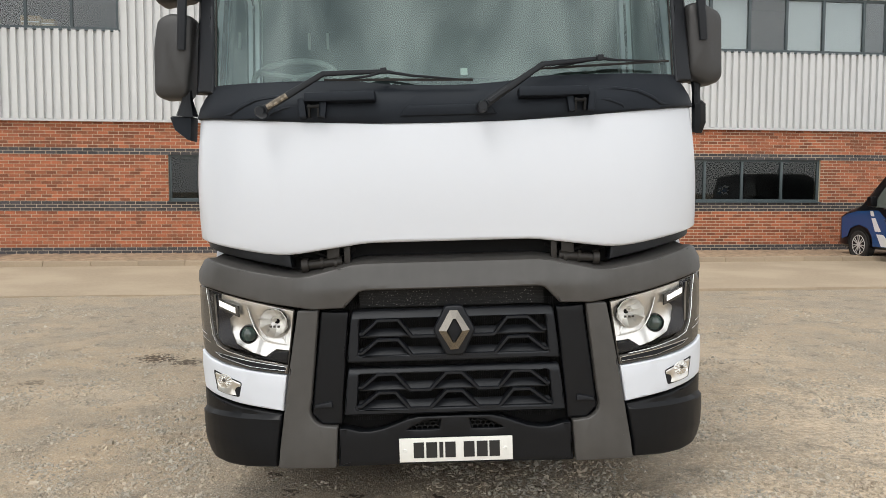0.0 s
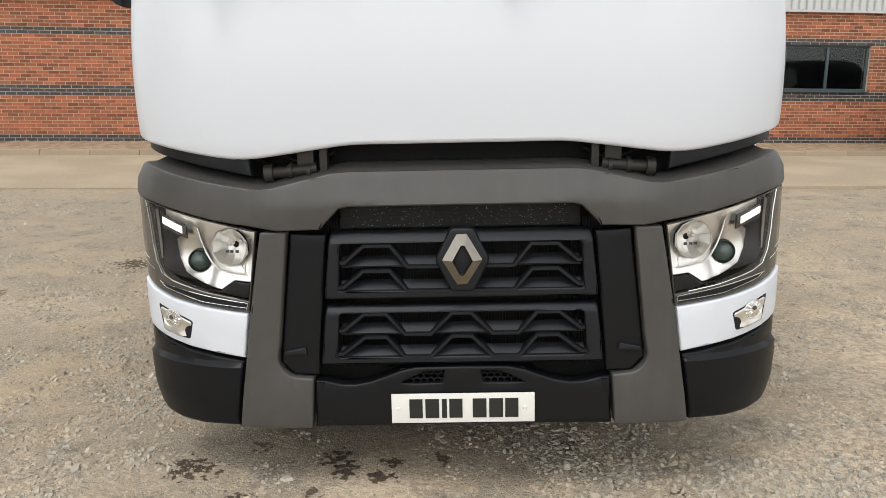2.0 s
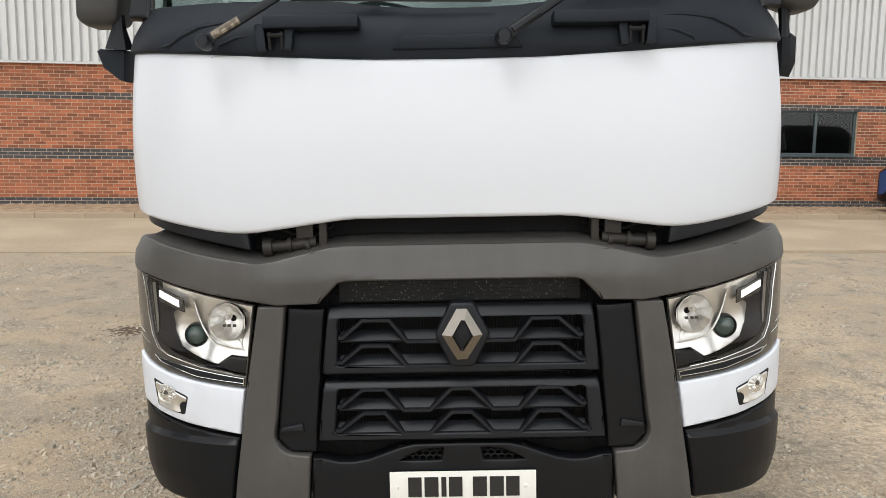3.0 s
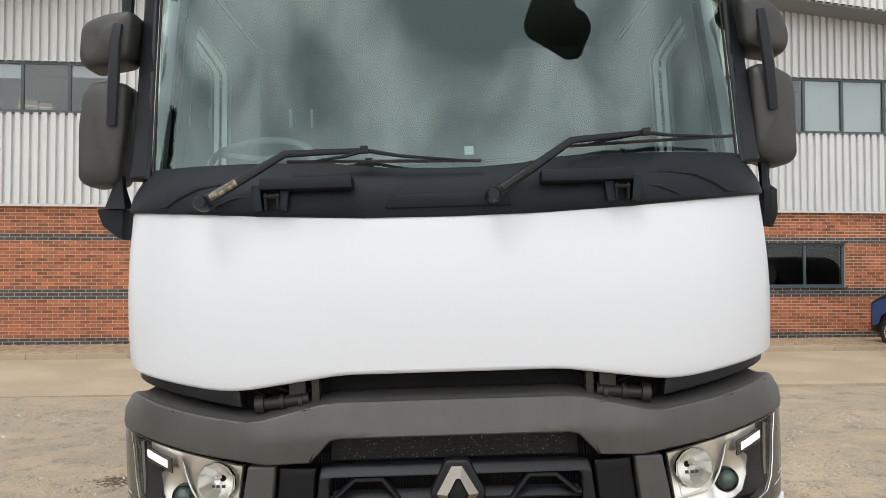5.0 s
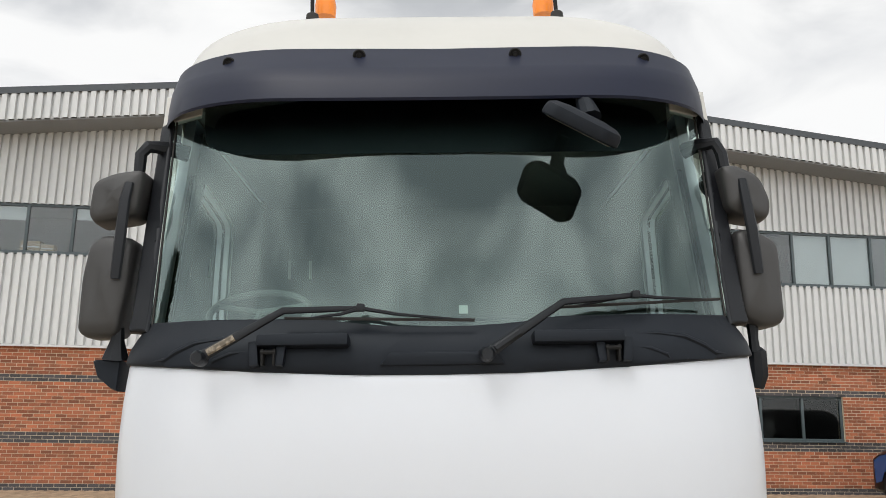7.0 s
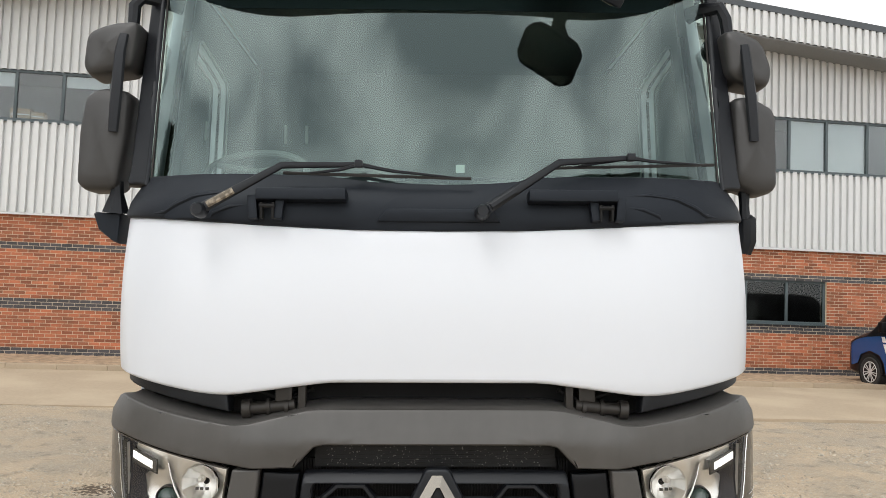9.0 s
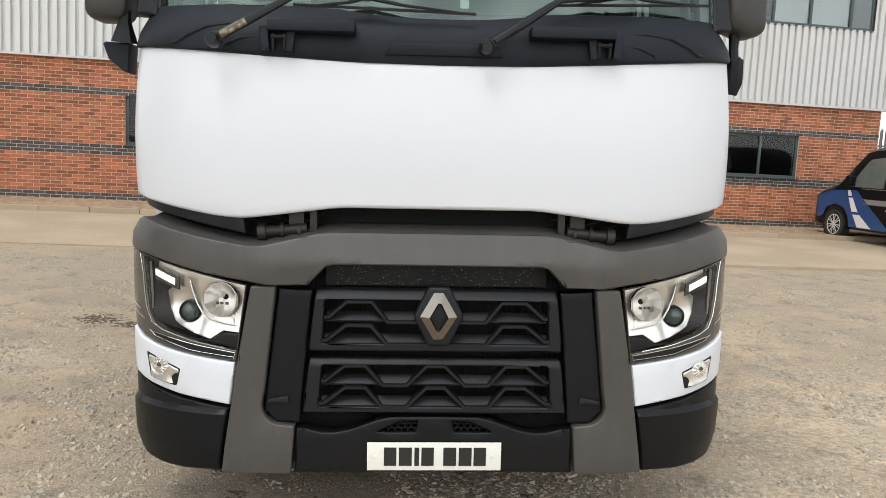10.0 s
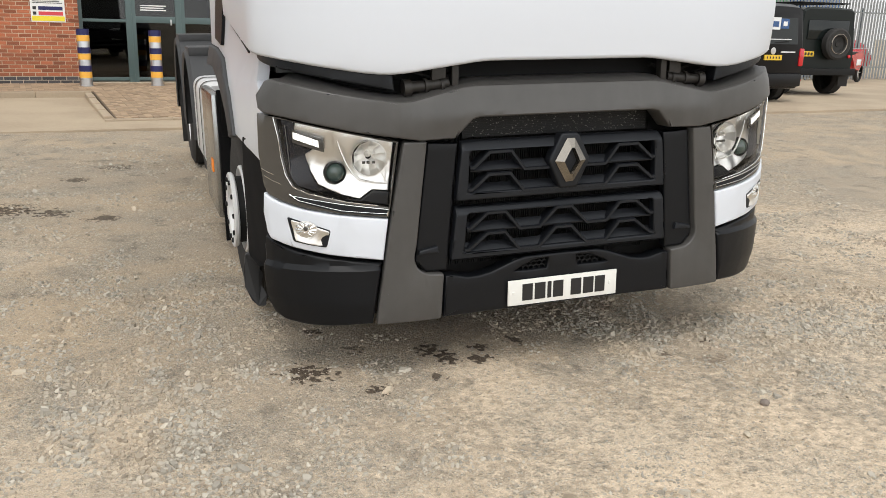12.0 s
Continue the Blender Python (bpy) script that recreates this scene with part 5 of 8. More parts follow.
# ---------- sun visor, roof, beacons ----------
bm = bmesh.new()
rows = []
for i in range(-30, 31):
    s = 1.5 * i / 30
    x, y, nx, ny = on_plan(s)
    e = abs(i / 30)
    fwd = 0.165 * (1 - 0.62 * e * e)
    lo = 1.69 + 0.3973 * (3.12 - fwd) + 0.03 * e ** 2.2
    hi = 3.150 + 0.02 * e
    k = 0.93
    prof = [(fwd - 0.02, lo + 0.012), (fwd - 0.006, lo - 0.002), (fwd, lo + 0.008), (fwd * 0.88, lo + 0.08), (fwd * 0.68, lo + 0.145), (fwd * 0.54, lo + 0.165), (0.0, hi - 0.008), (-0.02, hi), (-0.07, hi)]
    rows.append([bm.verts.new(((x + nx * d * 0.4) * k, y * 1.05 + ny * d + 0.20 + 0.08 * e ** 3, z)) for d, z in prof])
for a, b in zip(rows, rows[1:]):
    for k in range(len(a) - 1):
        bm.faces.new((a[k], b[k], b[k + 1], a[k + 1]))
visor = part("sun_visor", bm, VISOR, truck, "smoked dark blue sun visor above the windscreen", angle=28)
for x in (-0.832, -0.305, 0.312, 0.835):
    bm = bmesh.new()
    yy = 0.15 + (0.06 if abs(x) > 0.5 else 0)
    lathe(bm, [(0.012, 0), (0.012, 0.010), (0.004, 0.012), (0.008, 0.022), (0.0, 0.026)], 16, pose(x, yy + 0.012, 3.098, 0, 0, -90) @ pose(0, 0, 0, 0, 25, 0))
    part("visor_screw", bm, DEEP, visor, "black screw recess")

bm = bmesh.new()
rows = []
stations = [(0.20, 3.10, 1.00, 0.40), (0.26, 3.17, 1.04, 0.40), (0.40, 3.33, 1.09, 0.40), (0.52, 3.44, 1.12, 0.40), (0.58, 3.475, 1.13, 0.42), (0.80, 3.56, 1.145, 0.46), (1.05, 3.63, 1.155, 0.5), (1.5, 3.68, 1.17, 0.55), (2.25, 3.70, 1.17, 0.55)]
for y, top, hw, rr in stations:
    row = []
    for k in range(33):
        a = math.pi * k / 32
        c, sn = math.cos(a), math.sin(a)
        p = 0.34
        xx = hw * 1.03 * math.copysign(abs(c) ** p, c)
        zz = 2.98 + (top - 2.98) * abs(sn) ** 0.36
        yy = y + 0.20 * max(0, (abs(xx) - 0.45) / 0.7) ** 2.2 * (1 if y < 1.0 else max(0, 1.6 - y))
        row.append(bm.verts.new((xx, yy, zz)))
    rows.append(row)
for a, b in zip(rows, rows[1:]):
    for k in range(32):
        bm.faces.new((a[k], b[k], b[k + 1], a[k + 1]))
bm.faces.new(rows[-1])
part("cab_roof", bm, ROOF_WHITE, truck, "cream white cab roof with a crease")


def beacon(x):
    bm = bmesh.new()
    lathe(bm, [(0, 0), (0, 0.05), (0.02, 0.052), (0.05, 0.036), (0.095, 0.030), (0.115, 0)], 20, pose(x, 0.98, 3.60, 0, -90, 0))
    b = part("beacon", bm, RUBBER, truck, "amber beacon on a black rubber base")
    bm = bmesh.new()
    lathe(bm, [(0, 0), (0, 0.052), (0.06, 0.056), (0.11, 0.048), (0.135, 0.03), (0.14, 0)], 24, pose(x + (0.05 if x < 0 else -0.05), 1.10, 3.74, 0, -90, 0))
    part("amber_dome", bm, ORANGE, b, "amber dome")
    bm = bmesh.new()
    tube(bm, [(x, 0.98, 3.665), (x - 0.005, 1.0, 3.82)], 0.010, 8)
    part("mast", bm, DEEP, b)


beacon(-0.615)
beacon(0.62)

# ---------- cab body ----------
# side: outline in (depth, height), with the door window and the wheel arch
# darker copy of RUBBER: shade of the arch void is in the colour
FLAP = material("darkened_flap_rubber", (0.006, 0.006, 0.0065), 0.9, spec=0.12, vary=0.3, scale=6, fine=40)
GUARD = material("faded_black_mudguard", (0.035, 0.036, 0.038), 0.6, vary=0.15, scale=5, fine=30)
ARCH = [(1.036, 0.93), (1.14, 1.112), (1.29, 1.20), (1.52, 1.265), (1.84, 1.307), (2.24, 1.316)]
arch = [(0.31, 0.905), (0.68, 0.912)] + ARCH
side_loop = [(0.46, 1.42), (0.46, 1.22), (0.30, 1.18), (0.29, 0.915)] + arch + [(2.25, 3.05), (0.72, 3.05), (0.45, 2.0), (0.40, 1.6)]
win_loop = rounded([(0.66, 2.02), (1.46, 2.02), (1.46, 2.72), (0.86, 2.80)], 0.06)
for sign in (-1, 1):
    def side_warp(s, z, d, sign=sign):
        tuck = float(np.interp(z, [1.28, 1.5], [0.028, 0.0])) * max(0.0, min(1.0, (1.3 - s) / 0.8))
        return Vector((sign * (HALF * narrow(z) + d - tuck), s, z))
    part("cab_side", sheet([side_loop, win_loop], side_warp, 0.05, 0.006, -0.004, 0.2, 0.1), WHITE, truck, "white painted cab side with door window")
    part("door_trim", sheet([[(0.52, 1.34), (2.2, 1.34), (2.2, 3.0), (0.78, 3.0), (0.56, 2.1)], win_loop], side_warp, 0.01, 0.0, -0.065, 0.3, 0.3), INTERIOR, truck, "dark grey inner door trim")
    bm = sheet([[(0.64, 2.0), (1.48, 2.0), (1.48, 2.74), (0.845, 2.82)], win_loop], side_warp, 0.03, 0.004, 0.002, 0.3, 0.3)
    part("window_surround", bm, BLACK, truck)
    bm = sheet(win_loop, side_warp, 0.004, 0.0, -0.02, 0.5, 0.5)
    g = part("door_glass", bm, SIDE_GLASS, truck, "clear door window", facing=(sign, 0, 0))
    g.visible_shadow = False
    # arch trim
    a_out = [(y - 0.012, z - 0.004) for y, z in ARCH]
    a_in = [(2.24, 1.20), (1.90, 1.20), (1.60, 1.155), (1.38, 1.09), (1.24, 1.01), (1.15, 0.90)]
    part("arch_trim", sheet(a_out + a_in, side_warp, 0.06, 0.012, 0.014, 0.5, 0.5), GUARD, truck, "dark grey wheel arch trim")
    bm = bmesh.new()
    prev = []
    for a in range(190, 10, -10):
        y, z = 1.42 + 0.62 * math.cos(radians(a)), 0.58 + 0.62 * math.sin(radians(a))
        row = [bm.verts.new((sign * 1.20, y, z)), bm.verts.new((sign * 0.78, y, z))]
        if prev:
            bm.faces.new((prev[0], prev[1], row[1], row[0]))
        prev = row
    part("wheel_liner", bm, BLACK, truck, "black plastic wheel arch liner")

bm = bmesh.new()
box(bm, (-1.15, 2.22, 1.0), (1.15, 2.28, 3.5))
part("cab_back", bm, INTERIOR, truck, "grey cab rear wall")
bm = bmesh.new()
box(bm, (-1.10, 0.46, 1.25), (1.10, 2.25, 1.31))
part("cab_floor", bm, INTERIOR, truck)
bm = bmesh.new()
box(bm, (-1.05, 0.5, 3.0), (1.05, 2.2, 3.03))
part("headlining", bm, INTERIOR, truck, "pale grey headlining")

# ---------- cab interior ----------
# dusty grey; light caught by the wheel is put into the colour too
WHEEL_RIM = material("pale_grey_vinyl", (0.30, 0.30, 0.29), 0.5, vary=0.1, scale=10, fine=60)
bm = bmesh.new()
rows = []
for i in range(-12, 13):
    x = i * 0.088
    yb = 0.10 + 0.13 * (abs(x) / 1.06) ** 3
    h = 0.05 * math.exp(-((x + 0.55) / 0.28) ** 2)
    rows.append([bm.verts.new(p) for p in ((x, yb, 2.0), (x, yb + 0.12, 2.02 + h * 0.3), (x, yb + 0.42, 2.02 + h), (x, yb + 0.55, 1.98 + h), (x, yb + 0.60, 1.6))])
for a, b in zip(rows, rows[1:]):
    for k in range(4):
        bm.faces.new((a[k], a[k + 1], b[k + 1], b[k]))
part("dashboard", bm, DASH, truck, "light grey dashboard behind the screen")
bm = bmesh.new()
ctr, tilt = Vector((-0.80, 0.80, 2.165)), Matrix.Rotation(radians(-58), 3, "X")
tube(bm, [ctr + tilt @ Vector((0.22 * math.cos(k * math.tau / 32), 0, 0.22 * math.sin(k * math.tau / 32))) for k in range(33)], 0.016, 8, False)
for a in (20, 160, 270):
    tube(bm, [ctr, ctr + tilt @ Vector((0.22 * math.cos(radians(a)), 0, 0.22 * math.sin(radians(a))))], 0.014, 6)
part("steering_wheel", bm, WHEEL_RIM, truck, "grey steering wheel")
# two short white strips at the cab rear wall
for x, z in ((-0.903, 2.594), (-0.775, 2.592)):
    bm = bmesh.new()
    box(bm, (x - 0.008, 2.13, z - 0.055), (x + 0.008, 2.15, z + 0.06))
    part("rear_wall_strip", bm, PLATE_WHITE, truck, "small white strip on the cab rear wall", smooth=False)
# papers on the dash and glass
bm = bmesh.new()
box(bm, (0.068, 0.085, 2.06), (0.100, 0.087, 2.09))
part("screen_sticker", bm, PLATE_WHITE, truck, "small white sticker on the glass", smooth=False)

# close-view mirror in front of the screen
bm = bmesh.new()
ax = Vector((0.875, 0.0, -0.484))
down = Vector((-0.44, 0.40, -0.80))
down = (down - ax * down.dot(ax)).normalized()
by = (-down).cross(ax)
m = Matrix(((ax.x, by.x, -down.x, 0.533), (ax.y, by.y, -down.y, -0.015), (ax.z, by.z, -down.z, 2.750), (0, 0, 0, 1)))
ring = rounded([(-0.150, -0.07), (-0.11, -0.105), (0.10, -0.105), (0.155, -0.06), (0.145, 0.07), (0.09, 0.105), (-0.10, 0.095), (-0.15, 0.05)], 0.016, 2)
rings = [[bm.verts.new(m @ Vector((x * k, y * k, z))) for x, y in ring] for k, z in ((0.96, -0.034), (1.0, -0.028), (1.0, -0.006), (0.95, 0.014), (0.80, 0.026), (0.5, 0.032))]
for q, w in zip(rings, rings[1:]):
    for i in range(len(ring)):
        j = (i + 1) % len(ring)
        bm.faces.new((q[i], q[j], w[j], w[i]))
bm.faces.new(rings[0])
bm.faces.new(rings[-1])
km = part("front_mirror", bm, COWL, truck, "grey kerb-view mirror above the windscreen", angle=25)
bm = bmesh.new()
tube(bm, [m @ Vector((0.02, 0.06, 0.02)), (0.56, 0.06, 2.84), (0.57, 0.16, 2.90)], [0.045, 0.035, 0.03], 10)
part("mirror_bracket", bm, COWL, km)
bm = bmesh.new()
box(bm, (-0.125, -0.085, -0.038), (0.125, 0.085, -0.033), 0.002, m)
part("mirror_glass", bm, DARK_MIRROR, km, "mirror glass facing down")


# ---------- door mirrors ----------
def door_mirror(sign):
    def shell(lp, y0, name, label):
        cx, cz = sum(x for x, _ in lp) / len(lp), sum(z for _, z in lp) / len(lp)
        lp = rounded(lp, 0.038, 5)
        bm = bmesh.new()
        rings = []
        for k, y in ((0.94, 0.135), (0.985, 0.13), (1.0, 0.115), (1.0, 0.03), (0.985, 0.006), (0.955, -0.012), (0.90, -0.022), (0.7, -0.030), (0.4, -0.034), (0.15, -0.036)):
            rings.append([bm.verts.new((sign * (cx + (x - cx) * k), y0 + y + 0.10 * (x - 1.2), cz + (z - cz) * k)) for x, z in lp])
        for q, w in zip(rings, rings[1:]):
            for i in range(len(lp)):
                j = (i + 1) % len(lp)
                bm.faces.new((q[i], q[j], w[j], w[i]))
        bm.faces.new(rings[0])
        bm.faces.new(rings[-1])
        return part(name, bm, MIRROR_GREY, truck, label, angle=60)
    if sign < 0:
        upper = [(1.205, 2.497), (1.176, 2.696), (1.301, 2.686), (1.394, 2.652), (1.408, 2.515), (1.385, 2.475)]
        lower = [(1.252, 2.019), (1.222, 2.216), (1.212, 2.416), (1.332, 2.432), (1.388, 2.404), (1.414, 2.265), (1.420, 2.040), (1.387, 2.018)]
        bar, top = [(1.233, 2.632), (1.240, 2.56), (1.250, 2.40), (1.262, 2.242)], [(1.06, 2.81), (1.14, 2.822), (1.195, 2.808), (1.222, 2.775), (1.226, 2.685)]
    else:
        upper = [(1.164, 2.50), (1.147, 2.682), (1.205, 2.688), (1.310, 2.645), (1.354, 2.53), (1.337, 2.453), (1.217, 2.468)]
        lower = [(1.188, 2.055), (1.186, 2.412), (1.256, 2.425), (1.350, 2.375), (1.364, 2.34), (1.364, 2.035), (1.292, 2.018)]
        bar, top = [(1.226, 2.618), (1.232, 2.50), (1.243, 2.40), (1.257, 2.229)], [(1.06, 2.80), (1.10, 2.806), (1.160, 2.796), (1.180, 2.75), (1.190, 2.67)]
    shell(upper, 0.345, "upper_mirror", "dark grey wide-angle door mirror")
    lo = shell(lower, 0.345, "lower_mirror", "dark grey main door mirror")
    bm = bmesh.new()
    box(bm, (sign * 1.30 - 0.07, 0.486, 2.05), (sign * 1.30 + 0.07, 0.494, 2.38), 0.004)
    part("mirror_glass", bm, CHROME, lo, "mirror glass")
    bm = bmesh.new()
    tube(bm, [(sign * x, 0.50 - 0.05 * k if k < 2 else 0.39, z) for k, (x, z) in enumerate(top)], [0.036, 0.032, 0.028, 0.027, 0.024], 8, flat=0.8)
    tube(bm, [(sign * bar[0][0], 0.31, bar[0][1])] + [(sign * x, 0.292, z) for x, z in bar[1:3]] + [(sign * bar[3][0], 0.30, bar[3][1])], [0.019, 0.022, 0.024, 0.020], 8, flat=0.5)
    if sign < 0:
        tube(bm, [(sign * 1.262, 0.37, 2.06), (sign * 1.268, 0.38, 2.01), (sign * 1.275, 0.39, 1.935)], [0.022, 0.028, 0.055], 8)
    else:
        tube(bm, [(1.250, 0.40, 2.06), (1.250, 0.40, 1.98), (1.252, 0.40, 1.93)], [0.026, 0.020, 0.024], 8)
        tube(bm, [(1.262, 0.41, 1.945), (1.266, 0.41, 1.93), (1.266, 0.41, 1.84), (1.258, 0.42, 1.79)], [0.020, 0.036, 0.036, 0.026], 8)
    part("mirror_arm", bm, BLACK, truck, "black mirror arm")
    if sign > 0:
        return
    bm = bmesh.new()
    foot = [(1.222, 1.806), (1.245, 1.815), (1.306, 1.865), (1.328, 1.930), (1.315, 1.938), (1.212, 1.932)]
    ends = [[bm.verts.new((sign * (x * k + 1.25 * (1 - k) + 0.03), y, z * k + 1.88 * (1 - k))) for x, z in foot] for y, k in ((0.36, 0.85), (0.37, 0.94), (0.46, 0.94), (0.48, 0.85))]
    for q, w in zip(ends, ends[1:]):
        for i in range(6):
            bm.faces.new((q[i], q[(i + 1) % 6], w[(i + 1) % 6], w[i]))
    bm.faces.new(ends[0])
    bm.faces.new(ends[-1])
    part("mirror_foot", bm, COWL, truck, "black mirror foot")


door_mirror(1)
door_mirror(-1)
# small ramp mirror high on the passenger side
bm = bmesh.new()
lathe(bm, [(0, 0), (0.0, 0.05), (0.02, 0.06), (0.05, 0.04), (0.06, 0)], 18, pose(1.165, 0.55, 2.66, 0, 0, -60))
part("kerb_mirror", bm, BLACK, truck, "small black kerb mirror")


# ---------- latches and hoses in the gap above the bumper ----------
for sign in (-1, 1):
    bm = bmesh.new()
    tube(bm, [(sign * 0.685, 0.06, 1.206), (sign * 0.655, 0.06, 1.208)], 0.033, 14)
    tube(bm, [(sign * 0.655, 0.06, 1.208), (sign * 0.60, 0.06, 1.212)], 0.022, 12)
    latch = part("cab_latch", bm, LATCH, truck, "greasy black cab latch")
    for x in (0.600, 0.535):
        bm = bmesh.new()
        tube(bm, [(sign * x, 0.06, 1.213), (sign * (x - 0.014), 0.06, 1.214)], 0.029, 14)
        part("collar", bm, LATCH, latch)
    bm = bmesh.new()
    tube(bm, [(sign * 0.60, 0.06, 1.212), (sign * 0.50, 0.06, 1.222)], 0.022, 12)
    part("latch_rod", bm, LATCH, latch)
    bm = bmesh.new()
    box(bm, (sign * 0.475 - 0.014, 0.04, 1.20), (sign * 0.475 + 0.014, 0.08, 1.30), 0.005)
    box(bm, (sign * 0.54 - 0.03, 0.05, 1.22), (sign * 0.54 + 0.03, 0.08, 1.29), 0.008)
    part("latch_bracket", bm, LATCH, latch)
    for k, (r, h) in enumerate(((0.007, 1.245), (0.006, 1.262), (0.005, 1.235))):
        bm = bmesh.new()
        pts = [(sign * (0.74 - 0.3 * t), 0.09 + 0.01 * k, h - 0.02 * math.sin(3 + 7 * t + k) + 0.02 * t) for t in [i / 10 for i in range(11)]]
        tube(bm, pts, r, 6)
        part("hose", bm, DEEP, truck, "thin black hose behind the latch")


# ---------- chassis, wheels, tank ----------
WHEEL_WHITE = material("painted_white_steel", (0.62, 0.62, 0.62), 0.4, vary=0.08, scale=8, fine=50)
TANK = material("polished_tank_aluminium", (0.36, 0.37, 0.37), 0.24, 1.0, vary=0.06, scale=3, fine=40)


def road_wheel(x, y, sign, lift=0.0, r=0.5, width=0.30, steer=True):
    """Tyre with grooves, dished rim, ring of nuts."""
    z = r - x * math.sin(radians(1.75)) + lift
    m = pose(x, y, z, 0, 0, 0 if sign > 0 else 180)
    w2 = width / 2
    bm = bmesh.new()
    prof = [(-w2 + 0.03, 0.225 if steer else 0.29), (-w2, 0.36), (-w2 + 0.01, r - 0.06), (-w2 + 0.035, r - 0.012)]
    for k in range(4):
        a = -w2 + 0.05 + k * (width - 0.1) / 4
        b = a + (width - 0.1) / 4
        prof += [(a, r), (b - 0.012, r), (b - 0.01, r - 0.012), (b - 0.002, r - 0.012)]
    prof += [(w2 - 0.035, r - 0.012), (w2 - 0.01, r - 0.06), (w2, 0.36), (w2 - 0.03, 0.225 if steer else 0.29)]
    lathe(bm, prof, 40, m)
    wheel = part("wheel", bm, RUBBER, truck, "worn black truck tyre on a white steel wheel", angle=40)
    bm = bmesh.new()
    if steer:
        lathe(bm, [(w2 - 0.04, 0.230), (w2 - 0.015, 0.226), (w2 - 0.01, 0.216), (w2 - 0.03, 0.205), (w2 - 0.05, 0.18)], 36, m)
        lathe(bm, [(w2 + 0.018, 0.10), (w2 + 0.018, 0.185), (w2 + 0.026, 0.194), (w2 + 0.040, 0.194), (w2 + 0.045, 0.187), (w2 + 0.042, 0.13), (w2 + 0.015, 0.12), (w2 + 0.015, 0)], 36, m)
    else:
        lathe(bm, [(w2 - 0.02, 0.295), (w2 - 0.06, 0.27), (w2 - 0.14, 0.24), (w2 - 0.15, 0.17), (w2 - 0.06, 0.15), (w2 - 0.05, 0)], 36, m)
    rim = part("rim", bm, WHEEL_WHITE, wheel, "white painted steel rim")
    if steer:
        # black drum stands in for the shaded gap between disc and rim
        bm = bmesh.new()
        lathe(bm, [(w2 - 0.06, 0.0), (w2 - 0.06, 0.172), (w2 + 0.02, 0.172)], 28, m)
        part("gap_drum", bm, DEEP, wheel, "black drum in the dark gap behind the disc")
    for k in range(10):
        a = k * math.tau / 10
        bm = bmesh.new()
        off = w2 + 0.04 if steer else w2 - 0.07
        lathe(bm, [(off - 0.02, 0.015), (off + 0.012, 0.013), (off + 0.014, 0)], 6, m @ Matrix.Translation((0, 0.158 * math.cos(a), 0.158 * math.sin(a))))
        part("wheel_nut", bm, DEEP, rim, smooth=False)
    return wheel


for sign in (-1, 1):
    road_wheel(sign * 1.05, 1.30, sign, r=0.475)
    road_wheel(sign * 0.98, 4.45, sign, lift=0.10, width=0.32, steer=False)
    road_wheel(sign * 0.98, 5.78, sign, width=0.40, steer=False)

# frame rails and axles
bm = bmesh.new()
for x in (-0.42, 0.42):
    box(bm, (x - 0.04, 0.6, 0.72), (x + 0.04, 6.9, 0.98), 0.01)
part("chassis_frame", bm, DEEP, truck, "black steel chassis rails")
for y, z in ((1.30, 0.5), (4.45, 0.6), (5.78, 0.5)):
    bm = bmesh.new()
    tube(bm, [(-0.95, y, z), (0.95, y, z)], 0.07, 12)
    part("axle", bm, DEEP, truck)
bm = bmesh.new()
box(bm, (-0.5, 0.5, 0.42), (0.5, 1.9, 1.2), 0.08)
part("engine_block", bm, DEEP, truck, "black engine and gearbox")


def rear_guard(sign, y, r, z, label):
    bm = bmesh.new()
    rows = []
    for a in range(190, -12, -10):
        c, s = math.cos(radians(a)), math.sin(radians(a))
        yy, zz = y + r * c, max(z + r * s, 0.36)
        rows.append([bm.verts.new((sign * px, yy + c * o, zz + s * o)) for px, o in ((1.23, -0.06), (1.24, -0.01), (1.21, 0.025), (0.75, 0.025))])
    for a, b in zip(rows, rows[1:]):
        for k in range(3):
            bm.faces.new((a[k], b[k], b[k + 1], a[k + 1]))
    g = part("rear_mudguard", bm, GUARD, truck, label)
    bm = bmesh.new()
    box(bm, (sign * 1.0 - 0.215, y - 0.26, z + r - 0.04), (sign * 1.0 + 0.222, y + 0.22, z + r + 0.034), 0.012)
    part("mudguard_top", bm, GUARD, g)
    return g


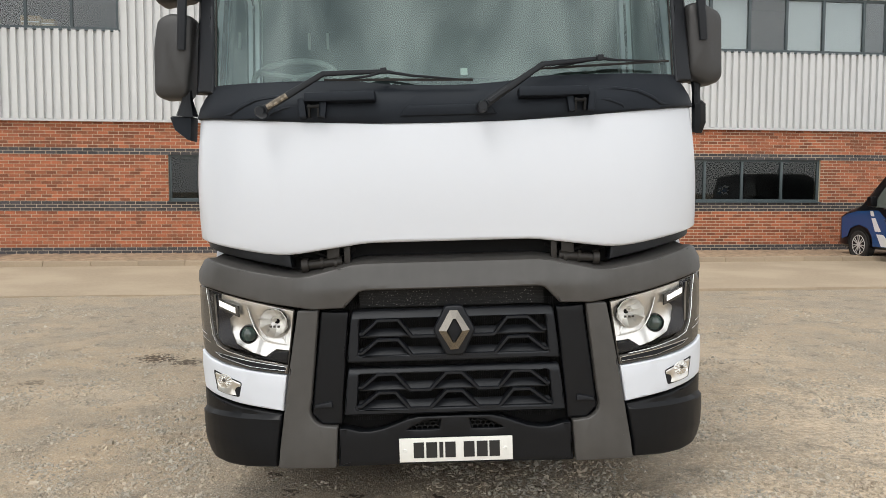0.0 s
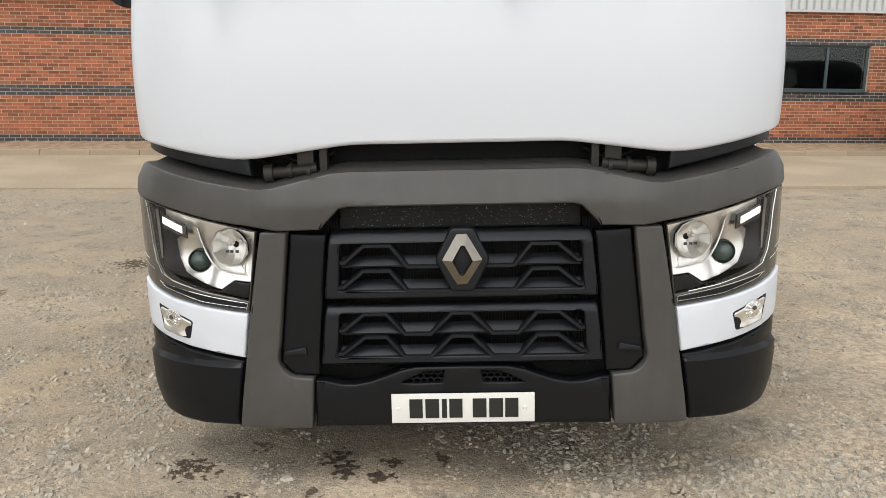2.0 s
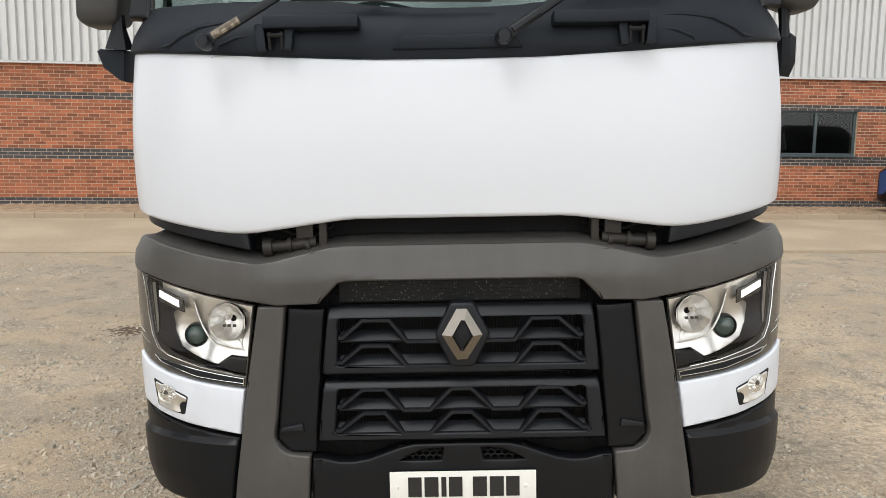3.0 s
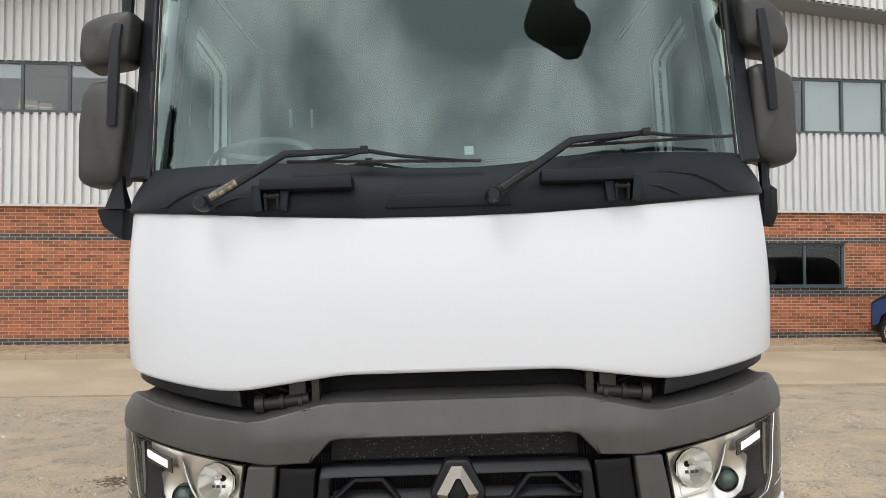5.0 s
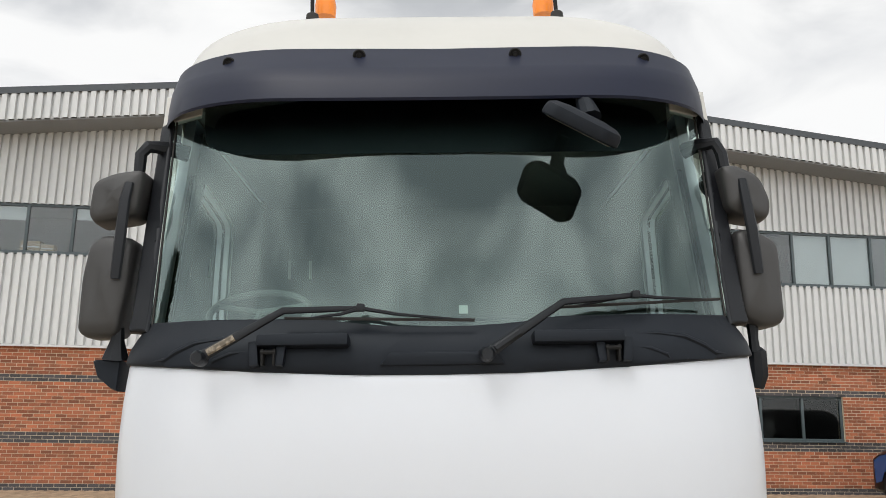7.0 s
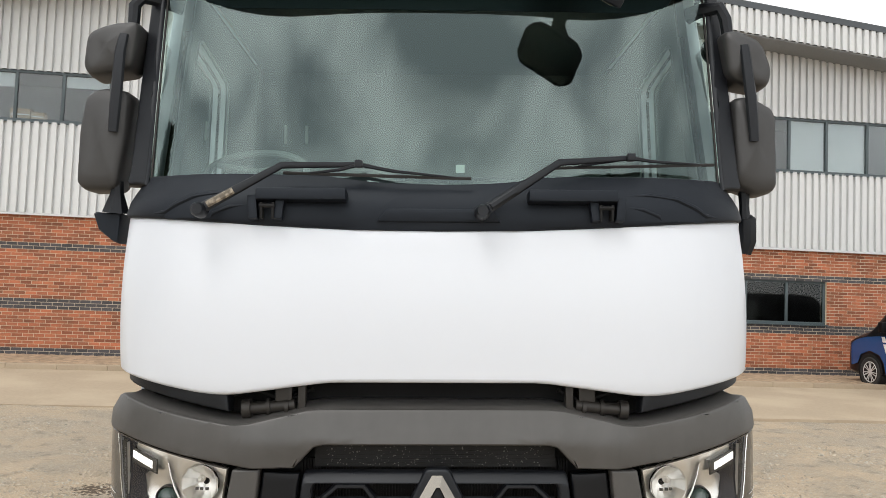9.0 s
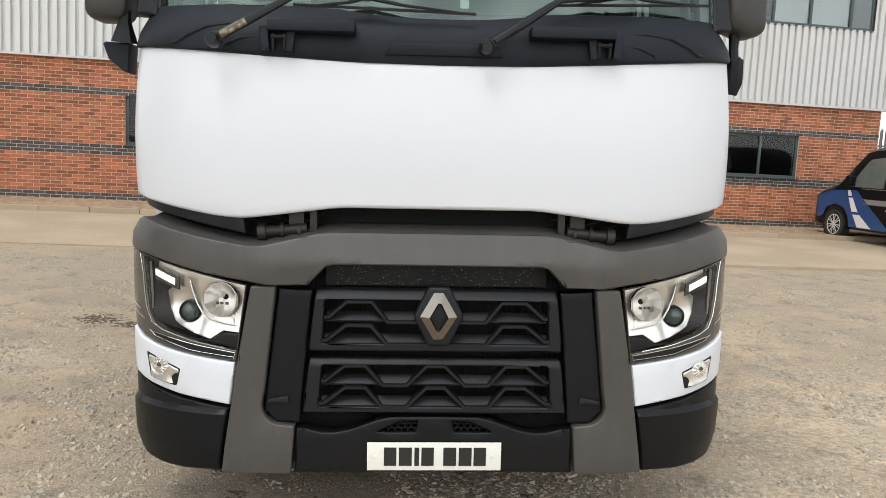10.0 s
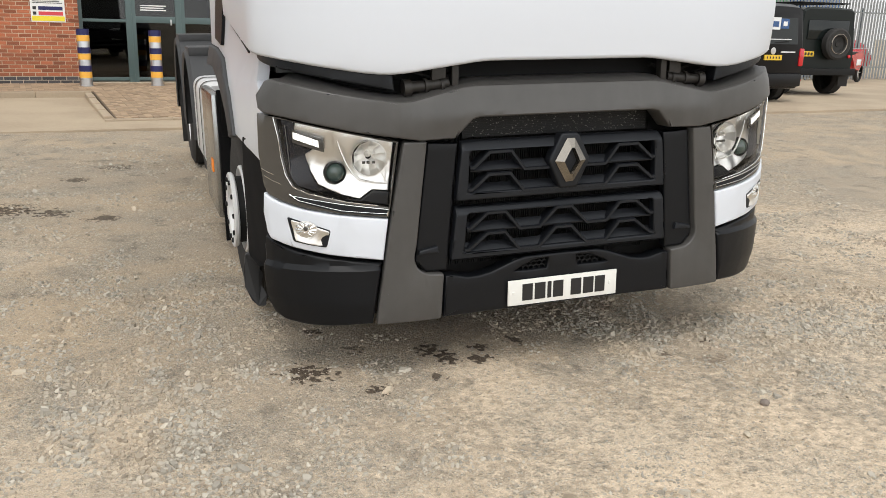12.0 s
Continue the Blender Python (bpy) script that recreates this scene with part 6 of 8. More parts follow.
for sign in (-1, 1):
    rear_guard(sign, 4.5, 0.58, 0.62, "faded black plastic rear mudguard")
    rear_guard(sign, 5.78, 0.62, 0.66, "faded black plastic rear mudguard")
    bm = bmesh.new()
    box(bm, (sign * 0.99 - 0.22, 6.36, 0.18), (sign * 0.99 + 0.22, 6.372, 0.75), 0.004)
    part("mudflap", bm, RUBBER, truck, "black rubber mudflap")
    # flap behind the front wheel, blacker than the rear ones for the dark void
    bm = bmesh.new()
    box(bm, (sign * 0.98 - 0.23, 2.045, 0.15), (sign * 0.98 + 0.235, 2.06, 1.06), 0.004)
    part("mudflap", bm, FLAP, truck, "black rubber mudflap")
    # guard plate between bumper and wheel
    bm = bmesh.new()
    g_loop = rounded([(0.27, 0.50), (0.50, 0.42), (0.85, 0.385), (0.86, 0.80), (0.82, 0.95), (0.27, 0.95)], 0.03)
    g_in, g_out = ([bm.verts.new((sign * x * (1 if y < 0.5 else 1.028), y, z)) for y, z in g_loop] for x in (1.14, 1.182))
    bm.faces.new(g_in)
    bm.faces.new(g_out)
    for k in range(len(g_loop)):
        j = (k + 1) % len(g_loop)
        bm.faces.new((g_in[k], g_in[j], g_out[j], g_out[k]))
    guard = part("splash_guard", bm, FLAP, truck, "black splash guard behind the bumper, broken below")
    # torn lower end of the guard, hanging by the tyre
    bm = bmesh.new()
    torn = [(1.205, 0.40), (1.235, 0.385), (1.246, 0.31), (1.243, 0.22), (1.215, 0.155), (1.186, 0.12), (1.150, 0.115), (1.142, 0.17), (1.165, 0.22), (1.152, 0.27), (1.172, 0.31), (1.158, 0.36), (1.178, 0.395)]
    fr, bk = ([bm.verts.new((sign * x, 0.84 + dy + 0.25 * (1.25 - x) + 0.012 * math.sin(31 * z), z)) for x, z in torn] for dy in (0.0, 0.018))
    bm.faces.new(fr)
    bm.faces.new(bk)
    for k in range(len(torn)):
        j = (k + 1) % len(torn)
        bm.faces.new((fr[k], fr[j], bk[j], bk[k]))
    part("torn_flap", bm, GUARD, guard, "torn black plastic lower edge", smooth=False)
    # tank with straps
    sec = rounded([(0.62, 0.42), (1.22, 0.42), (1.22, 1.03), (0.62, 1.03)], 0.09, 5)
    bm = bmesh.new()
    rings = [[bm.verts.new((sign * (0.92 + (x - 0.92) * k), y, 0.725 + (z - 0.725) * k)) for x, z in sec] for y, k in ((3.06, 0.93), (3.075, 0.98), (3.10, 1.0), (3.86, 1.0), (3.885, 0.98), (3.90, 0.93))]
    for a, b in zip(rings, rings[1:]):
        for k in range(len(a)):
            j = (k + 1) % len(a)
            bm.faces.new((a[k], a[j], b[j], b[k]))
    bm.faces.new(rings[0])
    bm.faces.new(rings[-1])
    tank = part("fuel_tank", bm, WHEEL_WHITE, truck, "white painted fuel tank with black straps")
    for y in (3.22, 3.62):
        bm = bmesh.new()
        ra = [[bm.verts.new((sign * (0.92 + (x - 0.92) * 1.012), yy, 0.725 + (z - 0.725) * 1.012)) for x, z in sec] for yy in (y - 0.025, y + 0.025)]
        for k in range(len(sec)):
            j = (k + 1) % len(sec)
            bm.faces.new((ra[0][k], ra[0][j], ra[1][j], ra[1][k]))
        part("tank_strap", bm, RUBBER, tank, "black strap")
    bm = bmesh.new()
    box(bm, (sign * 1.195 - 0.03, 2.27, 0.24), (sign * 1.195 + 0.03, 3.02, 1.02), 0.025)
    box(bm, (sign * 0.9 - 0.3, 2.30, 0.34), (sign * 0.9 + 0.28, 3.0, 0.98), 0.02)
    panel_ = part("side_cover", bm, TANK, truck, "bright aluminium side cover")
    bm = bmesh.new()
    box(bm, (sign * 1.228 - 0.006, 2.39, 0.52), (sign * 1.228 + 0.006, 2.49, 0.60), 0.004)
    part("side_marker", bm, ORANGE, panel_, "amber side marker")
    bm = bmesh.new()
    q_loop = [(1.52, 1.33), (1.84, 1.36), (1.70, 1.56), (1.66, 2.0), (1.30, 2.0), (1.32, 1.555)]
    q_in, q_out = ([bm.verts.new((sign * x * narrow(z) / 0.967, y, z)) for y, z in q_loop] for x in (1.19, 1.212))
    bm.faces.new(q_in)
    bm.faces.new(q_out)
    for k in range(6):
        bm.faces.new((q_in[k], q_in[(k + 1) % 6], q_out[(k + 1) % 6], q_out[k]))
    part("door_recess", bm, BLACK, truck, "black trim strip behind the door")


# ---------- bollards, sign, entrance ----------
NAVY = material("navy_reflective_band", (0.012, 0.014, 0.085), 0.35, vary=0.1)
YELLOW = material("yellow_reflective_band", (0.80, 0.42, 0.06), 0.4, vary=0.06)
STEEL = material("galvanised_steel", (0.52, 0.53, 0.54), 0.38, 0.9, vary=0.12, scale=12, fine=60)


def bollard(m):
    b = empty("bollard", m)
    tagged(b, "galvanised steel bollard with navy and yellow bands", "bollard", group="bollards by the entrance")
    bm = bmesh.new()
    lathe(bm, [(0, 0.13), (0.02, 0.13), (0.025, 0.114), (1.0, 0.114), (1.03, 0.105), (1.035, 0)], 24, pose(0, 0, 0, 0, -90, 0))
    part("post", bm, STEEL, b)
    for k, z in enumerate((0.225, 0.57, 0.915)):
        for mat, a in ((YELLOW, z - 0.06), (NAVY, z + 0.058)):
            bm = bmesh.new()
            lathe(bm, [(a, 0.1145), (a, 0.117), (a + 0.114, 0.117), (a + 0.114, 0.1145)], 24, pose(0, 0, 0, 0, -90, 0))
            part("band", bm, mat, b, "navy reflective band" if mat is NAVY else "yellow reflective band")
    return b


first = bollard(pose(-2.52, 18.72, 0.10))
copy_thing(first, pose(-1.20, 18.87, 0.10))

SIGN_YELLOW = material("sign_yellow", (0.80, 0.66, 0.03), 0.5, vary=0.03)
SIGN_WHITE = material("sign_white", (0.78, 0.78, 0.76), 0.5, vary=0.03)
SIGN_RED = material("sign_red", (0.62, 0.06, 0.07), 0.5, vary=0.05)
sign_m = WALL @ pose(-3.19, -0.115, 1.29)
sgn = empty("safety_sign", sign_m)
tagged(sgn, "yellow and white precautions sign on the brick pier", "sign")


def flat(name, x0, z0, x1, z1, y, mat, parent):
    bm = bmesh.new()
    box(bm, (x0, y - 0.003, z0), (x1, y, z1))
    return part(name, bm, mat, parent, smooth=False)


flat("board", -0.31, 0.0, 0.31, 0.87, 0.0, SIGN_WHITE, sgn)
flat("header", -0.295, 0.47, 0.295, 0.855, -0.004, SIGN_YELLOW, sgn)
flat("footer", -0.295, 0.02, 0.295, 0.115, -0.004, SIGN_YELLOW, sgn)
flat("blue_bar", -0.17, 0.23, 0.27, 0.30, -0.004, NAVY, sgn)
flat("red_bar", -0.17, 0.13, 0.27, 0.20, -0.004, SIGN_RED, sgn)
for k in range(3):
    flat("text_bar", -0.27, 0.36 + k * 0.03, 0.27 - 0.05 * k, 0.372 + k * 0.03, -0.004, INK, sgn)
for x in (-0.24,):
    for z in (0.265, 0.165):
        flat("pictogram", x - 0.03, z - 0.03, x + 0.03, z + 0.03, -0.004, INK, sgn)


def lettering(body, size, m, mat, parent, name="lettering", spacing=1.0):
    cu = bpy.data.curves.new(name, "FONT")
    cu.body, cu.size, cu.align_x, cu.extrude, cu.space_character = body, size, "CENTER", 0.0008, spacing
    tmp = bpy.data.objects.new(name, cu)
    scene.collection.objects.link(tmp)
    me = bpy.data.meshes.new_from_object(tmp.evaluated_get(bpy.context.evaluated_depsgraph_get()))
    bpy.data.objects.remove(tmp)
    ob = new(name, me)
    me.materials.clear()
    me.materials.append(mat)
    ob.parent = parent
    ob.matrix_local = m
    return ob


lettering("COVID-19", 0.125, pose(0, -0.006, 0.66, 90), INK, sgn, spacing=1.15)
lettering("PRECAUTIONS", 0.082, pose(0, -0.006, 0.56, 90), INK, sgn, spacing=1.05)
for x in (-0.28, 0.28):
    flat("fixing", x - 0.012, 0.83, x + 0.012, 0.845, -0.007, INK, sgn)

DOOR_GREEN = material("grey_green_door_frame", (0.075, 0.115, 0.115), 0.45, vary=0.08, scale=6, fine=40)
DOOR_GLASS = glass_material("dark_door_pane", (0.25, 0.27, 0.27), 1.5)


def entrance():
    u0, u1, z0, z1 = DOOR
    e = empty("door_1", WALL)
    tagged(e, "closed glazed entrance doors with grey-green frames", "door", kind="structure")
    y = 0.12
    posts = [u0 + 0.04, u0 + 0.98, u0 + 1.06, u0 + 1.98, u0 + 2.06, u1 - 0.05]
    for k, u in enumerate(posts):
        bm = bmesh.new()
        w = 0.045 if k in (0, 5) else 0.06
        box(bm, (u - w, y - 0.01 * (k % 2), z0), (u + w, y + 0.08, z1), 0.008)
        part("door_post", bm, DOOR_GREEN, e)
    for z, h in ((z0 + 0.03, 0.07), (1.32, 0.06), (z1 - 0.1, 0.1)):
        for a, b in ((posts[0] + 0.045, posts[1] - 0.06), (posts[2] + 0.06, posts[3] - 0.06), (posts[4] + 0.06, posts[5] - 0.045)):
            bm = bmesh.new()
            hh = h * (2.2 if a > u0 + 1 and 1.2 < z < 1.4 else 1)
            box(bm, (a, y, z), (b, y + 0.06, z + hh), 0.006)
            part("door_rail", bm, DOOR_GREEN, e)
    for a, b in ((posts[0] + 0.045, posts[1] - 0.06), (posts[2] + 0.06, posts[3] - 0.06), (posts[4] + 0.06, posts[5] - 0.045)):
        for c, d in ((z0 + 0.1, 1.32), (1.38, z1 - 0.1)):
            bm = bmesh.new()
            box(bm, (a, y + 0.03, c), (b, y + 0.036, d))
            p = part("pane", bm, DOOR_GLASS, e, smooth=False)
            p.visible_shadow = False
    bm = bmesh.new()
    box(bm, (posts[2] + 0.75, y - 0.02, 1.28), (posts[2] + 0.78, y, 1.4), 0.006)
    part("door_lock", bm, STEEL, e, "steel door lock")
    bm = bmesh.new()
    v = [bm.verts.new(p) for p in ((u0 - 0.3, 0.3, z0), (u1 + 0.3, 0.3, z0), (u1 + 0.3, 0.3, z1 + 0.2), (u0 - 0.3, 0.3, z1 + 0.2), (u0 - 0.3, 4.0, z0), (u1 + 0.3, 4.0, z0), (u1 + 0.3, 4.0, z1 + 0.2), (u0 - 0.3, 4.0, z1 + 0.2))]
    for q in ((4, 5, 6, 7), (0, 1, 5, 4), (1, 2, 6, 5), (2, 3, 7, 6), (3, 0, 4, 7)):
        bm.faces.new([v[i] for i in q])
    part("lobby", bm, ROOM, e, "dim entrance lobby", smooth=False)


entrance()

# paper notices on the door glass and boxes on the office sill
def notice(u0, u1, z, rows):
    th = empty("door_notice", WALL)
    tagged(th, "small white printed notice stuck on the door glass", "notice")
    for k in range(rows):
        bm = bmesh.new()
        box(bm, (u0, 0.143, z - k * 0.045), (u1 - 0.05 * (k % 2), 0.147, z - k * 0.045 + 0.022))
        part("text_bar", bm, SIGN_WHITE, th, smooth=False)


notice(-1.42, -0.90, 1.66, 3)
CARD = material("brown_cardboard", (0.42, 0.31, 0.19), 0.85, vary=0.12, scale=4, fine=40)


def carton(u, w, h, z):
    bm = bmesh.new()
    box(bm, (-w / 2, -0.12, 0), (w / 2, 0.12, h), 0.008)
    ob = new("cardboard_box", mesh_of(bm, "cardboard_box", False))
    ob.data.materials.append(CARD)
    ob.matrix_world = WALL @ pose(u, 0.22, z)
    tagged(ob, "brown cardboard box standing on the office shelf", "box")
    bm = bmesh.new()
    box(bm, (-w / 2 + 0.02, -0.123, h * 0.45), (w / 2 - 0.02, -0.1205, h * 0.55))
    part("tape", bm, SIGN_WHITE, ob, smooth=False)


bm = bmesh.new()
box(bm, (-13.0, 0.08, 5.13), (-7.3, 0.40, 5.16), 0.004)
shelf = new("office_shelf", mesh_of(bm, "office_shelf", False))
shelf.data.materials.append(SIGN_WHITE)
shelf.matrix_world = WALL
tagged(shelf, "long white shelf inside the upper window", "shelf")
carton(-9.15, 0.42, 0.27, 5.16)
carton(-8.78, 0.28, 0.20, 5.16)

# ---------- kerb and pavement ----------
KERB = material("weathered_concrete_kerb", (0.35, 0.28, 0.20), 0.9, vary=0.2, scale=3, fine=30, bump=0.3, bump_scale=70, per_piece=0.12)
PAVER = material("brown_block_paver", (0.34, 0.245, 0.16), 0.9, vary=0.2, scale=1.5, fine=40, bump=0.3, bump_scale=90, per_piece=0.22)
JOINT = material("sandy_joint", (0.16, 0.12, 0.085), 0.95, vary=0.2, scale=8, fine=50)
KERB_V = -2.45
PORCH_U0, PORCH_U1, PORCH_V = -2.73, 2.4, -6.40
pavement = slab("pavement", [(U0 - 0.5, KERB_V + 0.1), (PORCH_U0 + 0.1, KERB_V + 0.1), (PORCH_U0 + 0.1, PORCH_V + 0.1), (PORCH_U1 - 0.1, PORCH_V + 0.1), (PORCH_U1 - 0.1, KERB_V + 0.1), (U1 + 0.1, KERB_V + 0.1), (U1 + 0.1, 0.0), (U0 - 0.5, 0.0)],
                -0.15, 0.088, JOINT, "brown block paving with sandy joints along the wall", "pavement")
pavement.matrix_world = WALL


def kerbs():
    bm = bmesh.new()
    box(bm, (-0.455, -0.06, -0.15), (0.455, 0.06, 0.115), 0.015)
    me = mesh_of(bm, "kerb_stone", False)
    me.materials.append(KERB)
    runs = []
    n = int((PORCH_U0 - U0 - 0.5) / 0.915)
    for k in range(n + 1):
        runs.append((PORCH_U0 - 0.4 - k * 0.915, KERB_V, 0))
    for k in range(10):
        runs.append((PORCH_U1 + 0.5 + k * 0.915, KERB_V, 0))
    for k in range(4):
        for u in (PORCH_U0, PORCH_U1):
            runs.append((u, KERB_V - 0.52 - k * 0.915, 90))
    for k in range(5):
        runs.append((PORCH_U0 + 0.395 + k * 0.915, PORCH_V, 0))
    for k, (u, v, a) in enumerate(runs):
        low = -0.010 - 0.016 * (KERB_V - v) if v < KERB_V else 0.0
        ob = new("kerb_stone", me)
        ob.parent = pavement
        ob.matrix_local = pose(u, v, low + 0.004 * math.sin(k * 2.3), 0, 0, a + 0.4 * math.sin(k * 1.7))


kerbs()


def pavers():
    """Blocks laid in stretcher bond; those by the doors are pieces of their own, the rest are joined."""
    bm0 = bmesh.new()
    box(bm0, (-0.098, -0.048, -0.03), (0.098, 0.048, 0.012))
    me = mesh_of(bm0, "paver", False)
    me.materials.append(PAVER)
    rnd = random.Random(4)
    verts, faces, own = [], [], 0
    cube = [(-1, -1, 0), (1, -1, 0), (1, 1, 0), (-1, 1, 0), (-1, -1, 1), (1, -1, 1), (1, 1, 1), (-1, 1, 1)]
    quad = [(4, 5, 6, 7), (0, 1, 5, 4), (1, 2, 6, 5), (2, 3, 7, 6), (3, 0, 4, 7)]

    def lay(u, v, along):
        nonlocal own
        porch = v < KERB_V
        drop = -0.016 * (KERB_V - v) if porch else 0.0
        z = 0.088 + drop + rnd.uniform(-0.003, 0.003)
        if own < 300 and porch and u < 0.4 and v > -6.2:
            own += 1
            ob = new("paver", me)
            ob.parent = pavement
            ob.matrix_local = pose(u, v, z, 0, 0, 90 if along else 0)
            return
        hx, hy = (0.048, 0.098) if along else (0.098, 0.048)
        base = len(verts)
        verts.extend((u + a * hx, v + b * hy, z + (0.012 if c else -0.03)) for a, b, c in cube)
        faces.extend(tuple(base + i for i in q) for q in quad)
    u, column = -9.5, 0
    while u < 10.5:
        porch = PORCH_U0 + 0.11 < u < PORCH_U1 - 0.11
        v = -0.16 - (0.1 if column % 2 else 0.0)
        while v > (PORCH_V + 0.16 if porch else KERB_V + 0.16):
            lay(u, v, True)
            v -= 0.2015
        u += 0.1005
        column += 1
    me2 = bpy.data.meshes.new("paver_field")
    me2.from_pydata(verts, [], faces)
    me2.materials.append(PAVER)
    ob = new("paver_field", me2)
    ob.parent = pavement
    tagged(ob, kind="stuff")


# the porch ramp falls towards the yard: lower the bedding under it
for v in pavement.data.vertices:
    if v.co.y < KERB_V - 0.2 and v.co.z > 0:
        v.co.z -= 0.016 * (KERB_V - v.co.y) + 0.001
pavers()


# ---------- brickwork ----------
def brickwork():
    """Stretcher bond with blue-brick bands; bricks by the entrance are pieces of their own, the others are joined."""
    L, H, D = 0.2275, COURSE, 0.005
    made = {}
    for key, mat in (("brick", BRICK), ("blue_brick", BLUE_BRICK)):
        bm = bmesh.new()
        box(bm, (-0.1075, -D, -0.0322), (0.1075, 0.02, 0.0322))
        made[key] = mesh_of(bm, key, False)
        made[key].materials.append(mat)
    rnd = random.Random(7)
    cube = [(-1, 0, -1), (1, 0, -1), (1, 0, 1), (-1, 0, 1), (-1, 1, -1), (1, 1, -1), (1, 1, 1), (-1, 1, 1)]
    quad = [(0, 1, 2, 3), (0, 4, 5, 1), (1, 5, 6, 2), (2, 6, 7, 3), (3, 7, 4, 0)]
    bulk = {"brick": ([], []), "blue_brick": ([], [])}
    own = 0
    spans_all = [(a, b, c, d) for a, b, c, d, *_ in LOW + [DOOR]]
    for row in range(41):
        z = BRICK_Z0 + (row + 0.5) * H
        if z + 0.03 > CLAD_Z + 0.03:
            break
        for start, end, pier in ((U0, -4.2, False), (-4.2, DOOR[0], True), (DOOR[0], U1, False)):
            kind = "blue_brick" if row in ((0, 1) if pier else (0, 1, 13, 14, 15, 30, 31)) else "brick"
            u = start + 0.1075 - (L / 2 if row % 2 else 0)
            while u - 0.1075 < end - 0.02:
                a, b = max(u - 0.1075, start), min(u + 0.1075, end)
                for o0, o1, c, d in spans_all:
                    if c - 0.02 < z < d + 0.02 and a < o1 and b > o0:
                        if a < o0 - 0.03:
                            b = o0
                        elif b > o1 + 0.03:
                            a = o1
                        else:
                            b = a
                y = (-0.10 if pier else 0.0) + rnd.uniform(-0.002, 0.002)
                if b - a > 0.03:
                    mid = (a + b) / 2
                    if own < 300 and pier and b - a > 0.2 and row < 29:
                        own += 1
                        ob = new(kind, made[kind])
                        ob.parent = wall_front
                        ob.location = (mid, y, z)
                    else:
                        vs, fs = bulk[kind]
                        base = len(vs)
                        h = (b - a) / 2
                        vs.extend((mid + p * h, y - D if q == 0 else 0.02, z + s * 0.0322) for p, q, s in cube)
                        fs.extend(tuple(base + i for i in qd) for qd in quad)
                u += L
    for kind, (vs, fs) in bulk.items():
        me = bpy.data.meshes.new(kind + "_courses")
        me.from_pydata(vs, [], fs)
        me.materials.append(BRICK if kind == "brick" else BLUE_BRICK)
        ob = new(kind + "_courses", me)
        ob.parent = wall_front
        tagged(ob, kind="stuff")
    # mortar backing of the proud pier
    bm = bmesh.new()
    box(bm, (-4.19, -0.10, -0.1), (DOOR[0] - 0.01, 0.0, CLAD_Z - 0.06))
    ob = new("pier_backing", mesh_of(bm, "pier_backing", False))
    ob.data.materials.append(MORTAR)
    ob.parent = wall_front


brickwork()


# ---------- parked vehicles ----------
VAN_BLACK = material("glossy_black_van_paint", (0.005, 0.005, 0.006), 0.3, vary=0.1, scale=3, fine=20, spec=0.22)
VAN_BLUE = material("bright_blue_van_wrap", (0.006, 0.060, 0.20), 0.25, vary=0.06, coat=0.4)
# opaque pane; the bright view through the glass is in its colour
PALE_GLASS = material("grey_green_vehicle_glass", (0.11, 0.125, 0.115), 0.08, vary=0.35, scale=3, fine=9, spec=0.5)
SPOKE = material("silver_wheel_paint", (0.60, 0.60, 0.60), 0.4, 0.4, vary=0.08)
DARK_GLASS = material("dark_vehicle_glass", (0.008, 0.011, 0.011), 0.08, vary=0.1, spec=0.35)
GREEN_BLACK = material("black_green_offroader_paint", (0.005, 0.008, 0.007), 0.35, vary=0.1, spec=0.25)
RED = material("red_gloss_paint", (0.42, 0.012, 0.018), 0.25, vary=0.08, coat=0.4)
RED_LENS = material("red_tail_lens", (0.50, 0.01, 0.015), 0.15, vary=0.1, coat=0.6)
YELLOW_PLATE = material("yellow_plate", (0.72, 0.46, 0.03), 0.45, vary=0.05)
CAR_WHITE = material("white_vehicle_paint", (0.72, 0.73, 0.74), 0.3, vary=0.03, coat=0.4)
STRIPE_GREY = material("grey_vinyl_stripe", (0.20, 0.20, 0.20), 0.4, vary=0.08)
TARP = material("green_tarpaulin", (0.03, 0.16, 0.06), 0.6, vary=0.15)
PALE_SHEET = material("pale_grey_sheet", (0.42, 0.42, 0.40), 0.5, vary=0.12)


def body_shell(sections, n=7):
    """Vehicle body lofted from (y, z_low, z_belt, z_top, half_low, half_belt, half_top) sections."""
    bm = bmesh.new()
    rows = []
    for y, zl, zb, zt, hl, hb, ht in sections:
        half = [(hl * 0.92, zl), (hl, zl + 0.06), (hb, zl + (zb - zl) * 0.55), (hb * 0.985, zb), (ht + (hb - ht) * 0.32, zb + (zt - zb) * 0.62), (ht, zt - 0.07), (ht * 0.86, zt - 0.012), (ht * 0.4, zt)]
        pts = [(x, z) for x, z in half] + [(-x, z) for x, z in reversed(half)]
        rows.append([bm.verts.new((x, y, z)) for x, z in pts])
    for a, b in zip(rows, rows[1:]):
        for k in range(len(a) - 1):
            bm.faces.new((a[k], b[k], b[k + 1], a[k + 1]))
        bm.faces.new((a[-1], b[-1], b[0], a[0]))
    bm.faces.new(rows[0])
    bm.faces.new(rows[-1])
    return bm


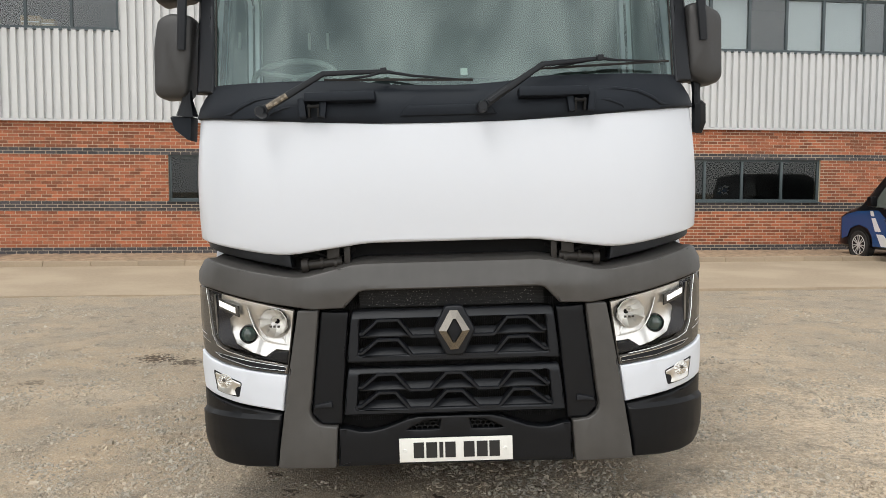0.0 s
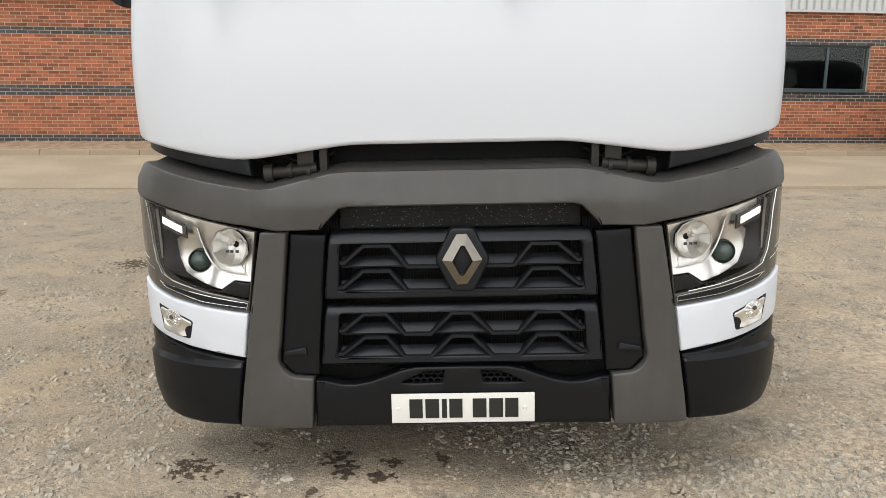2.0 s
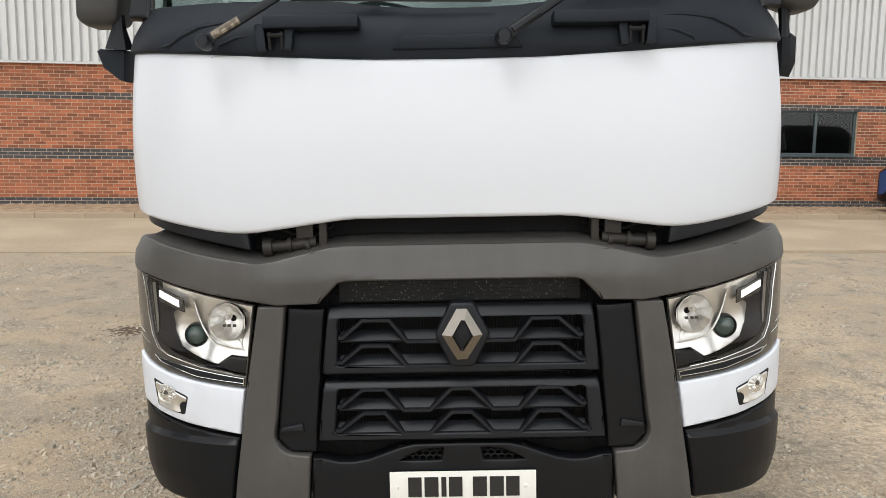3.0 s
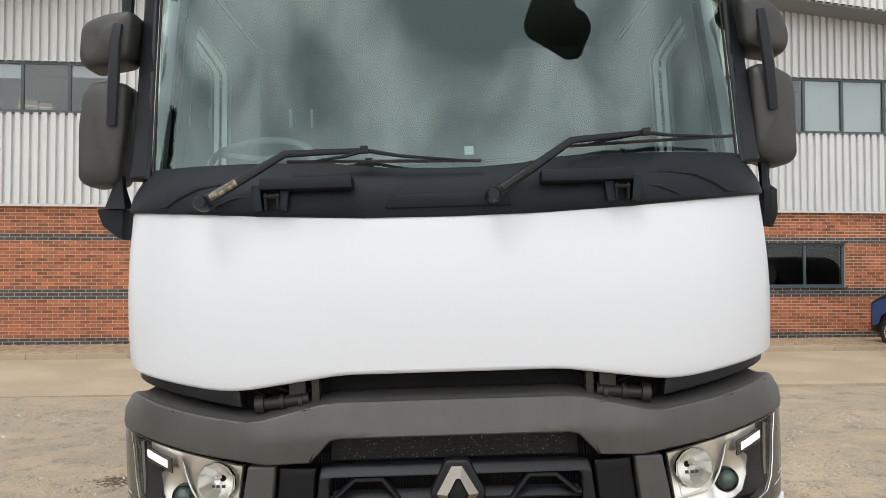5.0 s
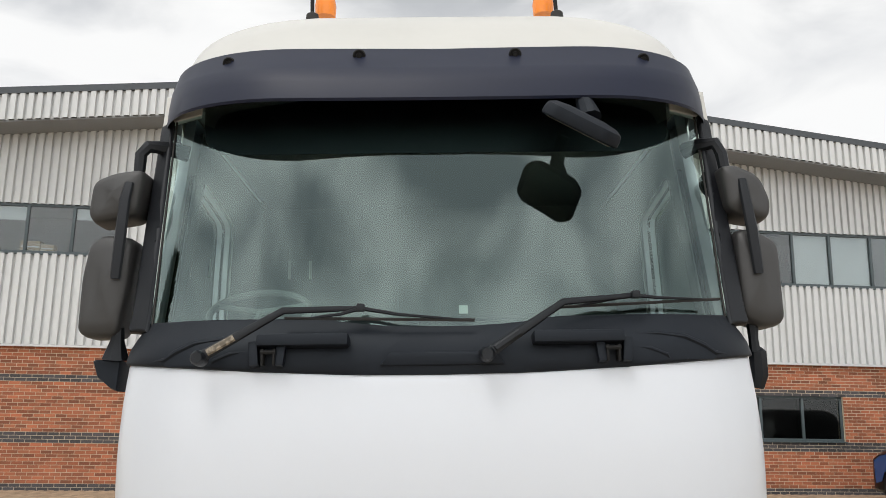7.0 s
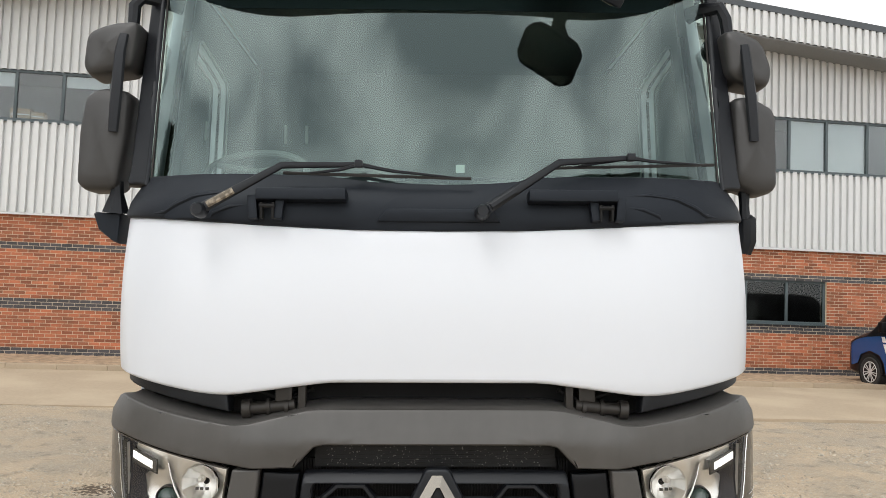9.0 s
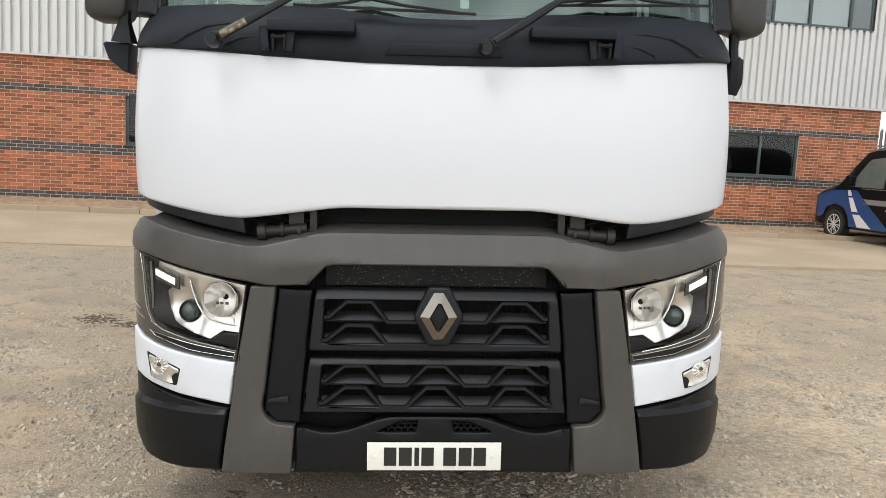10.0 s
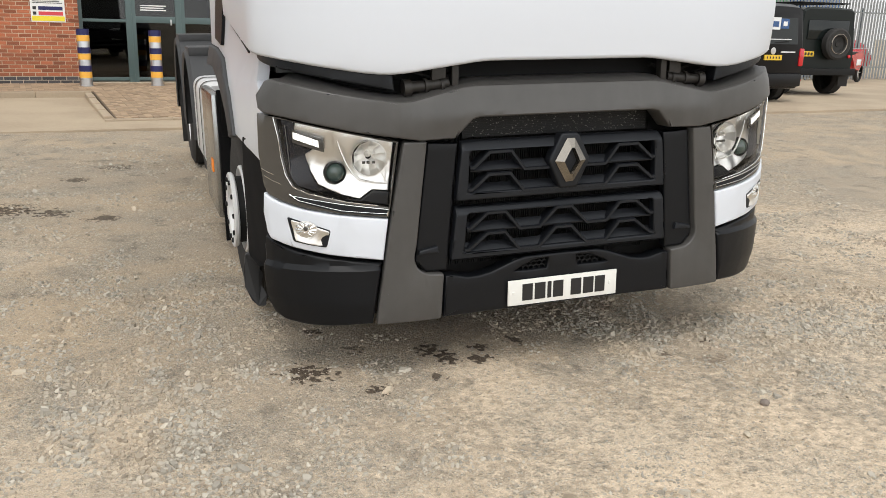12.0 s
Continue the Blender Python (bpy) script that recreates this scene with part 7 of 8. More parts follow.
def car_wheel(parent, x, y, r, width, sign, alloy=True):
    m = pose(x, y, r, 0, 0, 0 if sign > 0 else 180)
    bm = bmesh.new()
    w2 = width / 2
    lathe(bm, [(-w2, r * 0.66), (-w2, r * 0.9), (-w2 + 0.02, r), (w2 - 0.02, r), (w2, r * 0.9), (w2 - 0.01, r * 0.68)], 28, m)
    wh = part("wheel", bm, RUBBER, parent, "black tyre on a multi-spoke alloy wheel" if alloy else "black off-road tyre")
    bm = bmesh.new()
    lathe(bm, [(w2 - 0.012, r * 0.68), (w2 - 0.02, r * 0.62), (w2 - 0.07, r * 0.6), (w2 - 0.08, 0)], 28, m)
    # disc kept black for the shade in the gaps between spokes
    rim = part("rim", bm, DEEP, wh)
    if alloy:
        bm = bmesh.new()
        lathe(bm, [(w2 - 0.03, r * 0.60), (w2 - 0.008, r * 0.63), (w2 - 0.004, r * 0.67), (w2 - 0.012, r * 0.69)], 28, m)
        lathe(bm, [(w2 - 0.012, 0.055), (w2 - 0.004, 0.05), (w2 - 0.004, 0)], 16, m)
        part("rim_lip", bm, SPOKE, rim)
        for k in range(14):
            bm = bmesh.new()
            a = (k // 2) * math.tau / 7 + (0.16 if k % 2 else -0.16)
            box(bm, (w2 - 0.03, -0.011, 0.03), (w2 - 0.008, 0.011, r * 0.64), 0.003, m @ pose(0, 0, 0, math.degrees(a)))
            part("spoke", bm, SPOKE, wh, smooth=False)
    return wh


def decal(name, parent, x, pts, mat, sign=-1, label="", off=0.004):
    """A thin film or pane on the vehicle's side: outline in (y, z); x(z) is the half-width there."""
    bm = bmesh.new()
    fill(bm, [pts], 0.3, 0.08)
    for v in bm.verts:
        v.co = (sign * (x(v.co.y) + off), v.co.x, v.co.y)
    r = bmesh.ops.extrude_face_region(bm, geom=bm.faces[:])
    for v in [g for g in r["geom"] if isinstance(g, bmesh.types.BMVert)]:
        v.co.x += sign * 0.003
    return part(name, bm, mat, parent, label)


def parked_van():
    th = empty("van", pose(10.85, 17.65, 0.012, 0, 0, 8))
    tagged(th, "black van with blue front wrap parked facing the brick wall", "van")
    sec = [(-2.44, 0.34, 1.08, 1.80, 0.90, 0.935, 0.76), (-2.42, 0.30, 1.10, 1.90, 0.915, 0.947, 0.79), (-2.25, 0.28, 1.12, 1.955, 0.92, 0.95, 0.80), (-1.0, 0.26, 1.14, 1.975, 0.93, 0.952, 0.82),
           (0.45, 0.26, 1.14, 1.965, 0.93, 0.952, 0.82), (0.80, 0.26, 1.14, 1.91, 0.93, 0.952, 0.80), (1.20, 0.26, 1.13, 1.64, 0.93, 0.95, 0.78), (1.60, 0.26, 1.12, 1.30, 0.93, 0.945, 0.76),
           (1.72, 0.26, 1.10, 1.235, 0.93, 0.94, 0.76), (2.05, 0.26, 1.04, 1.16, 0.92, 0.93, 0.74), (2.28, 0.28, 0.96, 1.06, 0.88, 0.89, 0.70), (2.40, 0.32, 0.84, 0.94, 0.80, 0.80, 0.60), (2.45, 0.36, 0.70, 0.80, 0.70, 0.70, 0.50)]
    part("body", body_shell(sec), VAN_BLACK, th, angle=28)
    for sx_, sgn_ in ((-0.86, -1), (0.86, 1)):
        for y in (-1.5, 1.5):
            car_wheel(th, sx_, y, 0.335, 0.22, sgn_)
            bm = bmesh.new()
            prev = None
            for a in range(0, 181, 15):
                c, s = math.cos(radians(a)), math.sin(radians(a))
                row = [bm.verts.new((sgn_ * 0.958, y + 0.41 * c, 0.33 + 0.41 * s)), bm.verts.new((sgn_ * 0.962, y + 0.37 * c, 0.33 + 0.37 * s)), bm.verts.new((sgn_ * 0.80, y + 0.37 * c, 0.33 + 0.37 * s))]
                if prev:
                    for k in range(2):
                        bm.faces.new((prev[k], row[k], row[k + 1], prev[k + 1]))
                prev = row
            part("wheel_arch", bm, DEEP, th)
            # flat black disc painted on the side as the shaded wheel-arch opening
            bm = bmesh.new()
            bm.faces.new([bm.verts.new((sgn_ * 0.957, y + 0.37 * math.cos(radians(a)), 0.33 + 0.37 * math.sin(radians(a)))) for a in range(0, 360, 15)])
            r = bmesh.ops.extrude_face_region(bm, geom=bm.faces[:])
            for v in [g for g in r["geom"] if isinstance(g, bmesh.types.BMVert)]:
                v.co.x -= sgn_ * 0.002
            part("arch_shade", bm, DEEP, th)

    def half(z):
        return float(np.interp(z, [0.3, 0.75, 1.14, 1.55, 1.9], [0.935, 0.952, 0.942, 0.895, 0.82]))
    decal("front_window", th, half, rounded([(0.04, 1.19), (1.12, 1.19), (0.60, 1.72), (0.04, 1.78)], 0.05), PALE_GLASS, label="pale grey-green door glass")
    decal("side_window", th, half, rounded([(-1.05, 1.20), (-0.06, 1.20), (-0.06, 1.78), (-1.05, 1.80)], 0.06), DARK_GLASS, label="dark side glass")
    decal("rear_side_window", th, half, rounded([(-2.16, 1.22), (-1.10, 1.20), (-1.10, 1.80), (-2.12, 1.78)], 0.06), DARK_GLASS, label="dark rear side glass")
    decal("blue_wrap", th, half, [(-0.25, 0.32), (1.02, 0.32), (1.06, 0.55), (1.20, 0.72), (1.5, 0.80), (1.82, 0.70), (1.93, 0.5), (2.14, 0.45), (2.14, 0.93), (1.95, 1.03), (1.6, 1.10), (1.1, 1.13), (0.85, 1.13)], VAN_BLUE, label="bright blue front wrap", off=0.006)
    for pts in ([(1.14, 1.12), (1.04, 1.12), (0.98, 1.0), (1.10, 1.0)], [(1.08, 0.96), (0.95, 0.96), (0.74, 0.66), (0.94, 0.66)], [(0.90, 0.60), (0.68, 0.60), (0.30, 0.33), (0.74, 0.33)]):
        decal("white_stripe", th, half, pts, CAR_WHITE, label="white wrap stripe", off=0.010)
    decal("grey_stripe", th, half, [(-2.25, 0.84), (0.60, 0.84), (0.68, 0.95), (-2.25, 0.95)], STRIPE_GREY, off=0.006)
    for k in range(5):
        decal("text_bar", th, half, [(-0.1 - k * 0.36, 0.742), (-0.38 - k * 0.36, 0.742), (-0.38 - k * 0.36, 0.765), (-0.1 - k * 0.36, 0.765)], CAR_WHITE, off=0.006)
    decal("logo_panel", th, half, [(-1.66, 1.42), (-1.14, 1.42), (-1.12, 1.66), (-1.64, 1.66)], CAR_WHITE, label="white logo block", off=0.009)
    decal("logo_bar", th, half, [(-1.60, 1.48), (-1.20, 1.48), (-1.18, 1.60), (-1.58, 1.60)], VAN_BLUE, off=0.0135)
    decal("logo_panel", th, half, [(-1.96, 1.43), (-1.69, 1.43), (-1.67, 1.63), (-1.94, 1.63)], VAN_BLUE, label="blue logo block", off=0.009)
    decal("logo_bar", th, half, [(-1.91, 1.48), (-1.74, 1.48), (-1.72, 1.58), (-1.89, 1.58)], CAR_WHITE, off=0.0135)
    for z, mat, nm in ((1.16, STEEL, "trim_strip"),):
        decal(nm, th, half, [(-2.2, z), (0.7, z), (0.7, z + 0.012), (-2.2, z + 0.012)], mat, off=0.006)
    bm = bmesh.new()
    box(bm, (-1.10, 0.93, 1.20), (-0.93, 1.08, 1.40), 0.04)
    part("wing_mirror", bm, VAN_BLACK, th)
    # rear
    bm = bmesh.new()
    v = [bm.verts.new(p) for p in ((-0.72, -2.452, 1.22), (0.72, -2.452, 1.22), (0.64, -2.425, 1.76), (-0.64, -2.425, 1.76))]
    f = bm.faces.new(v)
    r = bmesh.ops.extrude_face_region(bm, geom=[f])
    for q in [g for g in r["geom"] if isinstance(g, bmesh.types.BMVert)]:
        q.co.y -= 0.012
    part("rear_window", bm, DARK_GLASS, th, "dark rear glass")
    for x0, z0, x1, z1, mat, nm, lb in ((-0.26, 0.90, 0.26, 1.01, YELLOW_PLATE, "number_plate", "yellow number plate with plain bars"), (-0.66, 1.06, -0.24, 1.085, CAR_WHITE, "text_bar", ""), (0.24, 1.06, 0.66, 1.085, CAR_WHITE, "text_bar", ""),
                                    (-0.36, 1.48, 0.10, 1.70, CAR_WHITE, "logo_panel", "white logo block"), (0.12, 1.50, 0.36, 1.68, VAN_BLUE, "logo_panel", "blue logo block"), (-0.55, 1.30, 0.5, 1.315, CAR_WHITE, "text_bar", "")):
        bm = bmesh.new()
        box(bm, (x0, -2.474, z0), (x1, -2.44, z1), 0.002)
        part(nm, bm, mat, th, lb, smooth=False)
    for k in range(5):
        bm = bmesh.new()
        box(bm, (-0.20 + k * 0.09, -2.477, 0.932), (-0.165 + k * 0.09, -2.473, 0.978))
        part("plate_bar", bm, INK, th, smooth=False)
    bm = bmesh.new()
    box(bm, (-0.30, -2.479, 1.53), (0.04, -2.473, 1.63))
    part("logo_bar", bm, VAN_BLUE, th, smooth=False)
    bm = bmesh.new()
    box(bm, (0.18, -2.479, 1.55), (0.30, -2.473, 1.63))
    part("logo_bar", bm, CAR_WHITE, th, smooth=False)
    bm = bmesh.new()
    lathe(bm, [(0, 0.075), (0.012, 0.07), (0.014, 0)], 20, pose(0, -2.447, 1.09, 0, 0, -90))
    part("rear_badge", bm, ALLOY, th, "round silver badge")
    for s in (-1, 1):
        bm = bmesh.new()
        box(bm, (s * 0.885 - 0.07, -2.470, 0.77), (s * 0.885 + 0.075, -2.28, 1.15), 0.035)
        part("tail_lamp", bm, RED_LENS, th, "red tail lamp")
        bm = bmesh.new()
        box(bm, (s * 0.80 - 0.16, -2.478, 0.46), (s * 0.80 + 0.14, -2.44, 0.50), 0.006)
        part("reflector", bm, RED_LENS, th)
    bm = bmesh.new()
    box(bm, (-0.93, -2.50, 0.34), (0.93, -2.30, 0.62), 0.05)
    part("rear_bumper", bm, VAN_BLACK, th)
    bm = bmesh.new()
    tube(bm, [(0.0, -2.46, 1.24), (0.42, -2.462, 1.27)], 0.012, 6)
    part("rear_wiper", bm, DEEP, th)
    # tall glasshouse
    for ob in th.children_recursive:
        for v in ob.data.vertices:
            if v.co.z > 1.12:
                v.co.z = 1.12 + (v.co.z - 1.12) * 1.14
            if v.co.y < -0.3 and not ob.name.startswith(("wheel", "rim", "spoke", "arch")):
                v.co.y = -0.3 + (v.co.y + 0.3) * 0.90


parked_van()


def offroader():
    th = empty("off_road_car", pose(14.35, 19.2, 0.012, 0, 0, -1))
    tagged(th, "boxy black four-wheel-drive car with a spare wheel on its back door", "car")
    sec = [(-1.95, 0.55, 1.15, 2.06, 0.84, 0.86, 0.74), (-1.90, 0.52, 1.18, 2.10, 0.86, 0.88, 0.78), (0.4, 0.52, 1.2, 2.12, 0.86, 0.88, 0.77), (0.62, 0.52, 1.2, 1.5, 0.86, 0.88, 0.74), (0.75, 0.52, 1.1, 1.24, 0.86, 0.86, 0.70), (2.0, 0.52, 1.05, 1.16, 0.84, 0.84, 0.66)]
    part("body", body_shell(sec), GREEN_BLACK, th, angle=28)
    for s in (-1, 1):
        for y in (-1.35, 1.25):
            car_wheel(th, s * 0.76, y, 0.41, 0.27, s, False)
        bm = bmesh.new()
        box(bm, (s * 0.76 - 0.15, -1.86, 0.22), (s * 0.76 + 0.15, -1.845, 0.62), 0.004)
        part("mudflap", bm, RUBBER, th)
        bm = bmesh.new()
        lathe(bm, [(0, 0.04), (0.03, 0.04), (0.035, 0)], 16, pose(s * 0.74, -1.95, 0.95, 0, 0, -90))
        part("tail_lamp", bm, RED_LENS, th)
    bm = bmesh.new()
    lathe(bm, [(-0.11, 0.20), (-0.11, 0.33), (-0.08, 0.375), (0.08, 0.375), (0.11, 0.33), (0.10, 0.20), (0.04, 0.19), (0.03, 0.07), (0.05, 0.06), (0.05, 0)], 32, pose(0.18, -2.08, 1.25, 0, 0, -90))
    part("spare_wheel", bm, RUBBER, th, "black spare wheel")
    bm = bmesh.new()
    tube(bm, [Vector((0.18 + 0.235 * math.cos(a * math.tau / 28), -2.185, 1.25 + 0.235 * math.sin(a * math.tau / 28))) for a in range(29)], 0.014, 6, False)
    part("spare_rim", bm, SATIN_METAL, th)
    bm = bmesh.new()
    box(bm, (-0.86, -2.12, 0.50), (0.86, -1.92, 0.66), 0.03)
    part("rear_bumper", bm, DEEP, th)
    bm = bmesh.new()
    box(bm, (-0.78, -1.975, 0.94), (-0.36, -1.955, 1.06), 0.003)
    part("number_plate", bm, YELLOW_PLATE, th, "yellow number plate with plain bars")
    for k in range(4):
        bm = bmesh.new()
        box(bm, (-0.73 + k * 0.09, -1.979, 0.965), (-0.67 + k * 0.09, -1.974, 1.035))
        part("plate_bar", bm, INK, th, smooth=False)
    bm = bmesh.new()
    box(bm, (-0.62, -1.975, 1.34), (0.62, -1.94, 1.80), 0.02)
    part("rear_window", bm, DARK_GLASS, th)
    bm = bmesh.new()
    for x in (-0.7, 0.7):
        tube(bm, [(x, -1.8, 2.21), (x, 0.2, 2.21)], 0.016, 6)
    for k in range(7):
        tube(bm, [(-0.7, -1.8 + k * 0.33, 2.21), (0.7, -1.8 + k * 0.33, 2.21)], 0.012, 6)
    for x in (-0.7, 0.7):
        for y in (-1.7, -0.7, 0.1):
            tube(bm, [(x, y, 2.06), (x, y, 2.21)], 0.012, 6)
    part("roof_rack", bm, DEEP, th, "black tubular roof rack")


offroader()


def motorbike():
    th = empty("motorbike", pose(20.1, 22.0, 0.012, 0, 0, -62))
    tagged(th, "red and white motorbike parked by the palisade fence", "motorbike")
    for y in (-0.68, 0.70):
        bm = bmesh.new()
        lathe(bm, [(-0.05, 0.24), (-0.06, 0.28), (-0.03, 0.31), (0.03, 0.31), (0.06, 0.28), (0.05, 0.24)], 24, pose(0, y, 0.31))
        part("wheel", bm, RUBBER, th)
        bm = bmesh.new()
        for k in range(6):
            a = k * math.tau / 6
            tube(bm, [(0, y, 0.31), (0, y + 0.25 * math.cos(a), 0.31 + 0.25 * math.sin(a))], 0.014, 6)
        part("spokes", bm, ALLOY, th)
    bm = bmesh.new()
    lp = rounded([(-0.72, 0.88), (-0.45, 0.72), (-0.2, 0.45), (0.25, 0.38), (0.5, 0.55), (0.62, 0.85), (0.45, 1.08), (0.2, 0.98), (-0.15, 0.95), (-0.4, 0.90)], 0.08)
    fill(bm, [lp], 0.1, 0.1)
    r = bmesh.ops.extrude_face_region(bm, geom=bm.faces[:])
    for v in [g for g in r["geom"] if isinstance(g, bmesh.types.BMVert)]:
        v.co.z = 0.28
    for v in bm.verts:
        v.co = (v.co.z - 0.14, v.co.x, v.co.y)
    part("fairing", bm, RED, th, "red fairing")
    bm = bmesh.new()
    box(bm, (-0.16, -0.1, 0.55), (0.16, 0.35, 0.75), 0.04)
    part("side_panel", bm, CAR_WHITE, th, "white side panel")
    bm = bmesh.new()
    box(bm, (-0.13, -0.62, 0.88), (0.13, 0.05, 0.98), 0.04)
    part("saddle", bm, RUBBER, th)
    bm = bmesh.new()
    tube(bm, [(-0.32, 0.38, 1.08), (0, 0.46, 1.06), (0.32, 0.38, 1.08)], 0.016, 6)
    tube(bm, [(0, 0.45, 1.05), (0, 0.70, 0.31)], 0.03, 8)
    part("fork", bm, ALLOY, th)


motorbike()


def simple_car(name, m, paint, label, tall):
    th = empty(name, m)
    tagged(th, label, "van" if tall else "car")
    if tall:
        sec = [(-2.5, 0.4, 1.2, 2.2, 0.9, 0.95, 0.8), (-2.4, 0.36, 1.25, 2.35, 0.94, 0.98, 0.86), (1.2, 0.36, 1.25, 2.35, 0.94, 0.98, 0.84), (1.8, 0.36, 1.2, 1.55, 0.94, 0.96, 0.8), (2.5, 0.4, 0.95, 1.1, 0.85, 0.88, 0.7)]
    else:
        sec = [(-2.0, 0.4, 0.8, 0.95, 0.75, 0.78, 0.6), (-1.8, 0.3, 0.9, 1.2, 0.82, 0.86, 0.62), (-1.2, 0.26, 0.92, 1.44, 0.84, 0.87, 0.62), (0.1, 0.26, 0.92, 1.46, 0.84, 0.87, 0.62), (0.9, 0.26, 0.92, 1.05, 0.84, 0.87, 0.66), (1.8, 0.3, 0.78, 0.86, 0.8, 0.8, 0.6), (2.05, 0.38, 0.6, 0.68, 0.66, 0.66, 0.5)]
    part("body", body_shell(sec), paint, th, angle=28)
    for s in (-1, 1):
        for y in (-1.35, 1.35):
            car_wheel(th, s * 0.78, y, 0.32, 0.2, s)
        w = (lambda z: float(np.interp(z, [0.9, 1.25, 2.3], [0.88, 0.97, 0.86]))) if tall else (lambda z: float(np.interp(z, [0.9, 1.44], [0.87, 0.66])))
        decal("side_window", th, w, rounded([(0.3, 1.3), (1.4, 1.3), (1.1, 1.95), (0.3, 2.0)] if tall else [(-1.2, 0.98), (0.6, 0.98), (0.1, 1.36), (-1.0, 1.36)], 0.05), DARK_GLASS, sign=s, off=0.012)
    return th


simple_car("car", pose(22.3, 26.3, 0.012, 0, 0, 75), RED, "red hatchback parked behind the fence", False)
simple_car("van", pose(18.2, 27.4, 0.012, 0, 0, 70), CAR_WHITE, "white panel van parked behind the fence", True)
simple_car("van", pose(24.6, 29.0, 0.012, 0, 0, 80), CAR_WHITE, "white panel van parked behind the fence", True)
for m, mat, lb, sz in ((pose(18.4, 25.2, 0.012, 0, 0, 8), TARP, "green tarpaulin cover over a load", (1.0, 0.9, 2.9)), (pose(16.1, 25.0, 0.012, 0, 0, 8), PALE_SHEET, "pale grey sheet over a load", (1.0, 0.9, 2.55)), (pose(20.9, 25.4, 0.012, 0, 0, 8), VAN_BLUE, "blue sheet over a tall load", (1.0, 0.9, 3.1))):
    bm = bmesh.new()
    box(bm, (-sz[0], -sz[1], 0), (sz[0], sz[1], sz[2]), 0.22)
    ob = new("covered_load", mesh_of(bm, "covered_load"))
    ob.data.materials.append(mat)
    ob.matrix_world = m
    tagged(ob, lb, "covered load")


# ---------- palisade fence ----------
GALV = material("dull_galvanised_steel", (0.25, 0.26, 0.26), 0.5, 0.6, vary=0.12, scale=5, fine=50)
fence = empty("fence", pose(12.25, 22.25, 0.0, 0, 0, 7))
tagged(fence, "grey galvanised palisade fence with pointed pales", "fence")


def palisade():
    bm = bmesh.new()
    prof = [(-0.046, 0.0), (-0.028, -0.02), (-0.010, 0.0), (0.010, 0.0), (0.028, -0.02), (0.046, 0.0)]
    tops = [2.63, 2.70, 2.66, 2.66, 2.70, 2.63]
    lo = [bm.verts.new((x, y, 0.06)) for x, y in prof]
    hi = [bm.verts.new((x, y, z)) for (x, y), z in zip(prof, tops)]
    lo2 = [bm.verts.new((x, y + 0.003, 0.06)) for x, y in prof]
    hi2 = [bm.verts.new((x, y + 0.003, z)) for (x, y), z in zip(prof, tops)]
    tip = bm.verts.new((0, -0.004, 2.77))
    for k in range(5):
        bm.faces.new((lo[k], lo[k + 1], hi[k + 1], hi[k]))
        bm.faces.new((lo2[k], hi2[k], hi2[k + 1], lo2[k + 1]))
    bm.faces.new((hi[2], hi[3], tip))
    me = mesh_of(bm, "pale", False)
    me.materials.append(GALV)
    n = 95
    for k in range(n):
        ob = new("pale", me)
        ob.parent = fence
        ob.location = (0.10 + k * 0.152, 0, 0)
    for z in (0.45, 2.25):
        bm = bmesh.new()
        box(bm, (0, 0.004, z - 0.025), (n * 0.152 + 0.1, 0.05, z + 0.025), 0.004)
        part("rail", bm, GALV, fence)
    for k in range(7):
        bm = bmesh.new()
        box(bm, (k * 2.4 - 0.03, 0.05, 0.0), (k * 2.4 + 0.03, 0.11, 2.4), 0.004)
        part("post", bm, GALV, fence)


palisade()


# ---------- conifers at the side of the yard, mirrored in the windscreen ----------
NEEDLE = material("dark_conifer_foliage", (0.05, 0.075, 0.045), 0.8, vary=0.4, scale=2, fine=14, per_piece=0.35)
BARK = material("grey_brown_bark", (0.11, 0.085, 0.065), 0.9, vary=0.3, scale=8, fine=60)


def conifer(x, y, h, spread, seed):
    th = empty("conifer", pose(x, y, 0))
    tagged(th, "tall dark green conifer at the yard's edge", "tree", group="conifers beside the yard")
    rnd = random.Random(seed)
    bm = bmesh.new()
    tube(bm, [(0, 0, -0.1), (0.03, 0, h * 0.4), (0, 0.04, h * 0.96)], [0.17, 0.11, 0.02], 8)
    part("trunk", bm, BARK, th)
    verts, faces = [], []
    for k in range(4200):
        t = rnd.random() ** 0.8
        z = 0.5 + t * (h - 0.3)
        r = spread * (1 - t) ** 0.75 * (0.35 + 0.65 * rnd.random() ** 0.5) * (0.8 + 0.3 * math.sin(9 * t + seed))
        a = rnd.random() * math.tau
        p = Vector((r * math.cos(a), r * math.sin(a), z))
        d = Vector((math.cos(a), math.sin(a), rnd.uniform(0.6, 2.2))).normalized()
        w = d.cross(Vector((rnd.uniform(-1, 1), rnd.uniform(-1, 1), 0.3))).normalized()
        ln, wd = rnd.uniform(0.4, 0.9), rnd.uniform(0.10, 0.22)
        b = len(verts)
        verts.extend([p - w * wd, p + d * ln * 0.5 - w * wd * 0.8, p + d * ln, p + d * ln * 0.45 + w * wd])
        faces.append((b, b + 1, b + 2, b + 3))
    me = bpy.data.meshes.new("crown")
    me.from_pydata([tuple(v) for v in verts], [], faces)
    me.materials.append(NEEDLE)
    ob = new("crown", me)
    ob.parent = th
    tagged(ob, kind="stuff")


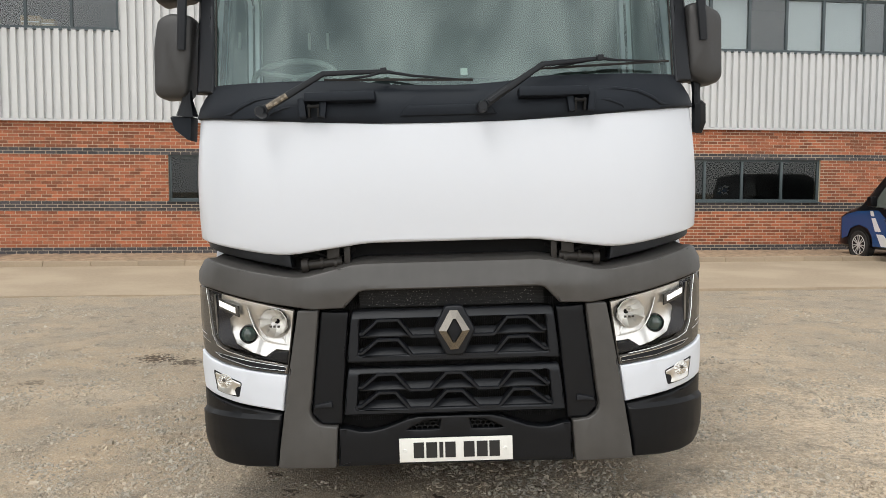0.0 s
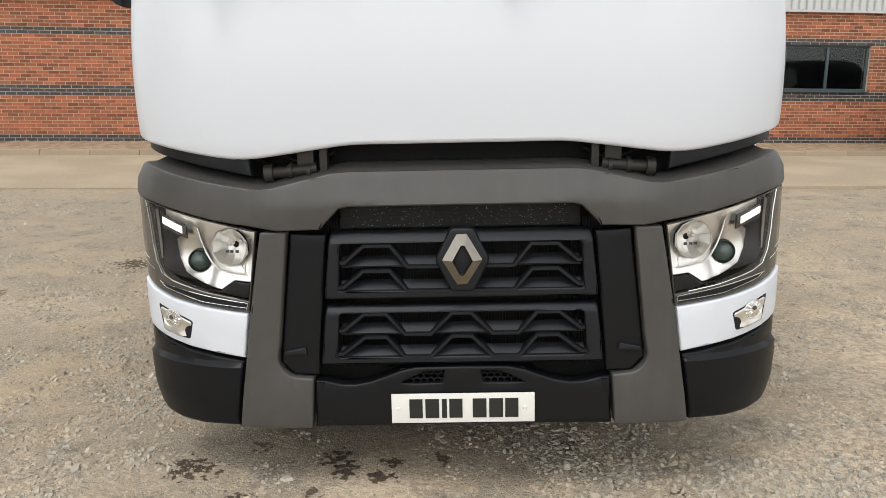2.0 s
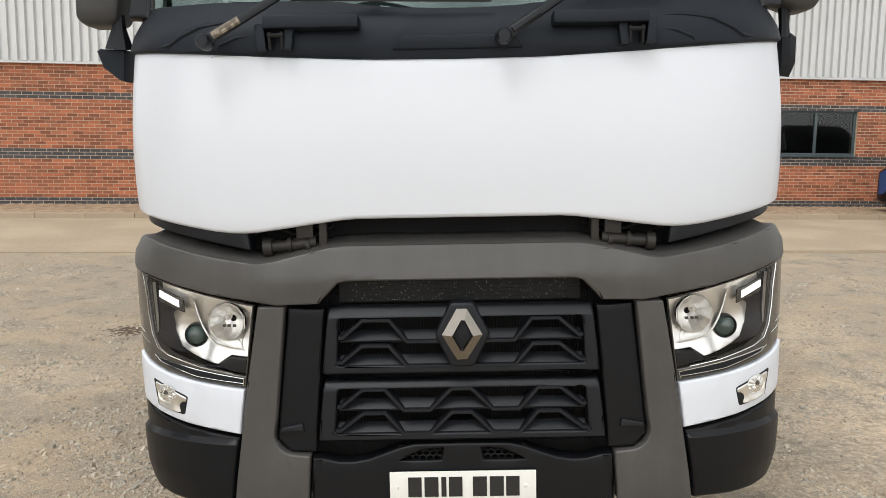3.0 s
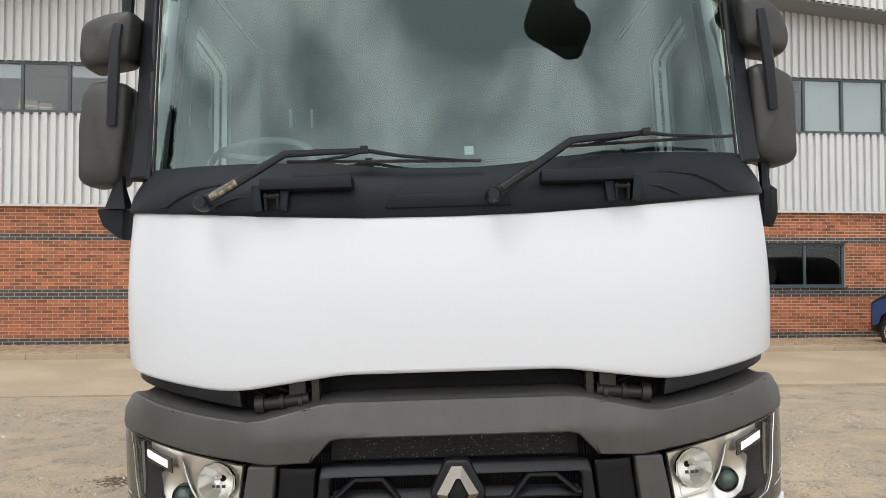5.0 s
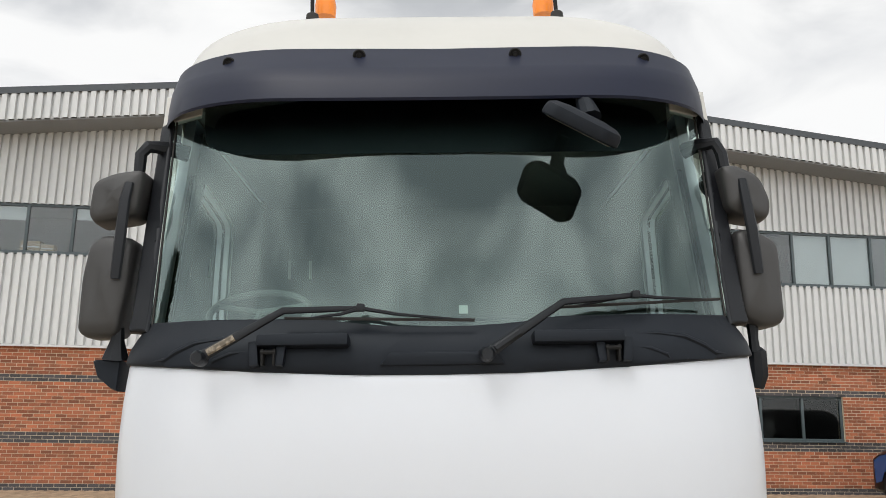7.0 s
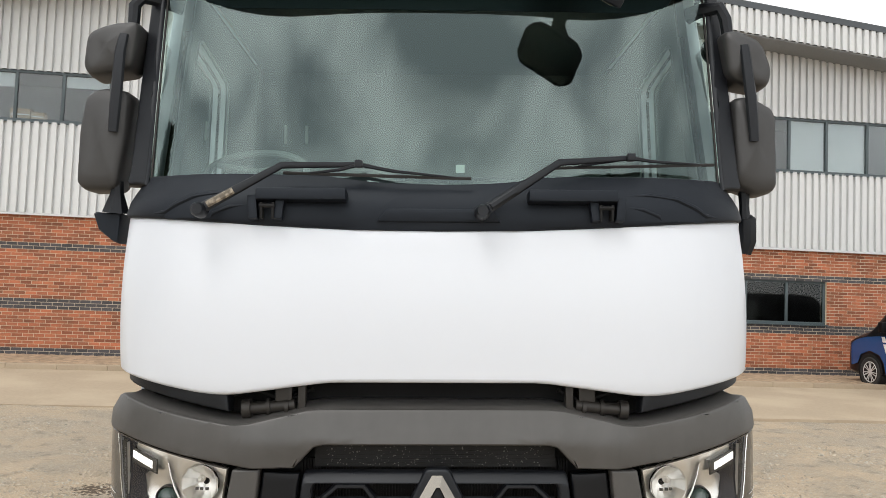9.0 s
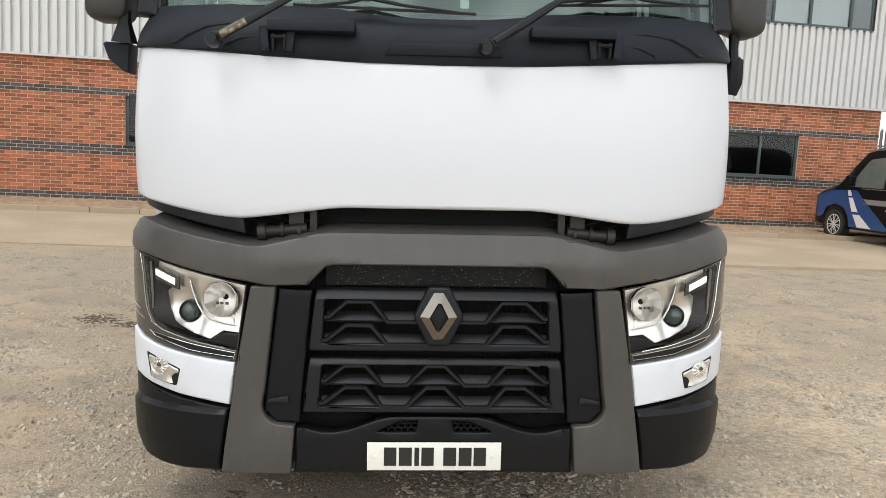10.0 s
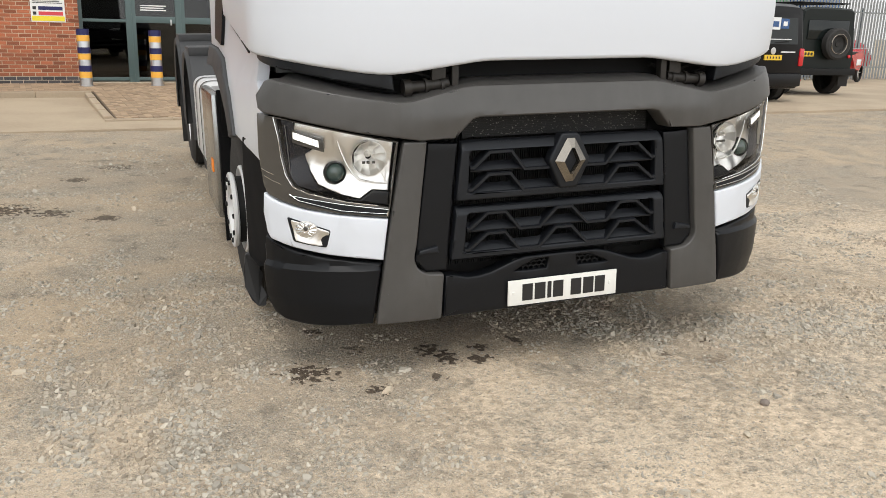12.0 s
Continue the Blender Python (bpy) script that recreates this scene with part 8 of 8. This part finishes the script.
for k, (x, y, h, w) in enumerate(((-27.0, -9.0, 14.5, 2.2), (-26.0, -5.2, 16.0, 2.4), (-27.5, -1.6, 17.5, 2.6), (-26.5, 2.2, 16.0, 2.3), (-27.5, 6.0, 14.0, 2.2))):
    conifer(x, y, h, w, k + 3)


# ---------- loose stones ----------
STONE = material("grey_tan_stone_chip", (0.385, 0.350, 0.290), 0.9, vary=0.16, scale=3, fine=90, second=(0.41, 0.335, 0.245), second_amount=0.8, per_piece=0.30)


def stones():
    """Loose chips in drifts over the yard, one joined mesh: flat-topped angular slabs, most of them sunk."""
    rnd = np.random.default_rng(11)
    n = 120000
    y = 2.2 + 9.0 * rnd.random(n * 4) ** 2.0
    x = -0.45 + (2.1 + 0.62 * (y - 2.2)) * rnd.uniform(-1, 1, n * 4)
    keep, out_v, out_f = [], [], []
    for a, b, r in zip(x, y, rnd.random(n * 4)):
        d = min(0.62, max(0.05, 0.30 + 0.9 * noise.noise((a * 0.9, b * 0.9, 8.0)) + 0.9 * noise.noise((a * 3.4, b * 3.4, 2.0)) + 0.4 * noise.noise((a * 11, b * 11, 4.0))))
        if b < 5.5 and min(math.hypot(a - p, b - q) / w for p, q, w, _ in STREAK) < 0.8:
            d *= 0.35
        if r < d:
            keep.append((a, b, d))
        if len(keep) >= n:
            break
    ring = np.arange(6) * math.tau / 6
    faces = [(k, (k + 1) % 6, 6 + (k + 1) % 6, 6 + k) for k in range(6)] + [(6, 7, 8, 9, 10, 11)]
    for k, (a, b, d) in enumerate(keep):
        s = 0.0024 + 0.0078 * rnd.random() ** 2.3 * min(1.3, 0.5 + 1.4 * d) + (0.013 * rnd.random() if rnd.random() < 0.045 * d else 0.0)
        z = ground_z(a, b) - 0.001 - 0.15 * s
        t = ring + rnd.random() * math.tau + 0.28 * rnd.standard_normal(6)
        t.sort()
        rad = s * (1 + 0.15 * rnd.standard_normal(6).clip(-1.6, 1.6))
        wide, turn = 1 + 0.7 * rnd.random(), rnd.random() * math.tau
        px, py = rad * np.cos(t) * wide, rad * np.sin(t)
        c, q = math.cos(turn), math.sin(turn)
        px, py = c * px - q * py, q * px + c * py
        rise = s * rnd.uniform(0.5, 1.05)
        gx, gy = (0.22 * rnd.standard_normal(2)).clip(-0.45, 0.45)
        small = rnd.uniform(0.6, 0.82)
        base = len(out_v)
        out_v.extend((a + u, b + v, z - 0.3 * s) for u, v in zip(px, py))
        out_v.extend((a + u * small, b + v * small, z + rise + gx * u + gy * v) for u, v in zip(px, py))
        out_f.extend(tuple(base + i for i in f) for f in faces)
    me = bpy.data.meshes.new("loose_stones")
    me.from_pydata(out_v, [], out_f)
    me.materials.append(STONE)
    ob = new("loose_stones", me)
    tagged(ob, "loose grey and tan stone chips on the yard", "gravel", kind="stuff")


stones()


PEBBLE = material("dull_brown_pebble", (0.20, 0.165, 0.14), 0.85, vary=0.25, scale=40, fine=160, bump=0.3, bump_scale=220)
PALE_PEBBLE = material("pale_buff_pebble", (0.46, 0.40, 0.31), 0.85, vary=0.2, scale=40, fine=160, bump=0.3, bump_scale=220)


def pebble(x, y, r, mat, label, seed):
    """One larger loose stone."""
    bm = bmesh.new()
    bmesh.ops.create_icosphere(bm, subdivisions=3, radius=1.0)
    for v in bm.verts:
        k = 1 + 0.22 * noise.noise(v.co * 1.6 + Vector((seed, 0, 0))) + 0.05 * noise.noise(v.co * 6)
        v.co = (v.co.x * r * k * 1.15, v.co.y * r * k * 0.85, v.co.z * r * k * 0.6)
    ob = new("stone", mesh_of(bm, "stone"))
    ob.data.materials.append(mat)
    ob.matrix_world = pose(x, y, ground_z(x, y) + r * 0.38, 0, 0, 40 * seed)
    tagged(ob, label, "stone", group="larger loose stones")


pebble(0.61, 3.14, 0.021, PEBBLE, "brown loose stone lying on the gravel", 1)
pebble(0.36, 2.94, 0.015, PALE_PEBBLE, "pale buff loose stone lying on the gravel", 2)
pebble(1.69, 5.63, 0.024, PALE_PEBBLE, "pale buff loose stone lying on the gravel", 3)
